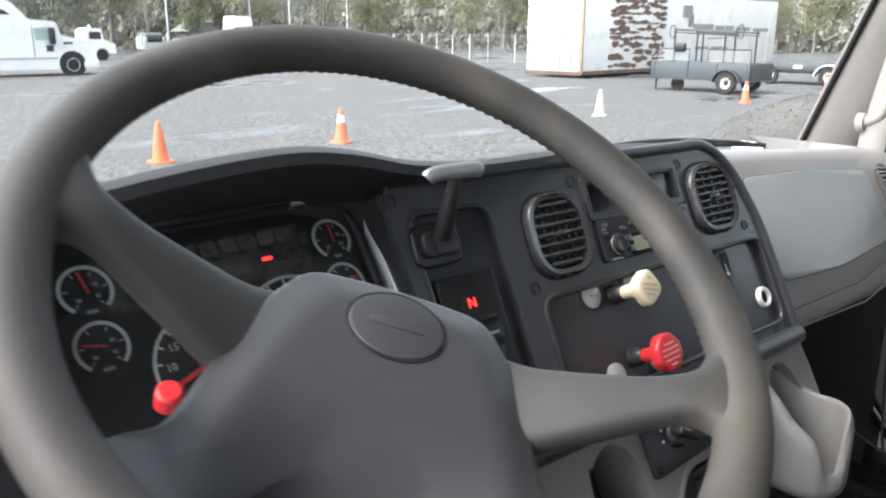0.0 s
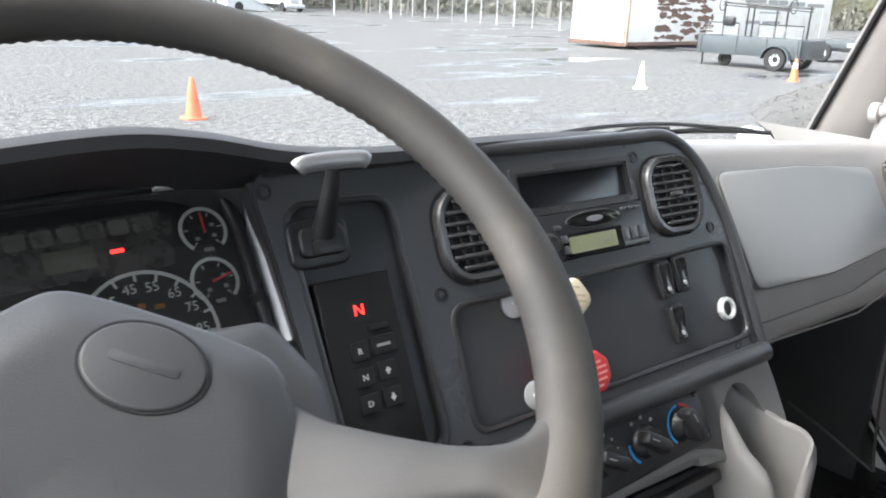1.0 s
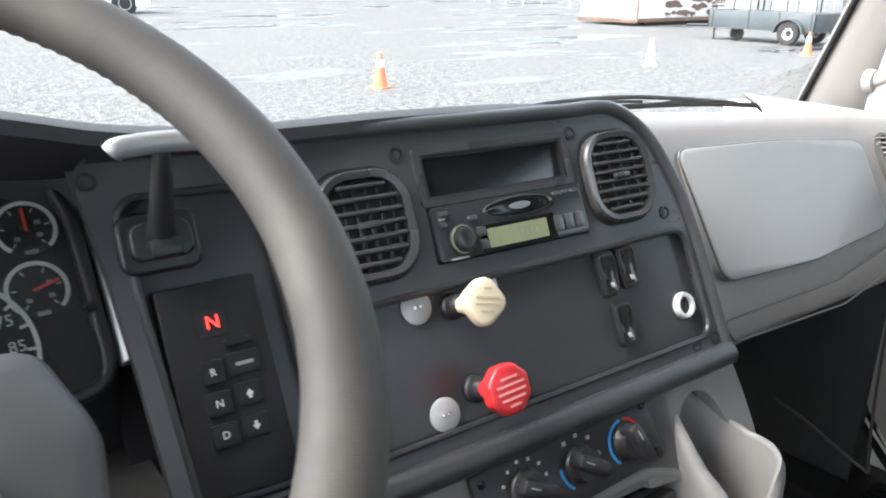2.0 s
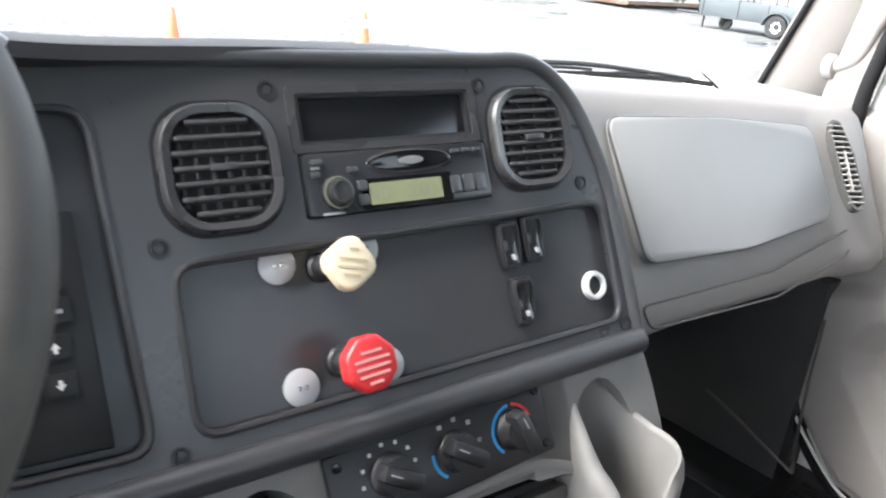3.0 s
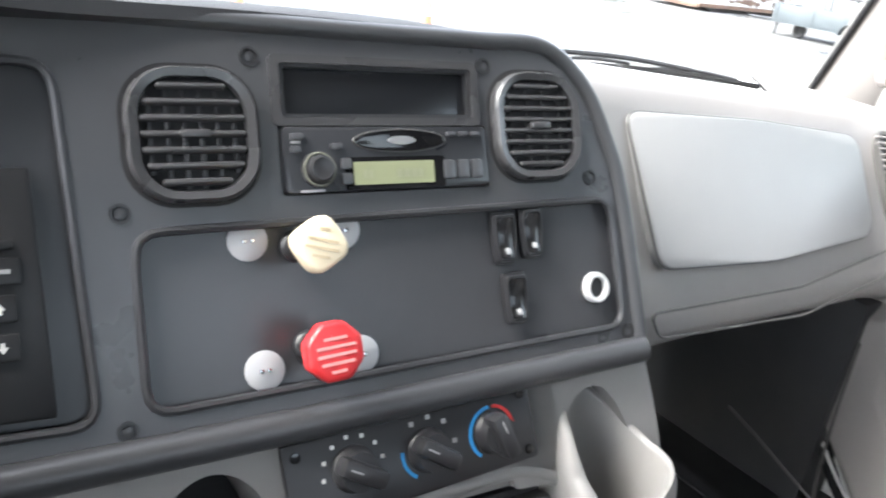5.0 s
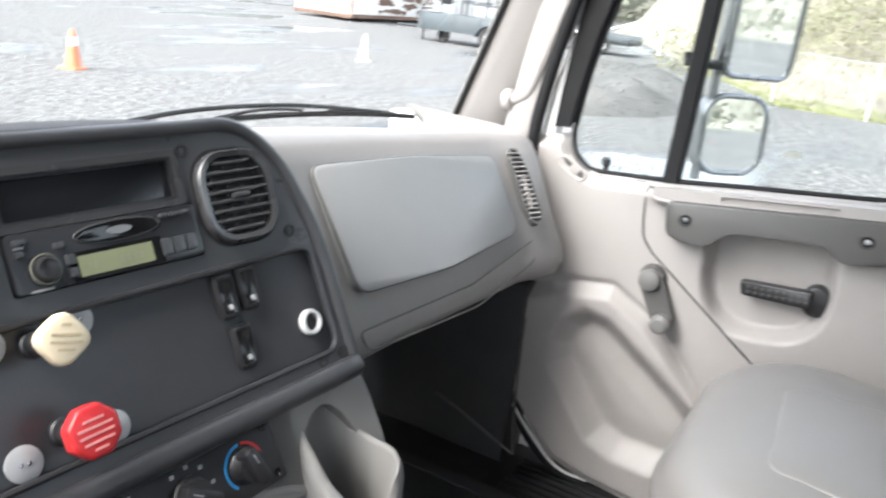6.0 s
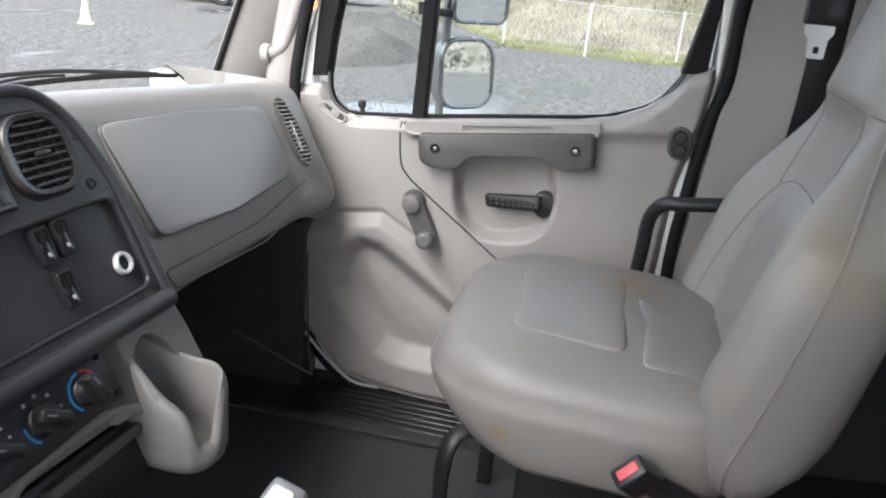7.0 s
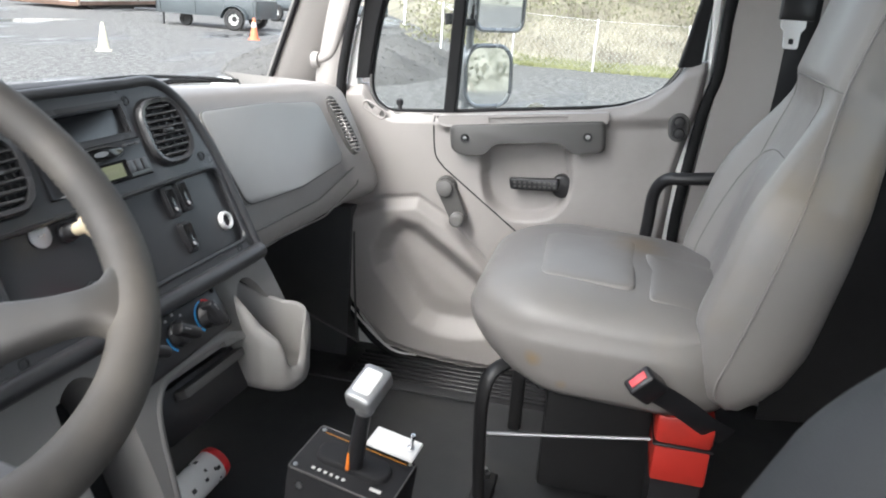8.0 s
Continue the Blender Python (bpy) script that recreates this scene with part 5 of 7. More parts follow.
# outer skin and the wall round the door opening
solo("wall_passenger_side", merge(box((1.62, -0.90, 1.0), (1.68, -0.30, ROOF_Z)), box((1.62, -0.84, 2.62), (1.68, 0.50, ROOF_Z)), box((1.62, -0.4, 1.0), (1.68, 0.95, 1.26)), box((1.63, 0.56, 1.0), (1.68, 0.95, 1.93)),
                                  box((1.605, -0.33, 1.2), (1.65, 0.62, 1.86))), WHITE, "white painted cab side around the door", "wall", "structure")
solo("pillar_rear", moved(loft([[(0.352, b, -0.005), (0.352, b, 0.004), (0.95, b, 0.008), (0.95, b, -0.07), (0.352, b, -0.07)] if b < -0.2 else [(0.352 + (b + 0.27) * 0.20, b, -0.005), (0.352 + (b + 0.27) * 0.20, b, 0.004), (0.95, b, 0.008), (0.95, b, -0.07), (0.352 + (b + 0.27) * 0.20, b, -0.07)] for b in (-0.66, -0.27, 0.0, 0.3, 0.6, 0.98)]), DOOR),
     GREY, "grey plastic trim of the rear door pillar", "pillar", "structure")
solo("door_sill_tread", merge(box((1.38, -0.25, 1.236), (1.56, 0.50, 1.252), 0.004), *[box((1.40 + 0.022 * k, -0.24, 1.25), (1.411 + 0.022 * k, 0.46, 1.258), 0.002, 1) for k in range(7)]), BLACK, "black ribbed plastic door sill tread", "sill tread", "structure")
solo("footwell_panel", loft([[(x, y, z) for x, y, z in ((1.50, 0.50, 1.25), (1.50, 0.50, 1.66), (1.50, 0.9, 1.66), (1.50, 0.9, 1.25))], [(x, y, z) for x, y, z in ((1.60, 0.50, 1.25), (1.60, 0.50, 1.66), (1.60, 0.9, 1.66), (1.60, 0.9, 1.25))]]), FLOORM, "dark kick panel beside the footwell", "kick panel", "structure")

solo("rear_corner_trim", moved(plate([(0.56, -0.70), (0.95, -0.70), (0.95, 0.02), (0.66, 0.02)], (), 0.009, 0.014), DOOR), REARM, "dark trim behind the passenger seat", "trim", "structure")

solo("floor_mat_edge", merge(tube(smooth([(1.395, 0.62, 1.42), (1.398, 0.555, 1.396), (1.408, 0.49, 1.362), (1.415, 0.44, 1.338)], 4), 0.0028, 6), tube(smooth([(1.44, 0.47, 1.62), (1.425, 0.46, 1.50), (1.418, 0.45, 1.40), (1.415, 0.44, 1.338)], 4), 0.0028, 6)), GREYDARK, "turned-up edge of the floor mat in the footwell", "floor mat", "structure")
# bent black grab bar on the pillar
gb = thing("grab_bar", "bent black grab bar beside the passenger seat", "grab bar", (1.46, -0.23, 1.67))
part("bar", tube(smooth([(1.475, -0.215, 1.60), (1.470, -0.222, 1.72), (1.455, -0.225, 1.80), (1.43, -0.245, 1.838), (1.42, -0.28, 1.846), (1.42, -0.36, 1.856), (1.43, -0.46, 1.865)]), 0.014, 12), BLACK, gb)

# mirrors outside
MIRRIM = mat("mirror_rim_dark_chrome", (0.30, 0.31, 0.32), 0.25, 0.7, vary=0.06)
mir = thing("door_mirror", "chrome-backed double door mirrors on a black bracket", "mirror", (1.95, 0.26, 1.86))
MQ = face_pose((1.985, 0.262, 1.966), (0.74, -0.67, 0.0), (0.045, 0.05, 1))
mo = rrect(0.178, 0.184, 0.055, 8)
hs = part("lower_shell", moved(merge(pillow(mo, 0.006, 0.004, 2), loft([[(x, y, 0.0) for x, y in mo], [(x * 0.97, y * 0.97, -0.03) for x, y in mo], [(x * 0.8, y * 0.8, -0.06) for x, y in mo]])), MQ), SILVER, mir, "bright mirror shell")
part("convex_glass", moved(plate(rrect(0.158, 0.164, 0.046, 8), (), 0.006, 0.0075), MQ), MIRRORM, mir, "mirror glass")
part("rim", moved(tube([(x * 0.93, y * 0.93, 0.007) for x, y in mo], 0.0065, 8, closed=True), MQ), MIRRIM, mir)
MU = face_pose((2.0, 0.245, 2.30), (0.74, -0.67, 0.0), (0.0, 0.0, 1))
mu = rrect(0.178, 0.42, 0.030, 6)
part("upper_shell", moved(merge(pillow(mu, 0.006, 0.004, 2), loft([[(x, y, 0.0) for x, y in mu], [(x * 0.97, y * 0.97, -0.03) for x, y in mu], [(x * 0.8, y * 0.8, -0.06) for x, y in mu]])), MU), SILVER, mir, "grey mirror shell")
part("flat_glass", moved(plate(rrect(0.158, 0.40, 0.024, 6), (), 0.006, 0.0075), MU), MIRRORM, mir, "mirror glass")
part("upper_rim", moved(tube([(x * 0.95, y * 0.97, 0.007) for x, y in mu], 0.0065, 8, closed=True), MU), MIRRIM, mir)
part("bracket", tube(smooth([(1.94, 0.31, 2.11), (1.945, 0.31, 2.2), (1.95, 0.30, 2.5), (1.75, 0.42, 2.62)]), 0.009, 10), BLACK, mir, "black mirror bracket")
part("post", tube([(1.945, 0.315, 1.86), (1.945, 0.31, 2.55)], 0.011, 10), SILVER, mir)
part("clamp", merge(box((1.915, 0.295, 2.105), (1.96, 0.335, 2.125), 0.006), tube([(1.93, 0.31, 2.115), (1.925, 0.375, 2.12)], 0.008, 10), tube([(1.925, 0.372, 2.105), (1.925, 0.376, 2.135)], 0.012, 10)), BLACK, mir, "black clamp")

# ---- seats ----
ROLL = [(-0.01, -0.070), (0.0, -0.057), (0.003, -0.046), (0.008, -0.036), (0.015, -0.0275), (0.026, -0.0205), (0.042, -0.0145), (0.068, -0.0085), (0.095, -0.004), (0.13, -0.001), (0.17, 0.0), (0.30, 0.0)]
CORNER = 0.155


def inset_at(x, y, cx, cy, w, l):
    """How far a point lies inside the cushion's rounded outline."""
    qx, qy = abs(x - cx) - (w / 2 - CORNER), (y - cy) - (l / 2 - CORNER)
    return CORNER - math.hypot(max(qx, 0), max(qy, 0)) - min(max(qx, qy), 0)


def top_z(x, y, cx, cy, w, l):
    """The cushion's top: domed, with broadly rolled edges, higher at the nose."""
    return 1.734 + lerp_at(ROLL, inset_at(x, y, cx, cy, w, l)) + 0.010 * (1 - (2 * (x - cx) / w) ** 2) + 0.018 * (1 - ((y - cy - 0.05) / 0.20) ** 2)


def seat_cushion(cx, y0, y1, w, parent, vinyl, lift=0.0):
    """A vinyl cushion from its front y0 to its back y1: upright sides, a welt, a rolled edge and a rounded nose."""
    cy, l = (y0 + y1) / 2, y0 - y1
    rings = []
    for inset, z in ((0.10, 1.566), (0.040, 1.560), (0.018, 1.563), (0.007, 1.577), (0.002, 1.600), (-0.002, 1.626), (-0.0045, 1.646), (-0.005, 1.660), (-0.0045, 1.668), (-0.002, 1.6735)):
        ring = []
        for x, y in rrect(w - 2 * inset, l - 2 * inset, max(0.03, CORNER - inset), 12):
            front = step(-0.10, 0.5, y / l)
            k = (1.67 - z) / 0.10
            ring.append((cx + x, cy + y - 0.048 * k * k * front, z + 0.014 * k * front + 0.012 * (y / l) * (1 - k) + lift))
        rings.append(ring)
    for inset in (0.0005, 0.003, 0.007, 0.012, 0.019, 0.028, 0.038, 0.050, 0.065, 0.082, 0.10, 0.125, 0.15, 0.18, 0.21, 0.235):
        rings.append([(cx + x, cy + y, top_z(cx + x, cy + y, cx, cy, w, l) + lift) for x, y in rrect(w - 2 * inset, l - 2 * inset, max(0.004, CORNER - inset), 12)])
    return part("cushion", loft(rings), vinyl, parent, sharp=60)


def cushion_panel(outline, rise, parent, cx, cy, w, l, vinyl, label):
    """A stitched panel that swells a little out of the cushion's top."""
    mx, my = sum(p[0] for p in outline) / len(outline), sum(p[1] for p in outline) / len(outline)
    rings = []
    for k, up in ((1.0, -0.004), (0.995, 0.0), (0.985, 0.0012), (0.97, 0.0018), (0.93, 0.0026), (0.85, rise), (0.7, rise), (0.5, rise), (0.3, rise), (0.1, rise)):
        pts = [(mx + (x - mx) * k, my + (y - my) * k) for x, y in outline]
        rings.append([(x, y, top_z(x, y, cx, cy, w, l) + up) for x, y in pts])
    return part("panel", loft(rings), vinyl, parent, label, sharp=70)


BACK_W = [(-0.085, 0.20), (-0.07, 0.228), (-0.04, 0.243), (0.0, 0.249), (0.10, 0.254), (0.20, 0.249), (0.28, 0.231), (0.36, 0.184), (0.43, 0.147), (0.445, 0.142), (0.60, 0.140), (0.70, 0.128), (0.74, 0.11), (0.75, 0.06)]
BACK_D = [(-0.085, 0.03), (-0.07, 0.065), (-0.045, 0.098), (-0.01, 0.120), (0.05, 0.132), (0.30, 0.118), (0.45, 0.105), (0.70, 0.09), (0.74, 0.06), (0.75, 0.03)]


def back_y(x, h, W):
    """How far the backrest's front stands out at (x, h): bolsters, a sunk middle, a bulging lower panel."""
    s = min(1.0, abs(x) / W)
    y = 0.026 * (1 - s ** 5) - 0.022 * step(0.92, 1.0, s) ** 2 - 0.028 * max(0.0, (-0.02 - h) / 0.065) ** 2
    y += 0.044 * step(0.40, 0.82, s) * step(-0.07, 0.07, h) * (1 - step(0.20, 0.42, h))
    hollow = (1 - step(0.06, 0.17, abs(x))) * (1 - step(0.40, 0.45, h))
    y -= 0.020 * hollow
    y += 0.014 * (1 - step(0.04, 0.125, abs(x))) * (1 - step(0.25, 0.325, h))
    y += 0.007 * step(0.432, 0.446, h) * (1 - s ** 3)
    return y


def seat_back(m, width, lean_depth, parent, vinyl):
    """A backrest with side bolsters, stitched panels and a built-in headrest."""
    rings = []
    hs = [-0.085, -0.078, -0.07, -0.06] + [-0.05 + 0.008 * k for k in range(98)] + [0.735, 0.742, 0.748, 0.75]
    for h in hs:
        W, D = lerp_at(BACK_W, h) * width, lerp_at(BACK_D, h) * lean_depth
        under = -0.028 * max(0.0, (-0.02 - h) / 0.065) ** 2
        ring = [m @ Vector((W * (-1 + k / 36), back_y(W * (-1 + k / 36), h, W), h)) for k in range(73)]
        for k in range(1, 14):
            a = math.pi * k / 14
            x = W * (abs(math.cos(a)) ** 0.35) * (1 if math.cos(a) > 0 else -1)
            ring.append(m @ Vector((x, under - 0.004 - (D - 0.004) * math.sin(a) ** 0.6, h)))
        rings.append(ring)
    b = part("backrest", loft(rings), vinyl, parent, "vinyl backrest with side bolsters and a built-in headrest", sharp=60)

    def line(pts, r, material, label):
        out = [m @ Vector((x, back_y(x, h, lerp_at(BACK_W, h) * width) + 0.0003, h)) for x, h in [tuple(p) for p in smooth([Vector(p) for p in pts], 6)]]
        part("seam", tube(out, r, 6), material if vinyl is SEATM else vinyl, b, label)

    line([(-0.135, -0.02), (-0.150, 0.06), (-0.146, 0.14), (-0.132, 0.22), (-0.112, 0.275), (-0.085, 0.298), (-0.04, 0.306), (0.04, 0.306), (0.085, 0.298), (0.112, 0.275), (0.132, 0.22), (0.146, 0.14), (0.150, 0.06), (0.135, -0.02)], 0.0012, SEAMM, "stitched seam of the lower panel")
    for k in (-1, 1):
        line([(k * 0.108, 0.280), (k * 0.104, 0.33), (k * 0.100, 0.38), (k * 0.104, 0.434)], 0.0011, SEAMM, "stitched seam of the upper panel")
        pts = [m @ Vector((k * lerp_at(BACK_W, h) * width, -0.003 - 0.028 * max(0.0, (-0.02 - h) / 0.065) ** 2, h)) for h in [-0.06 + 0.03 * j for j in range(24)]]
        part("welt", tube(smooth(pts, 3), 0.0022, 6), vinyl, b, "stitched welt")
    line([(-0.140, 0.436), (-0.10, 0.438), (0.0, 0.440), (0.10, 0.438), (0.140, 0.436)], 0.0016, SEAMM, "stitched seam under the headrest")
    return b


SEAMM = mat("seat_seam_shadow_grey", (0.165, 0.158, 0.15), 0.6, vary=0.05)


def stain(m, at, r, color, amount):
    """A soft-edged spill of its own shape on a material."""
    n, l = m.node_tree.nodes, m.node_tree.links
    b = n["Principled BSDF"]
    src = b.inputs["Base Color"].links[0].from_socket
    co, d, nz, add, mr, mx = n.new("ShaderNodeTexCoord"), n.new("ShaderNodeVectorMath"), n.new("ShaderNodeTexNoise"), n.new("ShaderNodeMath"), n.new("ShaderNodeMapRange"), n.new("ShaderNodeMix")
    d.operation, add.operation, mx.data_type = "DISTANCE", "ADD", "RGBA"
    d.inputs[1].default_value = at
    nz.inputs["Scale"].default_value = 25
    l.new(co.outputs["Object"], d.inputs[0]), l.new(co.outputs["Object"], nz.inputs["Vector"])
    sc = n.new("ShaderNodeMath")
    sc.operation = "MULTIPLY"
    sc.inputs[1].default_value = r * 0.9
    l.new(nz.outputs["Fac"], sc.inputs[0]), l.new(d.outputs["Value"], add.inputs[0]), l.new(sc.outputs[0], add.inputs[1])
    l.new(add.outputs[0], mr.inputs[0])
    mr.inputs[1].default_value, mr.inputs[2].default_value, mr.inputs[3].default_value, mr.inputs[4].default_value = r * 0.6, r * 1.5, amount, 0.0
    l.new(mr.outputs[0], mx.inputs[0]), l.new(src, mx.inputs[6])
    mx.inputs[7].default_value = (*color, 1)
    l.new(mx.outputs[2], b.inputs["Base Color"])


SEATC = SEATM.copy()
SEATC.name = "seat_vinyl_grey_stained"
for at, r, k in (((0.055, -0.04, 0.506), 0.066, 0.42), ((0.105, -0.05, 0.503), 0.045, 0.38), ((-0.256, 0.112, 0.385), 0.018, 0.8), ((-0.25, 0.06, 0.345), 0.012, 0.5), ((-0.20, -0.06, 0.482), 0.004, 0.8)):
    stain(SEATC, at, r, (0.25, 0.165, 0.07), k)
FRAMEM = mat("frame_black_paint", (0.010, 0.010, 0.011), 0.5, vary=0.15)
SC = (1.116, -0.155, 0.514, 0.49)
seat = thing("passenger_seat", "pale grey vinyl passenger seat with faint brown stains", "seat", (1.115, -0.15, FLOOR_Z))
cu = seat_cushion(SC[0], SC[1] + SC[3] / 2, SC[1] - SC[3] / 2, SC[2], seat, SEATC)
cushion_panel(rounded([(1.185, -0.018), (0.955, -0.029), (0.942, -0.190), (1.195, -0.188)], 0.024, 5), 0.0032, cu, *SC, SEATC, "stitched front panel")
cushion_panel(rounded([(1.13, -0.208), (0.925, -0.214), (0.925, -0.36), (1.15, -0.36)], 0.010, 3), 0.0034, cu, *SC, SEATC, "stitched rear panel")
seat_back(pose(1.096, -0.333, 1.675, 14.5, 0, 0), 1.0, 1.0, seat, SEATM)
part("recliner_slot", moved(box((-0.003, -0.004, -0.015), (0.003, 0.004, 0.015), 0.002), Matrix.Translation((0.862, -0.336, 1.665)) @ pose(0, 0, 0, 12)), BLACK, seat, "dark recliner slot")
fr = part("base_frame", merge(tube(smooth([(1.02, -0.02, 1.565), (0.975, 0.035, 1.545), (0.958, 0.05, 1.50), (0.965, 0.05, 1.40), (0.99, 0.045, FLOOR_Z)], 5), 0.0165, 12, flatten=0.6), box((0.975, -0.36, FLOOR_Z), (1.0, -0.335, 1.56), 0.006), box((1.27, 0.0, FLOOR_Z), (1.295, 0.03, 1.56), 0.006), box((1.27, -0.36, FLOOR_Z), (1.295, -0.335, 1.56), 0.006),
                              box((0.98, -0.36, 1.54), (1.30, -0.04, 1.575), 0.008), box((0.96, 0.02, FLOOR_Z), (1.08, 0.065, FLOOR_Z + 0.008), 0.003)), FRAMEM, seat, "black steel seat frame")
part("side_rail", tube([(0.966, 0.045, 1.415), (0.985, -0.345, 1.468)], 0.0042, 8), STEEL, fr, "worn bare metal rail")
part("cross_tube", tube([(0.98, -0.02, 1.545), (1.30, -0.02, 1.535)], 0.012, 10), BLACK, fr)
part("adjuster_lever", tube(smooth([(0.93, -0.045, 1.585), (0.915, -0.05, 1.568), (0.925, -0.058, 1.552)], 4), 0.005, 8), STEEL, fr, "bent bare metal lever")
part("under_box", box((1.03, -0.34, 1.28), (1.26, -0.06, 1.545), 0.01), FRAMEM, seat, "dark mechanism under the cushion")
part("foot_bolt", moved(lathe([(0, 0), (0.012, 0), (0.012, 0.01), (0.006, 0.012), (0.006, 0.02), (0, 0.02)], 8), pose(1.06, 0.045, FLOOR_Z + 0.008)), STEEL, seat, "bright bolt")

bu = thing("seat_belt_buckle", "black seat belt buckle with a faded red release button", "seat belt buckle", (0.80, -0.22, 1.64))
BD, BW = Vector((0.60, -0.56, -0.57)).normalized(), Vector((0.10, -0.68, 0.72))
BQ = face_pose(Vector((0.790, -0.206, 1.662)), BW, BD.cross(BW))
BQ = BQ if (BQ.to_3x3() @ Vector((0, 0, 1))).dot(BD) < 0 else BQ @ pose(0, 0, 0, 180)
BN = BQ.to_3x3() @ Vector((0, 1, 0))
part("shell", moved(box((-0.023, -0.014, -0.055), (0.023, 0.014, 0.0), 0.005, 3), BQ), BLACK, bu)
part("release_button", moved(box((-0.0145, -0.0065, -0.004), (0.0145, 0.0065, 0.0025), 0.002, 2), BQ), mat("button_faded_red", (0.72, 0.10, 0.11), 0.45, vary=0.05), bu, "faded red release button")
part("strap", tube(smooth([tuple(BQ @ Vector((0, 0, -0.05))), (0.838, -0.262, 1.612), (0.866, -0.300, 1.580), (0.895, -0.338, 1.545), (0.930, -0.375, 1.515)]), 0.019, 8, flatten=0.2, up=tuple(BN)), BLACK, bu, "black webbing stem")
rb = thing("red_metal_box", "red painted metal box standing under the seat's edge", "box", (0.965, -0.33, FLOOR_Z))
part("body", box((0.900, -0.350, 1.425), (1.02, -0.258, 1.497), 0.004), REDBOXM, rb)
part("lid", box((0.897, -0.353, 1.497), (1.023, -0.255, 1.552), 0.010, 2), REDBOXM, rb, "red hinged lid")
part("lid_seam", box((0.8955, -0.3535, 1.494), (1.02, -0.2545, 1.498), 0.001, 1), BLACK, rb)
part("foot", box((0.91, -0.345, FLOOR_Z), (1.01, -0.262, 1.425)), BLACK, rb, "black stand")

belt = thing("seat_belt", "black seat belt with a steel latch plate on the pillar", "seat belt", (1.36, -0.42, 2.1))
part("webbing", tube([(1.46, -0.475, 2.75), (1.43, -0.465, 2.40), (1.40, -0.455, 2.20), (1.385, -0.45, 2.05), (1.40, -0.44, 1.82), (1.42, -0.44, 1.60)], 0.032, 8, flatten=0.10, up=(0.9, 0.4, 0)), BLACK, belt)
part("latch_plate", moved(plate(rounded([(-0.024, 0.024), (-0.024, 0.004), (-0.016, -0.004), (-0.014, -0.036), (0.014, -0.036), (0.016, -0.004), (0.024, 0.004), (0.024, 0.024)], 0.005), [rrect(0.011, 0.011, 0.002, 2, 0, -0.022)], 0, 0.004), face_pose((1.372, -0.430, 2.172), (0.2, -0.98, 0), (0.1, 0, 1))), SATIN, belt, "bright steel latch plate")
part("plate_cover", moved(box((-0.034, 0.015, -0.006), (0.034, 0.06, 0.008), 0.004), face_pose((1.372, -0.435, 2.175), (0.2, -0.98, 0), (0.1, 0, 1))), BLACK, belt)

dseat = thing("driver_seat", "grey vinyl driver's seat, darkened for the shade it stands in", "seat", (0.0, -0.15, FLOOR_Z))
seat_cushion(0.0, 0.20, -0.30, 0.54, dseat, SEATD, -0.02)
seat_back(pose(0.0, -0.262, 1.70, 22, 0, 0), 1.08, 1.0, dseat, SEATD)
part("pedestal", box((-0.2, -0.25, FLOOR_Z), (0.2, 0.15, 1.58), 0.02), BLACK, dseat)

# ---- floor: gear lever box and a fallen can ----
gl = thing("gear_lever", "black lever console with a silver-topped grip", "gear lever", (0.55, 0.165, FLOOR_Z))
GQ = pose(0.556, 0.165, 1.578, 8, -6, -8) @ Matrix.Scale(0.90, 4)
PLATEM = mat("plate_black_matt", (0.020, 0.020, 0.022), 0.75, vary=0.15, spec=0.25)
part("console", moved(merge(box((-0.055, -0.085, -0.33), (0.055, 0.085, -0.002), 0.005)), GQ), PLATEM, gl)
tp = part("top_plate", moved(pillow(rrect(0.108, 0.168, 0.006, 3), 0.008, 0.002, 2, -0.004), GQ), PLATEM, gl, "black top plate with small print")
part("quadrant", moved(pillow(rrect(0.045, 0.12, 0.02, 4), 0.014, 0.006, 3, 0.0), GQ), PLATEM, gl)
for x, y in ((-0.045, -0.075), (0.045, -0.075), (-0.045, 0.075), (0.045, 0.075)):
    part("screw", moved(lathe([(0, 0), (0.004, 0), (0.003, 0.002), (0, 0.002)], 10), GQ @ pose(x, y, 0.004)), STEEL, tp)
for y, w in ((-0.052, 0.018),):
    part("print_bar", moved(box((-0.036, y - w / 2, 0.004), (-0.030, y + w / 2, 0.0046)), GQ), MARK, tp)
part("plate_edge", moved(tube([(x, y, 0.0035) for x, y in rrect(0.106, 0.166, 0.006, 3)], 0.0016, 6, closed=True), GQ), GREYDARK, tp, "worn pale edge")
for k in range(6):
    part("print_mark", moved(box((-0.040, 0.046 - 0.010 * k, 0.004), (-0.035, 0.051 - 0.010 * k, 0.0046)), GQ), MARK, tp)
for y in (-0.05, 0.06):
    part("side_bolt", moved(lathe([(0, 0), (0.0055, 0), (0.005, 0.003), (0, 0.004)], 12), GQ @ pose(-0.055, y, -0.022, 0, -90, 0)), STEEL, gl, "bright side bolt")
part("pointer", moved(box((-0.026, -0.003, 0.012), (-0.022, 0.003, 0.045), 0.001, 1), GQ), mat("orange_pointer", (0.75, 0.22, 0.03), 0.4), gl, "orange pointer")
part("lever", tube([(0.545, 0.160, 1.59), (0.523, 0.148, 1.65), (0.505, 0.137, 1.700)], [0.012, 0.011, 0.010], 12), BLACK, gl)
LQ = face_pose((0.490, 0.128, 1.742), (-0.25, -0.95, -0.10), (0.80, -0.22, 0.42))
part("grip", moved(merge(box((-0.019, -0.029, -0.018), (0.019, 0.027, 0.008), 0.006, 3)), LQ), SILVER, gl, "silver grip")
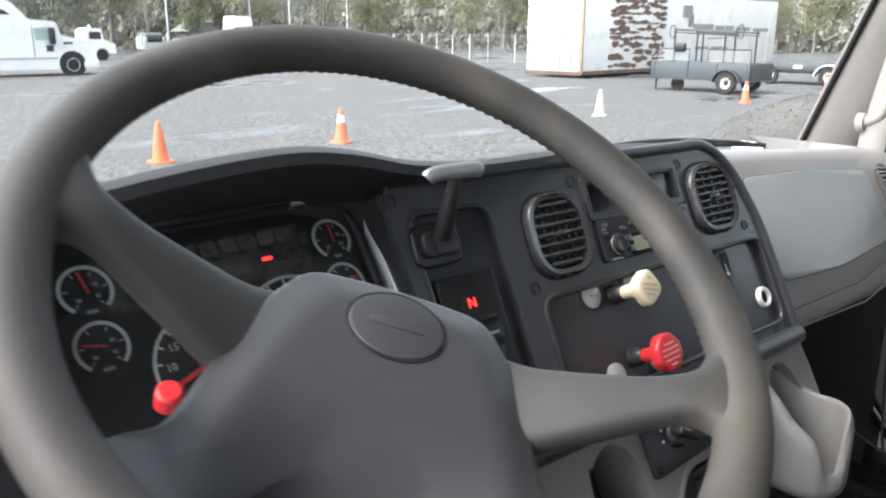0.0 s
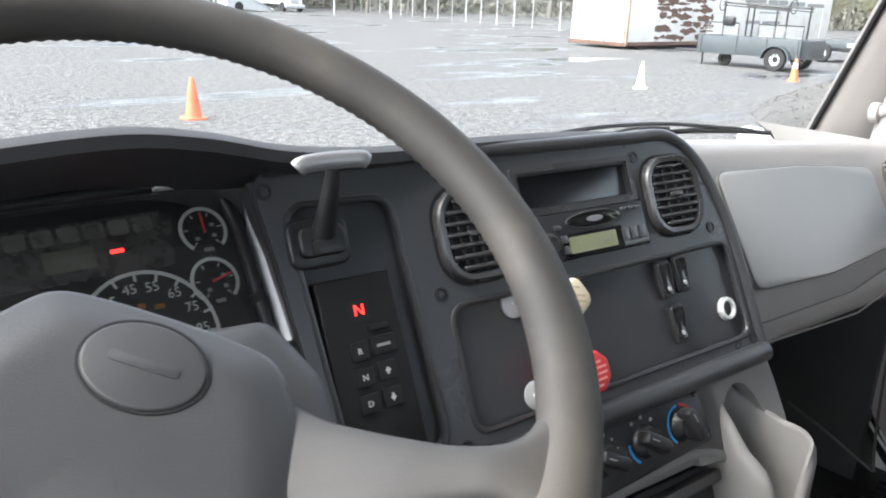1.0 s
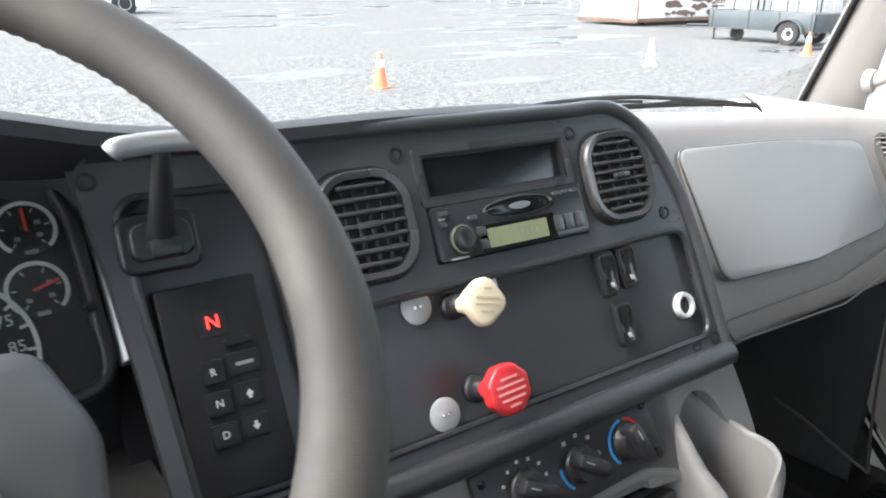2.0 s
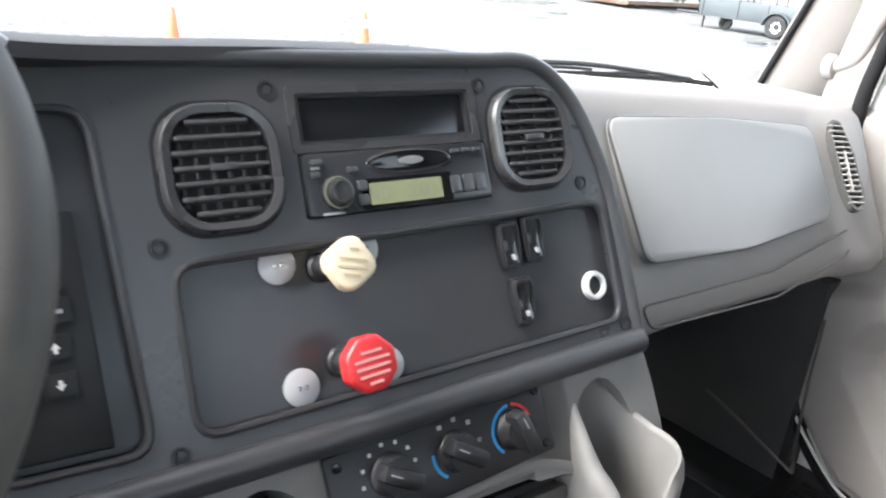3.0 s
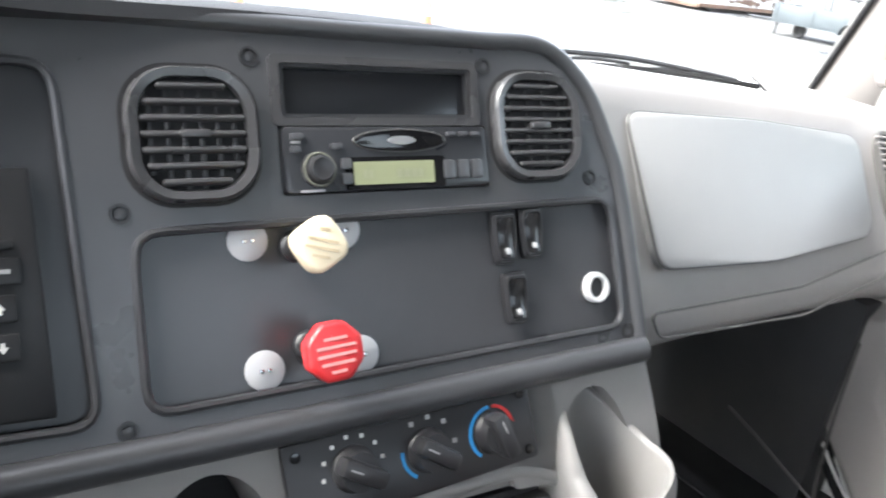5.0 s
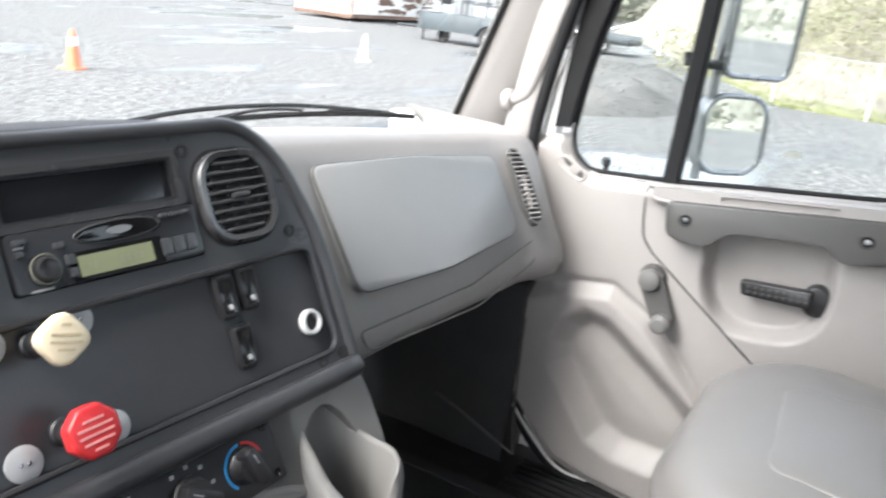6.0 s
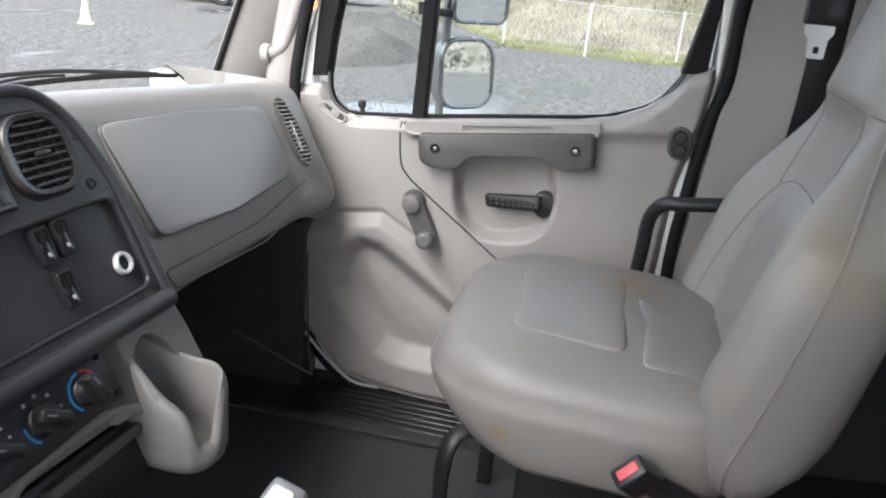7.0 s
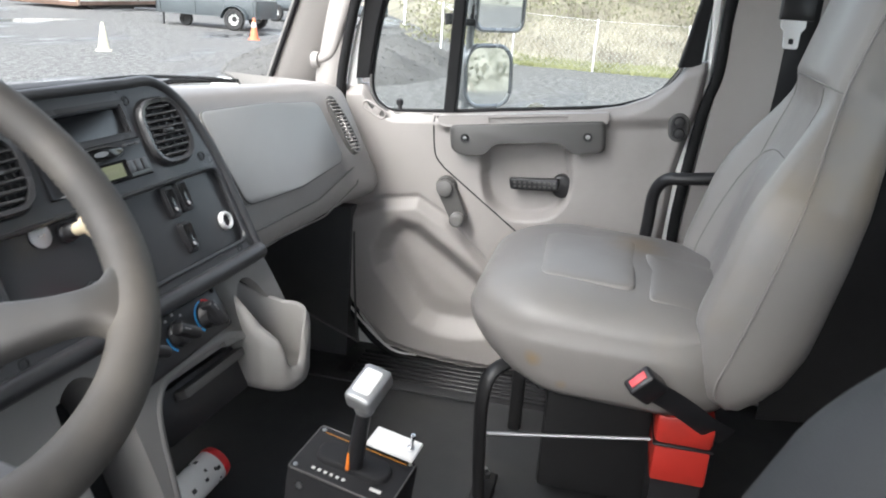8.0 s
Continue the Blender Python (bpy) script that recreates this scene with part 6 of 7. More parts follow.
part("grip_neck", moved(lathe([(0.0, 0.0), (0.013, 0.0), (0.014, 0.012), (0.017, 0.03), (0.0, 0.034)], 16), look((0.505, 0.137, 1.700), (0.486, 0.127, 1.75)) @ pose(0, 0, 0, 180)), SILVER, gl, "silver collar under the grip")
part("button_plate", moved(pillow(rrect(0.024, 0.036, 0.004, 3), 0.003, 0.0015, 2, 0.0075), LQ), WHITEPL, gl, "white plate on the grip")
part("print_strip", moved(box((0.040, -0.07, 0.0038), (0.0415, 0.07, 0.0046)), GQ), AMBER, tp, "thin amber line")
part("tag", moved(box((0.040, -0.078, 0.010), (0.088, 0.002, 0.016), 0.002, 1), GQ), WHITEPL, gl, "white plate beside the lever")
part("toggle", moved(merge(lathe([(0, 0), (0.006, 0), (0.006, 0.006), (0.003, 0.008), (0.0025, 0.02), (0.004, 0.03), (0, 0.031)], 12)), GQ @ pose(0.062, -0.066, 0.016)), CHROME, gl, "chrome toggle switch")

can = thing("spray_can", "white printed spray can with a red rim leaning on the floor", "can", (0.83, 0.56, FLOOR_Z))
CQ = Matrix.Translation((0.800, 0.560, 1.290)) @ look((0, 0, 0), (0.85, -0.20, 0.22)).to_3x3().to_4x4() @ pose(0, 0, 0, 180)
part("body", moved(lathe([(0, -0.06), (0.03, -0.06), (0.033, -0.056), (0.033, 0.065), (0.030, 0.070), (0, 0.071)], 28), CQ), WHITEPL, can)
part("rim", moved(lathe([(0.0, 0.069), (0.0335, 0.062), (0.0340, 0.068), (0.031, 0.078), (0.026, 0.080), (0.0, 0.080)], 28), CQ), REDK, can, "red rim")
for k in range(40):
    a, h = random.uniform(0, 6.28), random.uniform(-0.05, 0.05)
    part("print_bar", moved(box((0.0325, -0.002, h), (0.0334, 0.002 + 0.006 * random.random(), h + random.uniform(0.003, 0.010))), CQ @ Matrix.Rotation(a, 4, "Z")), random.choice((BLACK, BLACK, GREYDARK)), can)

# ---- outdoors: a wet gravel yard ----
def ground_mat():
    m = bpy.data.materials.new("wet_gravel_asphalt")
    m.use_nodes = True
    n, l = m.node_tree.nodes, m.node_tree.links
    b = n["Principled BSDF"]
    co = n.new("ShaderNodeTexCoord").outputs["Object"]

    def noise_at(scale, detail=5.0, stretch=None):
        t = n.new("ShaderNodeTexNoise")
        t.inputs["Scale"].default_value, t.inputs["Detail"].default_value = scale, detail
        if stretch:
            mp = n.new("ShaderNodeMapping")
            mp.inputs["Scale"].default_value = stretch
            mp.inputs["Rotation"].default_value = (0, 0, radians(-52))
            l.new(co, mp.inputs[0]), l.new(mp.outputs[0], t.inputs["Vector"])
        else:
            l.new(co, t.inputs["Vector"])
        return t.outputs["Fac"]

    def ramp(fac, *stops):
        r = n.new("ShaderNodeValToRGB")
        while len(r.color_ramp.elements) < len(stops):
            r.color_ramp.elements.new(0.5)
        for e, (p, c) in zip(r.color_ramp.elements, stops):
            e.position, e.color = p, (c, c, c, 1) if not isinstance(c, tuple) else (*c, 1)
        l.new(fac, r.inputs[0])
        return r.outputs[0]

    def mixed(fac, a, c, kind="MIX"):
        x = n.new("ShaderNodeMix")
        x.data_type, x.blend_type = "RGBA", kind
        l.new(fac, x.inputs[0]) if hasattr(fac, "is_output") else None
        if not hasattr(fac, "is_output"):
            x.inputs[0].default_value = fac
        for s, v in ((6, a), (7, c)):
            if hasattr(v, "is_output"):
                l.new(v, x.inputs[s])
            else:
                x.inputs[s].default_value = (*v, 1)
        return x.outputs[2]

    stones = ramp(noise_at(34, 9), (0.36, (0.030, 0.030, 0.031)), (0.50, (0.100, 0.099, 0.097)), (0.66, (0.30, 0.30, 0.295)))
    coarse = ramp(noise_at(7, 8), (0.36, 0.55), (0.64, 1.5))
    stones = mixed(1.0, stones, coarse, "MULTIPLY")
    base = mixed(ramp(noise_at(0.22, 4), (0.4, 0.0), (0.65, 0.45)), stones, (0.120, 0.119, 0.117))
    wet = ramp(noise_at(0.20, 6, (0.5, 1.7, 1)), (0.545, 0.0), (0.63, 1.0))
    base = mixed(wet, base, (0.05, 0.051, 0.053))
    l.new(base, b.inputs["Base Color"])
    gl = n.new("ShaderNodeMapRange")
    l.new(wet, gl.inputs[0]), l.new(gl.outputs[0], b.inputs["Specular IOR Level"])
    gl.inputs[3].default_value, gl.inputs[4].default_value = 0.08, 0.5
    rr = n.new("ShaderNodeMapRange")
    l.new(wet, rr.inputs[0])
    rr.inputs[3].default_value, rr.inputs[4].default_value = 0.85, 0.16
    l.new(rr.outputs[0], b.inputs["Roughness"])
    p = n.new("ShaderNodeBump")
    p.inputs["Distance"].default_value = 0.03
    inv = n.new("ShaderNodeMapRange")
    l.new(wet, inv.inputs[0])
    inv.inputs[3].default_value, inv.inputs[4].default_value = 0.4, 0.03
    l.new(inv.outputs[0], p.inputs["Strength"])
    l.new(noise_at(40, 4), p.inputs["Height"]), l.new(p.outputs[0], b.inputs["Normal"])
    return m


GRAVEL = ground_mat()
CONE = mat("cone_orange", (0.66, 0.17, 0.075), 0.5, vary=0.08, big=4, dirt=(0.45, 0.22, 0.14), dirt_amount=0.5, dirt_scale=8)
CONEPALE = mat("cone_faded_yellow", (0.60, 0.56, 0.43), 0.5, vary=0.08, big=4, dirt=(0.5, 0.48, 0.4), dirt_amount=0.5, dirt_scale=8)
RUST = mat("rust", (0.135, 0.082, 0.060), 0.8, vary=0.3, big=2, fine=12, grain=0.4, grain_scale=60)
ORANGEP = mat("orange_primer", (0.42, 0.30, 0.225), 0.65, vary=0.35, big=2, fine=10)
CONTW = mat("container_white", (0.70, 0.70, 0.69), 0.5, vary=0.05, big=0.6, fine=6, dirt=(0.5, 0.46, 0.42), dirt_amount=0.6, dirt_scale=1.3)
SLATE = mat("slate_painted_steel", (0.062, 0.074, 0.082), 0.5, vary=0.12, big=1.5, fine=10)
TYRE = mat("tyre_rubber", (0.02, 0.02, 0.021), 0.8, vary=0.2, big=6)
GALV = mat("galvanised_steel", (0.55, 0.56, 0.57), 0.45, 0.6, vary=0.1, big=2)
GRASS = mat("grass", (0.24, 0.25, 0.12), 0.8, vary=0.35, big=0.6, fine=5)
DRYG = mat("dry_scrub", (0.215, 0.195, 0.15), 0.9, vary=0.35, big=0.4, fine=4)
# leaves and bark are greyed and lightened: haze put into their colours
LEAF = mat("foliage_hazy_olive", (0.205, 0.21, 0.135), 0.8, vary=0.3, big=0.5, fine=3)
LEAFY = mat("foliage_hazy_yellow_green", (0.200, 0.200, 0.118), 0.8, vary=0.35, big=0.5, fine=3)
LEAFD = mat("foliage_hazy_dark", (0.165, 0.175, 0.135), 0.8, vary=0.3, big=0.5, fine=3)
BARK = mat("bark_hazy_grey", (0.19, 0.18, 0.16), 0.9, vary=0.3, big=3, fine=20)
DARKGLASS = mat("tinted_glass", (0.02, 0.022, 0.024), 0.08, vary=0.1)
SLOPE = mat("earth_bank", (0.086, 0.084, 0.081), 0.9, vary=0.3, big=0.8, fine=10, dirt=(0.12, 0.105, 0.085), dirt_amount=0.4, dirt_scale=0.35, grain=0.6, grain_scale=8)

bm = bmesh.new()
xs = [-900, -300, -100, -40, 0, 40, 100, 300, 900]
vs = [[bm.verts.new((x, y, 0)) for x in xs] for y in xs]
for i in range(len(xs) - 1):
    for j in range(len(xs) - 1):
        bm.faces.new((vs[i][j], vs[i][j + 1], vs[i + 1][j + 1], vs[i + 1][j]))
solo("ground", bm, GRAVEL, "wet grey gravel and asphalt yard with shallow puddles", "ground", "structure", flat=True)


# traffic cones
def cone(at, material, label, collar, tilt=0.0):
    c = thing("traffic_cone", label, "traffic cone", pose(*at, 0, 0, random.uniform(0, 90)), group="traffic cones in the yard")
    part("base", pillow(rrect(0.38, 0.38, 0.05, 4), 0.035, 0.01, 2), material, c, local=True)
    part("shell", lathe([(0.0, 0.03), (0.150, 0.03), (0.142, 0.06), (0.108, 0.28), (0.072, 0.52), (0.038, 0.70), (0.034, 0.71), (0.0, 0.712)], 24), material, c, local=True)
    if collar:
        part("collar", lathe([(0.0885, 0.42), (0.089, 0.42), (0.067, 0.57), (0.0665, 0.57)], 24), WHITEPL, c, "white reflective collar", local=True)
    return c


cone((5.654, 13.245, 0), CONE, "dirty orange traffic cone in the yard", False)
cone((9.519, 13.207, 0), CONE, "orange traffic cone with a white collar", True)
cone((18.188, 12.957, 0), CONEPALE, "faded yellow-white traffic cone", False)
cone((25.249, 12.171, 0), CONE, "orange and pale traffic cone near the trailers", True)
cone((32.1, 12.2, 0), CONE, "orange traffic cone beside the flat trailer", True)

# box trailer: doors towards the yard, a long white side
bt = thing("box_trailer", "white box trailer with rusty orange rear frame and peeling side", "trailer", (32.6, 24.3, 0))
Y0, Y1, X0, X1, TZ = 24.3, 27.9, 32.6, 54.2, 4.25
part("body", box((X0 + 0.1, Y0 + 0.02, 0.30), (X1, Y1, TZ), 0.03), CONTW, bt, "white box body")
for k, (y0, y1) in enumerate(((Y0 + 0.16, (Y0 + Y1) / 2 - 0.01), ((Y0 + Y1) / 2 + 0.01, Y1 - 0.1))):
    d = part("rear_door", box((X0, y0, 0.34), (X0 + 0.08, y1, TZ - 0.1), 0.015), CONTW, bt, "white rear door")
    for z in (0.8, 1.7, 2.6, 3.5):
        part("hinge", box((X0 - 0.03, (y0 if k == 0 else y1 - 0.42), z), (X0, (y0 + 0.42 if k == 0 else y1), z + 0.05), 0.008, 1), RUST, d)
    for f in (0.30, 0.72):
        y = y0 + (y1 - y0) * f
        part("lock_rod", tube([(X0 - 0.035, y, 0.36), (X0 - 0.035, y, TZ - 0.12)], 0.02, 8), RUST, d)
part("corner_post", box((X0 - 0.02, Y0 - 0.03, 0.20), (X0 + 0.12, Y0 + 0.09, TZ + 0.02), 0.02), ORANGEP, bt, "orange rusty corner post")
part("rear_sill", box((X0 - 0.03, Y0, 0.14), (X0 + 0.12, Y1, 0.34), 0.02), RUST, bt, "rusty bottom rail")
part("side_rail", box((X0 + 0.2, Y0 - 0.03, 0.18), (X1, Y0 + 0.06, 0.36), 0.015), RUST, bt, "rusty side rail")
peel = part("peeling_panel", box((34.8, Y0 - 0.03, 0.40), (40.3, Y0 + 0.02, TZ - 0.1), 0.01), CONTW, bt, "side panel with brown peeling paint")
rng = random.Random(4)
count = 0
for row in range(13):
    x = 34.82
    while x < 39.9:
        w, h = rng.uniform(0.25, 1.5), rng.uniform(0.10, 0.34)
        z = 0.58 + 0.27 * row + rng.uniform(-0.10, 0.10)
        w = min(w, 40.25 - x)
        if rng.random() < 0.82:
            n = 6
            pts = [(x + w * k / n, z - h * 0.5 * (0.15 + math.sin(math.pi * (k + 0.5) / (n + 1))) * rng.uniform(0.5, 1.3)) for k in range(n + 1)] + [(x + w * k / n, z + h * 0.5 * (0.15 + math.sin(math.pi * (k + 0.5) / (n + 1))) * rng.uniform(0.5, 1.3)) for k in range(n, -1, -1)]
            count += 1
            part("bare_patch", moved(plate(pts, (), 0, 0.005 + 0.0012 * (count % 7)), Matrix(((1, 0, 0, 0), (0, 0, -1, Y0 - 0.031), (0, 1, 0, 0), (0, 0, 0, 1)))), RUST, peel, "bare brown patch")
        x += w * rng.uniform(0.75, 1.05)
for x in (41.0, 47.0, 53.0):
    part("side_post", box((x, Y0 - 0.012, 0.36), (x + 0.06, Y0 + 0.02, TZ - 0.05)), CONTW, bt)
# the lettering on the side: plain grey bars, and a dark round mark
PRINTG = mat("faded_grey_lettering", (0.26, 0.265, 0.275), 0.6, vary=0.1)
for x0, x1, z0, z1 in ((43.3, 45.6, 2.45, 2.75), (45.9, 48.2, 2.40, 2.68), (48.5, 50.4, 2.38, 2.62), (50.8, 53.0, 2.34, 2.55), (45.0, 47.5, 1.9, 1.98), (43.6, 45.2, 1.30, 1.48), (45.5, 47.6, 1.30, 1.46)):
    part("lettering_bar", box((x0, Y0 - 0.006, z0), (x1, Y0 + 0.02, z1)), PRINTG, bt)
part("side_mark", merge(box((42.0, Y0 - 0.006, 3.1), (42.9, Y0 + 0.02, 3.75), 0.1), box((42.7, Y0 - 0.006, 2.6), (43.1, Y0 + 0.02, 3.3), 0.1)), PRINTG, bt, "dark faded mark")
for x in (33.4, 49.0, 50.6):
    part("wheel", moved(lathe([(0, -0.15), (0.48, -0.15), (0.5, -0.1), (0.5, 0.1), (0.48, 0.15), (0, 0.15)], 24), Matrix.Translation((x + 0.5, Y0 + 0.4, 0.5)) @ pose(0, 0, 0, 90)), TYRE, bt)


def small_wheel(parent, x, y, r, w=0.2, rimc=WHITEPL):
    """A trailer wheel whose axle lies along x."""
    m = Matrix.Translation((x, y, r)) @ pose(0, 0, 0, 0, -90, 0)
    t = part("tyre", moved(lathe([(r * 0.55, -w / 2), (r * 0.92, -w / 2), (r, -w * 0.3), (r, w * 0.3), (r * 0.92, w / 2), (r * 0.55, w / 2), (r * 0.5, 0)], 28), m), TYRE, parent)
    rm = part("rim", moved(lathe([(0, -0.02), (r * 0.25, -0.02), (r * 0.3, w * 0.12), (r * 0.5, w * 0.18), (r * 0.60, w * 0.42), (r * 0.56, w * 0.44), (r * 0.5, -0.04)], 28), m), rimc, parent, "pale steel rim")
    for k in range(8):
        a = radians(45 * k)
        part("rim_hole", moved(lathe([(0, 0), (r * 0.07, 0), (r * 0.07, 0.02), (0, 0.02)], 10), m @ pose(r * 0.42 * math.cos(a), r * 0.42 * math.sin(a), w * 0.17)), TYRE, rm)
    return t


# utility trailer with a tall rack
ut = thing("utility_trailer", "slate grey utility trailer with a black pipe rack", "trailer", (28.7, 15.8, 0))
XA, XB = 28.6, 30.4
part("side_near", box((XA, 13.66, 0.50), (XA + 0.05, 17.9, 1.12), 0.01), SLATE, ut)
part("side_far", box((XB, 13.66, 0.50), (XB + 0.05, 17.9, 1.12), 0.01), SLATE, ut)
part("front_board", box((XA, 17.85, 0.50), (XB, 17.9, 1.12), 0.01), SLATE, ut)
part("tail_board", box((XA, 13.66, 0.50), (XB, 13.71, 1.12), 0.01), SLATE, ut)
part("deck", box((XA, 13.66, 0.46), (XB, 17.9, 0.52)), SLATE, ut)
for y in (13.8, 15.0, 16.2, 17.7):
    part("side_rib", box((XA - 0.03, y, 0.47), (XA, y + 0.06, 1.12), 0.005, 1), SLATE, ut)
small_wheel(ut, XA - 0.12, 14.53, 0.41)
small_wheel(ut, XB + 0.12, 14.53, 0.41)
small_wheel(ut, XA + 0.5, 16.9, 0.27, 0.16, TYRE)
part("fender", loft([[(XA - 0.26, 14.53 + 0.55 * math.cos(a), 0.42 + 0.50 * math.sin(a)), (XA + 0.0, 14.53 + 0.55 * math.cos(a), 0.42 + 0.50 * math.sin(a)), (XA + 0.0, 14.53 + 0.51 * math.cos(a), 0.42 + 0.46 * math.sin(a)), (XA - 0.26, 14.53 + 0.51 * math.cos(a), 0.42 + 0.46 * math.sin(a))] for a in [math.pi * k / 14 for k in range(15)]]), SLATE, ut, "rounded wheel guard")
for x in (XA + 0.05, XB):
    for y in (16.9, 15.7, 14.4):
        part("rack_post", tube([(x, y, 1.1), (x, y, 2.32)], 0.035, 8), BLACK, ut)
    part("rack_rail", merge(tube([(x, 17.0, 2.36), (x, 14.3, 2.22)], 0.035, 8), tube([(x, 17.0, 2.26), (x, 14.3, 2.12)], 0.025, 8)), BLACK, ut)
for y, r in ((17.0, 0.24), (14.2, 0.24)):
    part("hoop", tube([(XA + 0.02, y + 0.55 * r * math.cos(2 * math.pi * k / 20), 2.28 + r * math.sin(2 * math.pi * k / 20)) for k in range(20)], 0.02, 6, closed=True), BLACK, ut)
for y0, y1 in ((16.2, 17.6), (13.7, 15.4)):
    g = part("gate", merge(tube([(XA, y0, 1.12), (XA, y0, 1.62), (XA, y1, 1.62), (XA, y1, 1.12)], 0.02, 6)), BLACK, ut, "mesh side gate")
    n = int((y1 - y0) / 0.11)
    part("wire", merge(*[tube([(XA, y0 + (y1 - y0) * k / n, 1.12), (XA, y0 + (y1 - y0) * k / n, 1.62)], 0.008, 4) for k in range(1, n)], *[tube([(XA, y0, 1.12 + 0.1 * k), (XA, y1, 1.12 + 0.1 * k)], 0.008, 4) for k in range(1, 5)]), GALV, g)
part("tool_bag", box((XA - 0.1, 16.4, 1.5), (XA + 0.15, 16.85, 1.85), 0.08), BLACK, ut, "dark bag on the rack")
part("drawbar", merge(tube([(XA + 0.3, 17.9, 0.5), (XA + 0.9, 19.4, 0.45)], 0.05, 8), tube([(XB - 0.3, 17.9, 0.5), (XA + 0.9, 19.4, 0.45)], 0.05, 8), tube([(XA + 0.2, 17.7, 0.0), (XA + 0.2, 17.7, 0.6)], 0.04, 8)), BLACK, ut)

# low flat trailer behind it
ft = thing("flat_trailer", "long low black flat trailer with pale wheel guards", "trailer", (36.5, 14.0, 0))
part("deck", box((36.5, 11.5, 0.50), (38.6, 17.4, 0.66), 0.02), BLACK, ft)
part("side", box((36.46, 11.5, 0.62), (36.52, 17.4, 0.92), 0.01), SLATE, ft)
part("far_side", box((38.58, 11.5, 0.62), (38.64, 17.4, 0.92), 0.01), SLATE, ft)
for y in (13.8, 16.4, 12.7):
    small_wheel(ft, 36.34, y, 0.40)
part("fender", loft([[(36.2, 13.8 + 0.62 * math.cos(a), 0.40 + 0.52 * math.sin(a)), (36.5, 13.8 + 0.62 * math.cos(a), 0.40 + 0.52 * math.sin(a)), (36.5, 13.8 + 0.57 * math.cos(a), 0.40 + 0.47 * math.sin(a)), (36.2, 13.8 + 0.57 * math.cos(a), 0.40 + 0.47 * math.sin(a))] for a in [math.pi * k / 14 for k in range(15)]]), WHITEPL, ft, "pale rounded wheel guard")
part("drawbar", tube([(37.5, 17.4, 0.55), (37.5, 19.0, 0.5)], 0.05, 8), BLACK, ft)
part("load_strap", box((36.40, 15.0, 0.70), (36.46, 15.4, 0.85), 0.02), WHITEPL, ft)

# parked trucks across the yard
XZ_TO_W = Matrix(((1, 0, 0, 0), (0, 0, -1, 0), (0, 1, 0, 0), (0, 0, 0, 1)))


def side_body(profile, y0, depth, bevel=0.0):
    """A body from its side profile in x and z, from y0 back by depth."""
    return moved(plate(profile, (), -depth, 0), Matrix.Translation((0, y0, 0)) @ XZ_TO_W)


semi = thing("semi_truck", "white parked semi truck with a tall sleeper cab", "truck", (12.0, 43.5, 0))
prof = rounded([(7.0, 0.35), (7.0, 4.1), (11.2, 3.95), (12.4, 3.55), (13.1, 2.75), (14.2, 2.66), (14.42, 2.58), (14.55, 1.98), (16.0, 1.72), (16.22, 1.60), (16.28, 0.42), (15.65, 0.30), (14.3, 0.30)], 0.14, 4)
part("body", side_body(prof, 43.3, 2.4), WHITE, semi)
part("skirt_line", box((7.0, 43.27, 0.84), (14.3, 43.30, 0.90)), MARKDIM, semi)
part("side_window", side_body(rounded([(13.35, 1.75), (13.30, 2.32), (14.05, 2.40), (14.10, 1.75)], 0.05), 43.29, 0.02), mat("pale_side_glass", (0.32, 0.42, 0.40), 0.15), semi)
part("sleeper_window", side_body(rounded([(10.6, 2.95), (11.0, 3.25), (12.0, 3.18), (12.35, 2.95)], 0.05), 43.29, 0.02), DARKGLASS, semi)
part("door_line", box((13.2, 43.27, 0.95), (13.24, 43.3, 2.4)), MARKDIM, semi)
part("mirror", box((13.95, 42.95, 1.55), (14.2, 43.25, 2.35), 0.05), BLACK, semi)
part("vent", box((13.80, 43.26, 1.2), (14.15, 43.3, 1.5), 0.02), BLACK, semi)
part("hood_vent", box((14.65, 43.27, 1.55), (15.1, 43.30, 1.66), 0.02), BLACK, semi)
# flat dark disc on the body, painting the shade inside the wheel arch
part("wheel_arch", moved(lathe([(0, 0), (0.66, 0), (0.66, 0.05), (0, 0.05)], 28), Matrix.Translation((15.0, 43.31, 0.56)) @ pose(0, 0, 0, 90)), VOID, semi)
part("tyre", moved(lathe([(0.3, -0.02), (0.5, -0.02), (0.52, 0.06), (0.52, 0.28), (0.3, 0.28)], 32), Matrix.Translation((15.0, 43.5, 0.52)) @ pose(0, 0, 0, 90)), TYRE, semi)
hubw = part("wheel_rim", moved(lathe([(0, 0.22), (0.09, 0.24), (0.12, 0.18), (0.26, 0.18), (0.31, 0.28), (0.33, 0.28), (0.33, 0.1)], 28), Matrix.Translation((15.0, 43.49, 0.52)) @ pose(0, 0, 0, 90)), SATIN, semi)
for k in range(10):
    part("wheel_hole", moved(lathe([(0, 0), (0.028, 0), (0.028, 0.015), (0, 0.015)], 8), Matrix.Translation((15.0 + 0.2 * math.cos(radians(36 * k)), 43.30, 0.52 + 0.2 * math.sin(radians(36 * k)))) @ pose(0, 0, 0, 90)), VOID, hubw)
part("bumper", box((15.5, 43.25, 0.30), (16.35, 45.6, 0.75), 0.08), WHITE, semi)
part("rear_wheels", merge(*[moved(lathe([(0, -0.3), (0.5, -0.3), (0.52, -0.2), (0.52, 0.25), (0, 0.25)], 24), Matrix.Translation((x, 43.7, 0.52)) @ pose(0, 0, 0, 90)) for x in (6.0, 7.3)]), TYRE, semi)
part("frame", box((4.5, 44.0, 0.6), (8.0, 45.2, 0.9)), BLACK, semi)

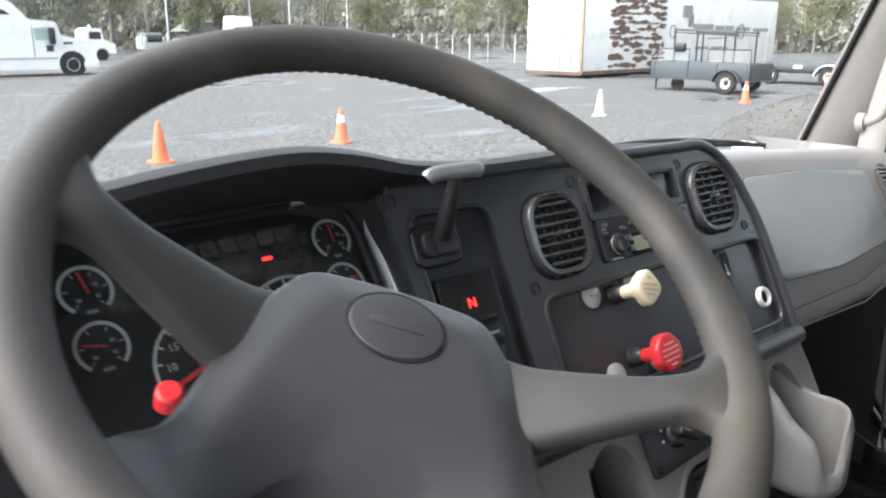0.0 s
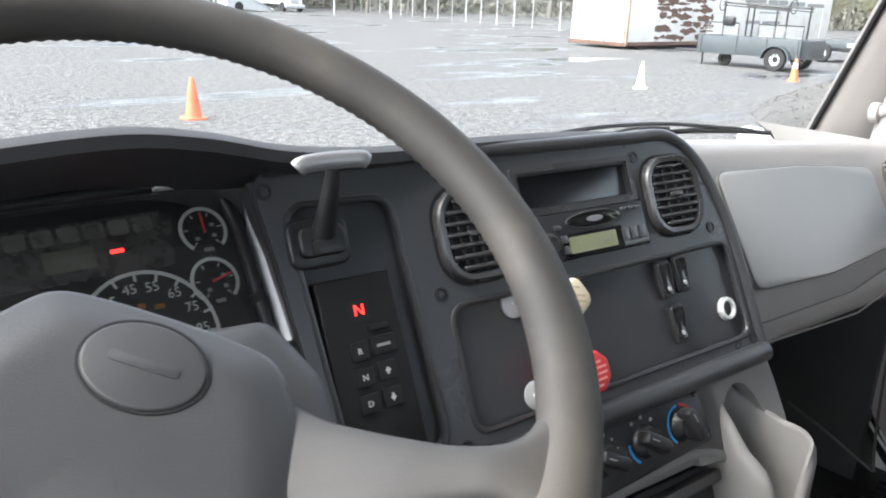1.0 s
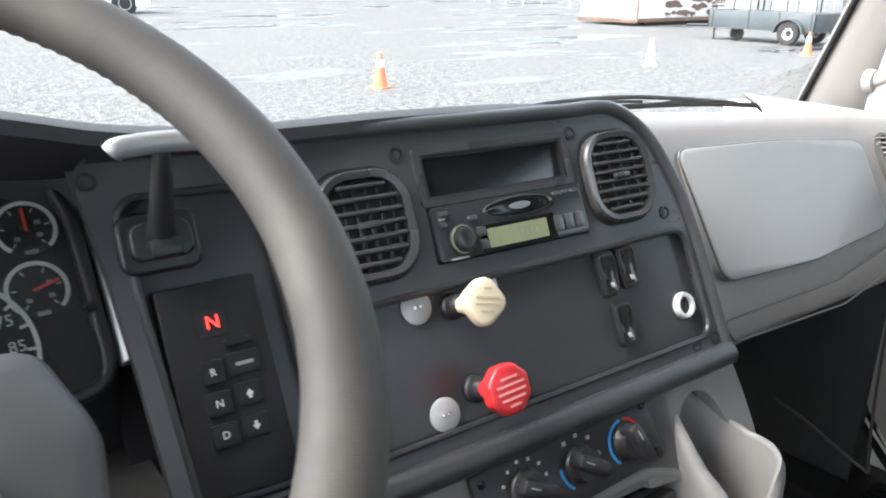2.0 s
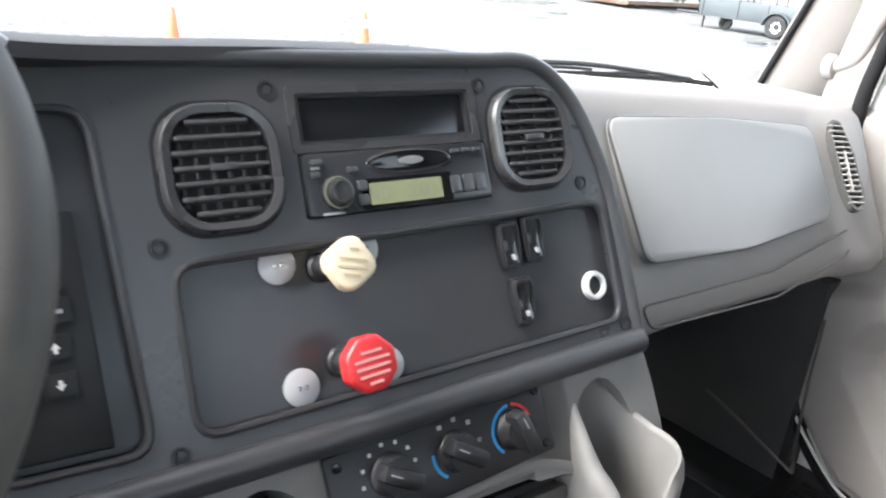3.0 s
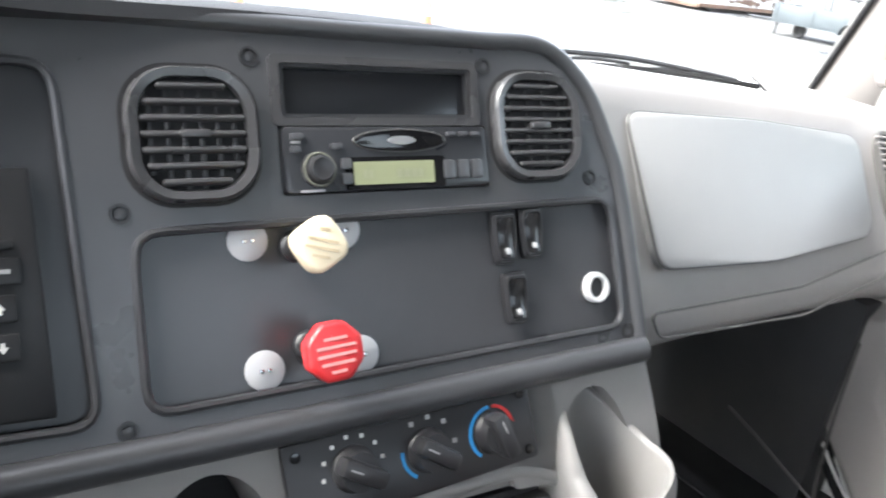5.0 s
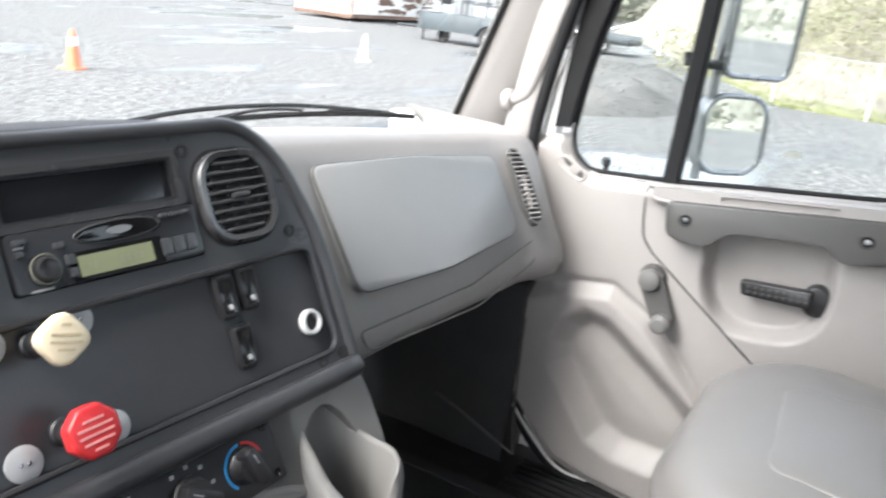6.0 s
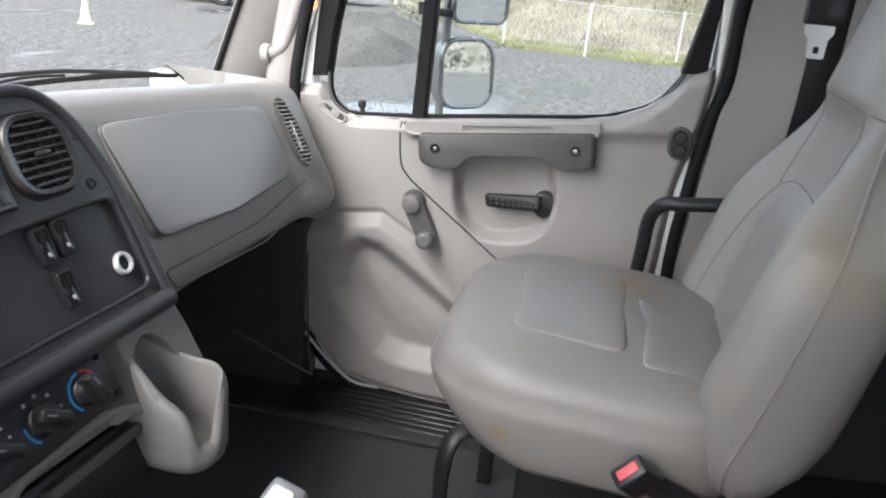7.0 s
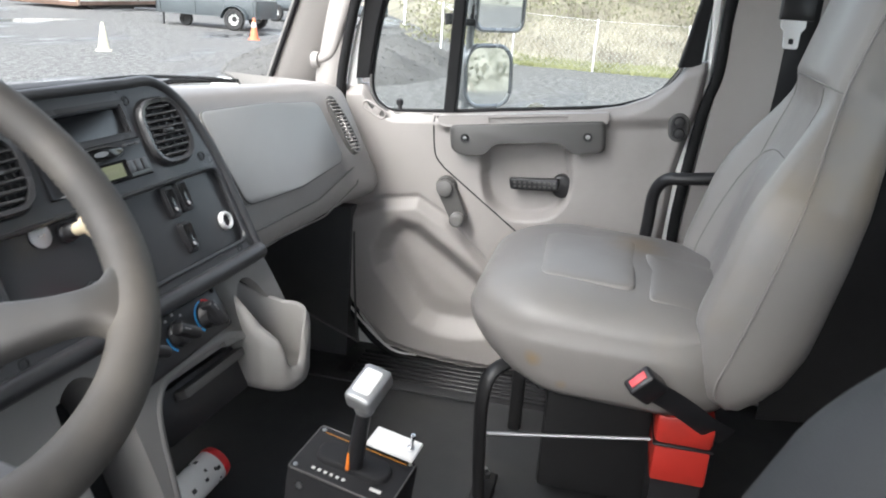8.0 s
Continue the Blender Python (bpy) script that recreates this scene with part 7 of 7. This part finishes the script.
dt = thing("day_cab_truck", "small white parked day cab truck", "truck", (24.4, 64, 0))
part("cab", side_body(rounded([(23.5, 0.6), (23.5, 2.25), (23.7, 2.42), (24.7, 2.40), (24.85, 1.55), (25.7, 1.25), (25.75, 0.5), (24.5, 0.45)], 0.08), 64, 2.1), WHITE, dt)
part("windscreen", side_body(rounded([(23.75, 1.6), (23.75, 2.15), (24.6, 2.15), (24.65, 1.6)], 0.04), 63.98, 0.02), DARKGLASS, dt)
part("wheel", merge(*[moved(lathe([(0, -0.15), (0.45, -0.15), (0.45, 0.15), (0, 0.15)], 20), Matrix.Translation((x, 64.0, 0.45)) @ pose(0, 0, 0, 90)) for x in (24.6,)]), TYRE, dt)
part("beacon", moved(lathe([(0, 0), (0.12, 0), (0.1, 0.22), (0, 0.24)], 10), Matrix.Translation((24.2, 65, 2.4))), WHITEPL, dt)
fb = thing("flatbed_truck", "pale parked flatbed truck seen from the front", "truck", (34, 75, 0))
part("cab", box((32.9, 75, 0.5), (35.0, 77, 1.7), 0.15), mat("pale_truck_paint", (0.42, 0.44, 0.43), 0.5), fb)
part("windscreen", box((33.2, 74.96, 1.2), (34.7, 75.02, 1.75), 0.05), DARKGLASS, fb)
part("roof", box((33.1, 75.1, 1.7), (34.8, 77, 2.05), 0.12), mat("dull_green_paint", (0.2, 0.24, 0.22), 0.5), fb)
part("mirror_post", merge(box((32.65, 75, 1.0), (32.8, 75.1, 2.0), 0.02), box((35.1, 75, 1.0), (35.25, 75.1, 2.0), 0.02)), GALV, fb)
part("wheels", merge(box((33.0, 75.1, 0.0), (33.4, 76, 0.7), 0.1), box((34.5, 75.1, 0.0), (34.9, 76, 0.7), 0.1)), TYRE, fb)

# poles, a low white building and a roof beyond
def pole_at(az, dist, h, arm=None):
    x, y = dist * math.sin(radians(az)), dist * math.cos(radians(az))
    p = thing("utility_pole", "thin pale utility pole beyond the yard", "pole", (x, y, 0), group="poles beyond the yard")
    part("shaft", tube([(x, y, 0), (x, y, h)], [0.09, 0.055], 8), GALV, p)
    if arm:
        part("lamp_arm", merge(tube([(x, y, h - 0.2), (x - arm, y + 0.3, h + 0.15)], 0.05, 6), box((x - arm - 0.7, y, h + 0.05), (x - arm, y + 0.4, h + 0.25), 0.05)), WHITEPL, p, "pale lamp head")


for az, d, h, arm in ((25.2, 70, 6.2, None), (33.2, 80, 9.0, None), (37.1, 76, 5.2, 0.9), (30.6, 95, 9, None), (61.0, 70, 8, None)):
    pole_at(az, d, h, arm)
tr = thing("tractor_truck", "white parked tractor truck facing the yard", "truck", (44.0, 76.0, 0))
part("cab", loft([[(x, y, z) for x, y in rrect(2.5 - 2 * k, 2.2, 0.25, 4, 44.2, 77.3)] for z, k in ((0.75, 0.0), (1.9, 0.0), (2.9, 0.04), (3.55, 0.10), (3.75, 0.30))]), WHITE, tr)
part("hood", loft([[(x, y, z) for x, y in rrect(2.1 - 2 * k, 1.5, 0.3, 4, 44.2, 75.7)] for z, k in ((0.6, 0.0), (1.5, 0.04), (1.75, 0.12), (1.86, 0.3))]), WHITE, tr)
part("windscreen", box((43.15, 76.14, 1.95), (45.25, 76.2, 2.65), 0.03), DARKGLASS, tr)
part("grille", box((43.75, 74.90, 0.8), (44.65, 74.96, 1.6), 0.04), GALV, tr, "pale grille")
part("bumper", box((43.0, 74.75, 0.35), (45.4, 75.0, 0.75), 0.08), GALV, tr)
for x in (42.75, 45.45):
    part("mirror", box((x - 0.1, 76.1, 1.7), (x + 0.1, 76.25, 2.5), 0.05), GALV, tr)
for x, y in ((43.2, 75.6), (45.2, 75.6), (41.2, 80.0), (42.2, 80.4)):
    part("tyre", moved(lathe([(0, -0.15), (0.46, -0.15), (0.5, -0.08), (0.5, 0.08), (0.46, 0.15), (0, 0.15)], 20), Matrix.Translation((x, y, 0.5)) @ pose(0, 0, 0, 0, 90, 0)), TYRE, tr)
part("frame", box((40.6, 78.5, 0.7), (44.5, 80.5, 1.15), 0.05), WHITE, tr)
tb = thing("tilt_bed", "grey tilted flat bed parked beside the trucks", "flat bed", (38.5, 73.5, 0))
part("deck", moved(plate([(35.9, 0.35), (36.1, 1.55), (37.9, 1.55), (40.9, 0.1), (40.7, 0.0)], (), -2.2, 0), Matrix.Translation((0, 73.5, 0)) @ XZ_TO_W), GALV, tb)
part("side_rail", tube([(36.1, 73.4, 1.6), (37.9, 73.4, 1.6), (40.9, 73.4, 0.15)], 0.06, 8), GALV, tb)
part("wheel", moved(lathe([(0, -0.15), (0.45, -0.15), (0.45, 0.15), (0, 0.15)], 20), Matrix.Translation((37.2, 73.6, 0.45)) @ pose(0, 0, 0, 90)), TYRE, tb)
ho = thing("far_house", "pale far house with a low pitched roof", "house", (48, 92, 0))
part("wall", box((46.3, 92, 0), (49.6, 96, 2.3), 0.02), mat("house_wall_grey", (0.32, 0.32, 0.31), 0.7), ho)
part("roof", side_body([(45.8, 2.2), (47.6, 3.3), (48.3, 3.3), (50.1, 2.2)], 91.5, 5), mat("roof_pale_green", (0.40, 0.43, 0.38), 0.7), ho)
part("window", merge(box((46.9, 91.97, 0.9), (47.5, 92.02, 1.6)), box((48.4, 91.97, 0.9), (49.0, 92.02, 1.6))), DARKGLASS, ho)


# chain link fence: posts as parts, wire as one part each run
def fence(points, label, step_m=2.6, h=1.55):
    f = thing("chain_link_fence", label, "fence", points[0])
    for a, b in zip(points, points[1:]):
        a, b = Vector(a), Vector(b)
        n = max(1, round((b - a).length / step_m))
        for k in range(n + 1):
            p = a + (b - a) * k / n
            part("post", tube([p, p + Vector((0, 0, h))], 0.032, 8), WHITEPL, f)
        d, up = (b - a).normalized(), Vector((0, 0, 1))
        part("top_rail", tube([a + up * (h - 0.05), b + up * (h - 0.05)], 0.007, 6), GALV, f)
        bm = bmesh.new()
        pitch = 0.16
        m = int((b - a).length / pitch)
        t = 0.0020
        for k in range(-int(h / pitch), m + 1):
            for s in (1, -1):
                x0, z0 = k * pitch, (0.03 if s == 1 else h - 0.05)
                x1, z1 = x0 + (h - 0.08), (h - 0.05 if s == 1 else 0.03)
                lo, hi = max(x0, 0), min(x1, (b - a).length)
                if hi - lo < 0.05:
                    continue
                za = z0 + (z1 - z0) * (lo - x0) / (x1 - x0)
                zb = z0 + (z1 - z0) * (hi - x0) / (x1 - x0)
                q = [a + d * lo + up * (za - t * 1.4), a + d * hi + up * (zb - t * 1.4), a + d * hi + up * (zb + t * 1.4), a + d * lo + up * (za + t * 1.4)]
                bm.faces.new([bm.verts.new(v) for v in q])
        part("wire_mesh", bm, GALV, f, flat=True)
    return f


fence([(27.5, -14, 0.0), (25.3, -1.9, 0.0), (24.6, 0.8, 0.0), (25.4, 3.4, 0.05), (26.6, 6.0, 0.1)], "galvanised chain link fence along a grassy bank")
fence([(57.5, 82.0, 0.0), (51.0, 58.0, 0.0), (47.0, 44.0, 0.0), (46.0, 37.5, 0.0)], "far chain link fence behind the yard", 3.2, 2.1)
gp = thing("brace_post", "pale fence corner post with two slanting braces", "fence post", (38.5, 10.6, 0.4))
part("post", tube([(38.5, 10.6, 0.2), (38.5, 10.6, 2.1)], 0.07, 8), WHITEPL, gp)
part("brace", merge(tube([(38.5, 10.6, 2.0), (38.2, 13.4, 1.0)], 0.04, 6), tube([(38.5, 10.6, 2.0), (38.8, 7.8, 0.9)], 0.04, 6)), WHITEPL, gp)


# bank and mound
def bump_sheet(name, x0, x1, y0, y1, nx, ny, height, material, label, cat):
    bm = bmesh.new()
    vs = [[bm.verts.new((x0 + (x1 - x0) * i / nx, y0 + (y1 - y0) * j / ny, height(x0 + (x1 - x0) * i / nx, y0 + (y1 - y0) * j / ny))) for i in range(nx + 1)] for j in range(ny + 1)]
    for j in range(ny):
        for i in range(nx):
            bm.faces.new((vs[j][i], vs[j][i + 1], vs[j + 1][i + 1], vs[j + 1][i]))
    return solo(name, bm, material, label, cat, "structure", sharp=60)


def bank_h(x, y):
    edge = 25.4 + max(0, y - 3) * 2.2 + max(0, -y) * 0.05
    rise = step(0, 26, x - edge) * (7.0 - 5.0 * step(2, -14, y)) + 0.25 * step(0, 1.5, x - edge)
    return rise + 0.35 * noise.noise((x * 0.25, y * 0.25, 0)) * step(1, 6, x - edge) - 0.06 * (1 - step(-1.0, 0.3, x - edge))


def mound_h(x, y):
    e = ((x - 20.3) / 5.2) ** 2 + ((y - 6.9) / 2.7) ** 2
    return 0.80 * max(0, 1 - e) ** 0.8 + (0.16 * noise.noise((x * 0.9, y * 0.9, 0)) + 0.07 * noise.noise((x * 3, y * 3, 5))) * step(1.25, 0.7, e) - 0.08 * step(0.95, 1.3, e)


bump_sheet("bank", 24, 90, -40, 24, 66, 64, bank_h, DRYG, "scrubby earth bank beyond the fence", "bank")
bump_sheet("gravel_mound", 13, 26, 4, 11, 90, 50, mound_h, SLOPE, "low mound of grey rubble and gravel", "mound")

# rubble, grass, scrub and trees
def scatter(name, count, place, make, material, label, cat, seed=1):
    """Many small pieces of one kind, joined."""
    rng = random.Random(seed)
    verts, faces = [], []
    for _ in range(count):
        p = place(rng)
        if p is None:
            continue
        v, f = make(rng)
        o = len(verts)
        verts += [tuple(Vector(q) + p) for q in v]
        faces += [tuple(i + o for i in g) for g in f]
    me = bpy.data.meshes.new(name)
    me.from_pydata(verts, [], faces)
    me.materials.append(material)
    return tagged(new(name, me), label, cat, "", "stuff")


def stone(lo, hi):
    def make(rng):
        s = rng.uniform(lo, hi)
        v = [Vector((rng.uniform(-1, 1), rng.uniform(-1, 1), rng.uniform(-0.2, 0.9))).normalized() * s * rng.uniform(0.7, 1.2) for _ in range(6)]
        v = [Vector((s, 0, 0)), Vector((-s * 0.8, s * 0.2, 0)), Vector((0, s * 0.9, 0)), Vector((0.1 * s, -s, 0)), Vector((0.2 * s, 0.1 * s, s * 0.7)), Vector((0, 0, -0.3 * s))]
        a = rng.uniform(0, 6.28)
        r = Matrix.Rotation(a, 3, "Z") @ Matrix.Rotation(rng.uniform(-0.5, 0.5), 3, "X")
        v = [r @ (q * rng.uniform(0.75, 1.2)) for q in v]
        return v, [(0, 2, 4), (2, 1, 4), (1, 3, 4), (3, 0, 4), (2, 0, 5), (1, 2, 5), (3, 1, 5), (0, 3, 5)]
    return make


def blade(h0, h1, w=0.02):
    def make(rng):
        h, a = rng.uniform(h0, h1), rng.uniform(0, 6.28)
        d = Vector((math.cos(a), math.sin(a), 0))
        q = Vector((-d.y, d.x, 0)) * w
        lean = d * h * rng.uniform(0.1, 0.5)
        return [q, -q, lean * 0.5 + Vector((0, 0, h * 0.6)) - q * 0.6, lean + Vector((0, 0, h))], [(0, 1, 2), (0, 2, 3)]
    return make


def leaf_patch(lo, hi):
    def make(rng):
        s = rng.uniform(lo, hi)
        r = Euler((rng.uniform(0, 6.28), rng.uniform(0, 6.28), rng.uniform(0, 6.28))).to_matrix()
        return [r @ Vector((-s, -s * 0.4, 0)), r @ Vector((s * 0.3, -s * 0.6, 0.1 * s)), r @ Vector((s, 0.3 * s, 0)), r @ Vector((-0.2 * s, 0.6 * s, -0.1 * s))], [(0, 1, 2, 3)]
    return make


def near_ground(rng):
    d, a = 5 + 13 * rng.random() ** 0.8, radians(rng.uniform(8, 78))
    return Vector((d * math.sin(a), d * math.cos(a), 0.0))


PEBBLE = mat("pebbles", (0.14, 0.14, 0.137), 0.75, vary=0.35, big=3, fine=9)
scatter("gravel", 14000, near_ground, stone(0.008, 0.026), PEBBLE, "loose grey gravel on the yard", "gravel", 2)


def on_mound(rng):
    x, y = rng.uniform(13.6, 25.4), rng.uniform(4.4, 10.6)
    h = mound_h(x, y)
    return Vector((x, y, h)) if h > 0.0 else None


scatter("rubble", 5000, on_mound, stone(0.012, 0.045), SLOPE, "broken rubble on the mound", "rubble", 3)


def strip_along(x_of, y0, y1, w):
    def place(rng):
        y = rng.uniform(y0, y1)
        x = x_of(y) + rng.uniform(0, w)
        return Vector((x, y, max(0, bank_h(x, y))))
    return place


edge_x = lambda y: 24.6 + max(0, y - 3) * 2.2 + max(0, -y) * 0.10
scatter("grass", 16000, strip_along(edge_x, -14, 8, 1.6), blade(0.04, 0.14, 0.02), GRASS, "green grass strip at the fence", "grass", 4)
scatter("dry_grass", 24000, strip_along(lambda y: edge_x(y) + 1.6, -20, 9, 14), blade(0.08, 0.26, 0.02), DRYG, "pale dry grass on the bank", "grass", 5)


def scrub_place(rng):
    x, y = rng.uniform(31, 70), rng.uniform(-34, 9)
    k = noise.noise((x * 0.16, y * 0.16, 3)) + 0.6 * noise.noise((x * 0.5, y * 0.5, 7))
    if k < -0.15:
        return None
    return Vector((x, y, bank_h(x, y) + rng.random() ** 1.5 * (1.6 + 2.2 * max(0, k))))


scatter("scrub", 150000, scrub_place, leaf_patch(0.03, 0.085), LEAFY, "yellow-green scrub on the bank", "bushes", 6)
scatter("brush", 70000, scrub_place, leaf_patch(0.03, 0.085), DRYG, "brown winter brush on the bank", "bushes", 8)


def tree(at, h, crown, material, leaves, seed, label, bare=0.0):
    """A tapered trunk with limbs, and a crown of many small leaf clumps with gaps."""
    rng = random.Random(seed)
    t = thing("tree", label, "tree", at)
    base = Vector(at)
    lean = Vector((rng.uniform(-0.05, 0.05), rng.uniform(-0.05, 0.05), 1))
    pieces = [tube([base + lean * (h * f) + Vector((rng.uniform(-0.1, 0.1), rng.uniform(-0.1, 0.1), 0)) * f for f in (0, 0.2, 0.45, 0.7, 0.92)], [h * 0.024, h * 0.019, h * 0.014, h * 0.009, h * 0.003], 7)]
    tips = []
    for k in range(16):
        f = rng.uniform(0.25, 0.9)
        a = rng.uniform(0, 6.28)
        l = crown * (1.15 - f * 0.75) * rng.uniform(0.7, 1.1)
        s = base + lean * (h * f)
        m = s + Vector((math.cos(a), math.sin(a), 0.5)) * l * 0.55
        e = s + Vector((math.cos(a), math.sin(a), 0.75 + 0.4 * rng.random())) * l
        pieces.append(tube([s, m, e], [h * 0.008, h * 0.005, h * 0.0015], 5))
        tips += [m, e, (m + e) / 2]
        for _ in range(int(4 + 8 * bare)):
            q = s + (e - s) * rng.uniform(0.3, 1.0)
            pieces.append(tube([q, q + Vector((rng.uniform(-1, 1), rng.uniform(-1, 1), rng.uniform(0.2, 1.2))) * l * 0.35], [h * 0.002, h * 0.0008], 4))
    tips.append(base + lean * h * 0.95)
    part("trunk", merge(*pieces), BARK, t, "grey trunk and limbs")
    verts, faces = [], []
    mk = leaf_patch(0.09, 0.22)
    for _ in range(leaves):
        c = rng.choice(tips)
        p = c + Vector((rng.gauss(0, 1), rng.gauss(0, 1), rng.gauss(0, 0.8))) * crown * 0.26 - base
        v, f = mk(rng)
        o = len(verts)
        verts += [tuple(q + p) for q in v]
        faces += [tuple(i + o for i in g) for g in f]
    me = bpy.data.meshes.new("crown")
    me.from_pydata(verts, [], faces)
    me.materials.append(material)
    ob = new("crown", me)
    ob.parent = t
    return t


protos = [tree((40 + 9 * k, 100, 0), (13, 15, 11, 14)[k], (3.6, 3.2, 3.0, 4.2)[k], (LEAF, LEAFD, LEAFY, LEAFD)[k], (4600, 5200, 4000, 1500)[k], 20 + k,
               ("olive green broadleaf tree beyond the yard", "dark green tree beyond the yard", "yellow-green tree beyond the yard", "nearly bare grey winter tree beyond the yard")[k], (0.2, 0, 0.2, 1.0)[k]) for k in range(4)]
rng = random.Random(9)
for k in range(64):
    az = 2 + 68 * (k / 63) + rng.uniform(-0.8, 0.8)
    d = rng.uniform(92, 125) if az > 22 else rng.uniform(80, 110)
    kind = protos[rng.choice((0, 1, 3, 3) if az < 30 else (0, 0, 1, 2, 2, 3))]
    s = rng.uniform(0.55, 0.85)
    copy_thing(kind, Matrix.LocRotScale((d * math.sin(radians(az)), d * math.cos(radians(az)), -0.2), Euler((0, 0, rng.uniform(0, 6.28))), (s, s, s * rng.uniform(0.9, 1.2))))
for k in range(7, 13):
    y = 20 - 3.0 * k + rng.uniform(-1, 1)
    x = rng.uniform(46, 62)
    s = rng.uniform(0.35, 0.55)
    copy_thing(protos[rng.choice((0, 2, 2, 0))], Matrix.LocRotScale((x, y, bank_h(x, y) - 0.2), Euler((0, 0, rng.uniform(0, 6.28))), (s, s, s)))
def woods_h(x, y):
    d = math.hypot(x, y)
    return 15 * step(112, 190, d) + 2.0 * noise.noise((x * 0.04, y * 0.04, 0)) * step(112, 130, d) - 0.5 * (1 - step(108, 114, d))


# the woods' own grey-brown with the pale haze of distance painted in
HAZE = mat("far_winter_woods_haze", (0.285, 0.28, 0.235), 0.9, vary=0.3, big=0.12, fine=0.8)
bump_sheet("far_woods_bank", -230, 230, -230, 230, 92, 92, woods_h, HAZE, "hazy grey-brown wooded slope beyond the yard", "bank")


def woods_place(rng):
    a, d = radians(rng.uniform(0, 100) if rng.random() < 0.7 else rng.uniform(100, 360)), 112 + 70 * rng.random() ** 1.3
    x, y = d * math.sin(a), d * math.cos(a)
    k = noise.noise((x * 0.06, y * 0.06, 2))
    return Vector((x, y, woods_h(x, y) + rng.random() * (3.5 + 4 * max(0, k))))


scatter("far_woods", 90000, woods_place, leaf_patch(0.22, 0.65), HAZE, "hazy winter woods on the slope", "woods", 11)
scatter("far_evergreens", 26000, lambda r: (lambda p: p if noise.noise((p.x * 0.05, p.y * 0.05, 9)) > 0.08 else None)(woods_place(r)), leaf_patch(0.25, 0.7), LEAFD, "dark evergreens among the far woods", "woods", 12)

# wiper
wp = thing("wiper", "black windshield wiper lying along the glass", "wiper", (1.3, 0.85, 1.95))
bl = smooth([(1.505, 0.808, 1.948), (1.38, 0.845, 1.957), (1.20, 0.885, 1.962), (1.02, 0.91, 1.960), (0.90, 0.925, 1.955)], 5)
part("blade", tube(bl, 0.0042, 6, flatten=1.3), RUBBER, wp)
part("arm", tube(smooth([(1.36, 0.853, 1.966), (1.2, 0.895, 1.978), (1.0, 0.93, 1.975), (0.82, 0.96, 1.95)], 5), 0.0045, 6), BLACK, wp)
part("claw", merge(tube(smooth([(1.46, 0.824, 1.956), (1.36, 0.853, 1.966), (1.26, 0.875, 1.962)], 4), 0.003, 6), tube(smooth([(1.24, 0.885, 1.968), (1.15, 0.90, 1.972), (1.05, 0.91, 1.964)], 4), 0.003, 6)), BLACK, wp)
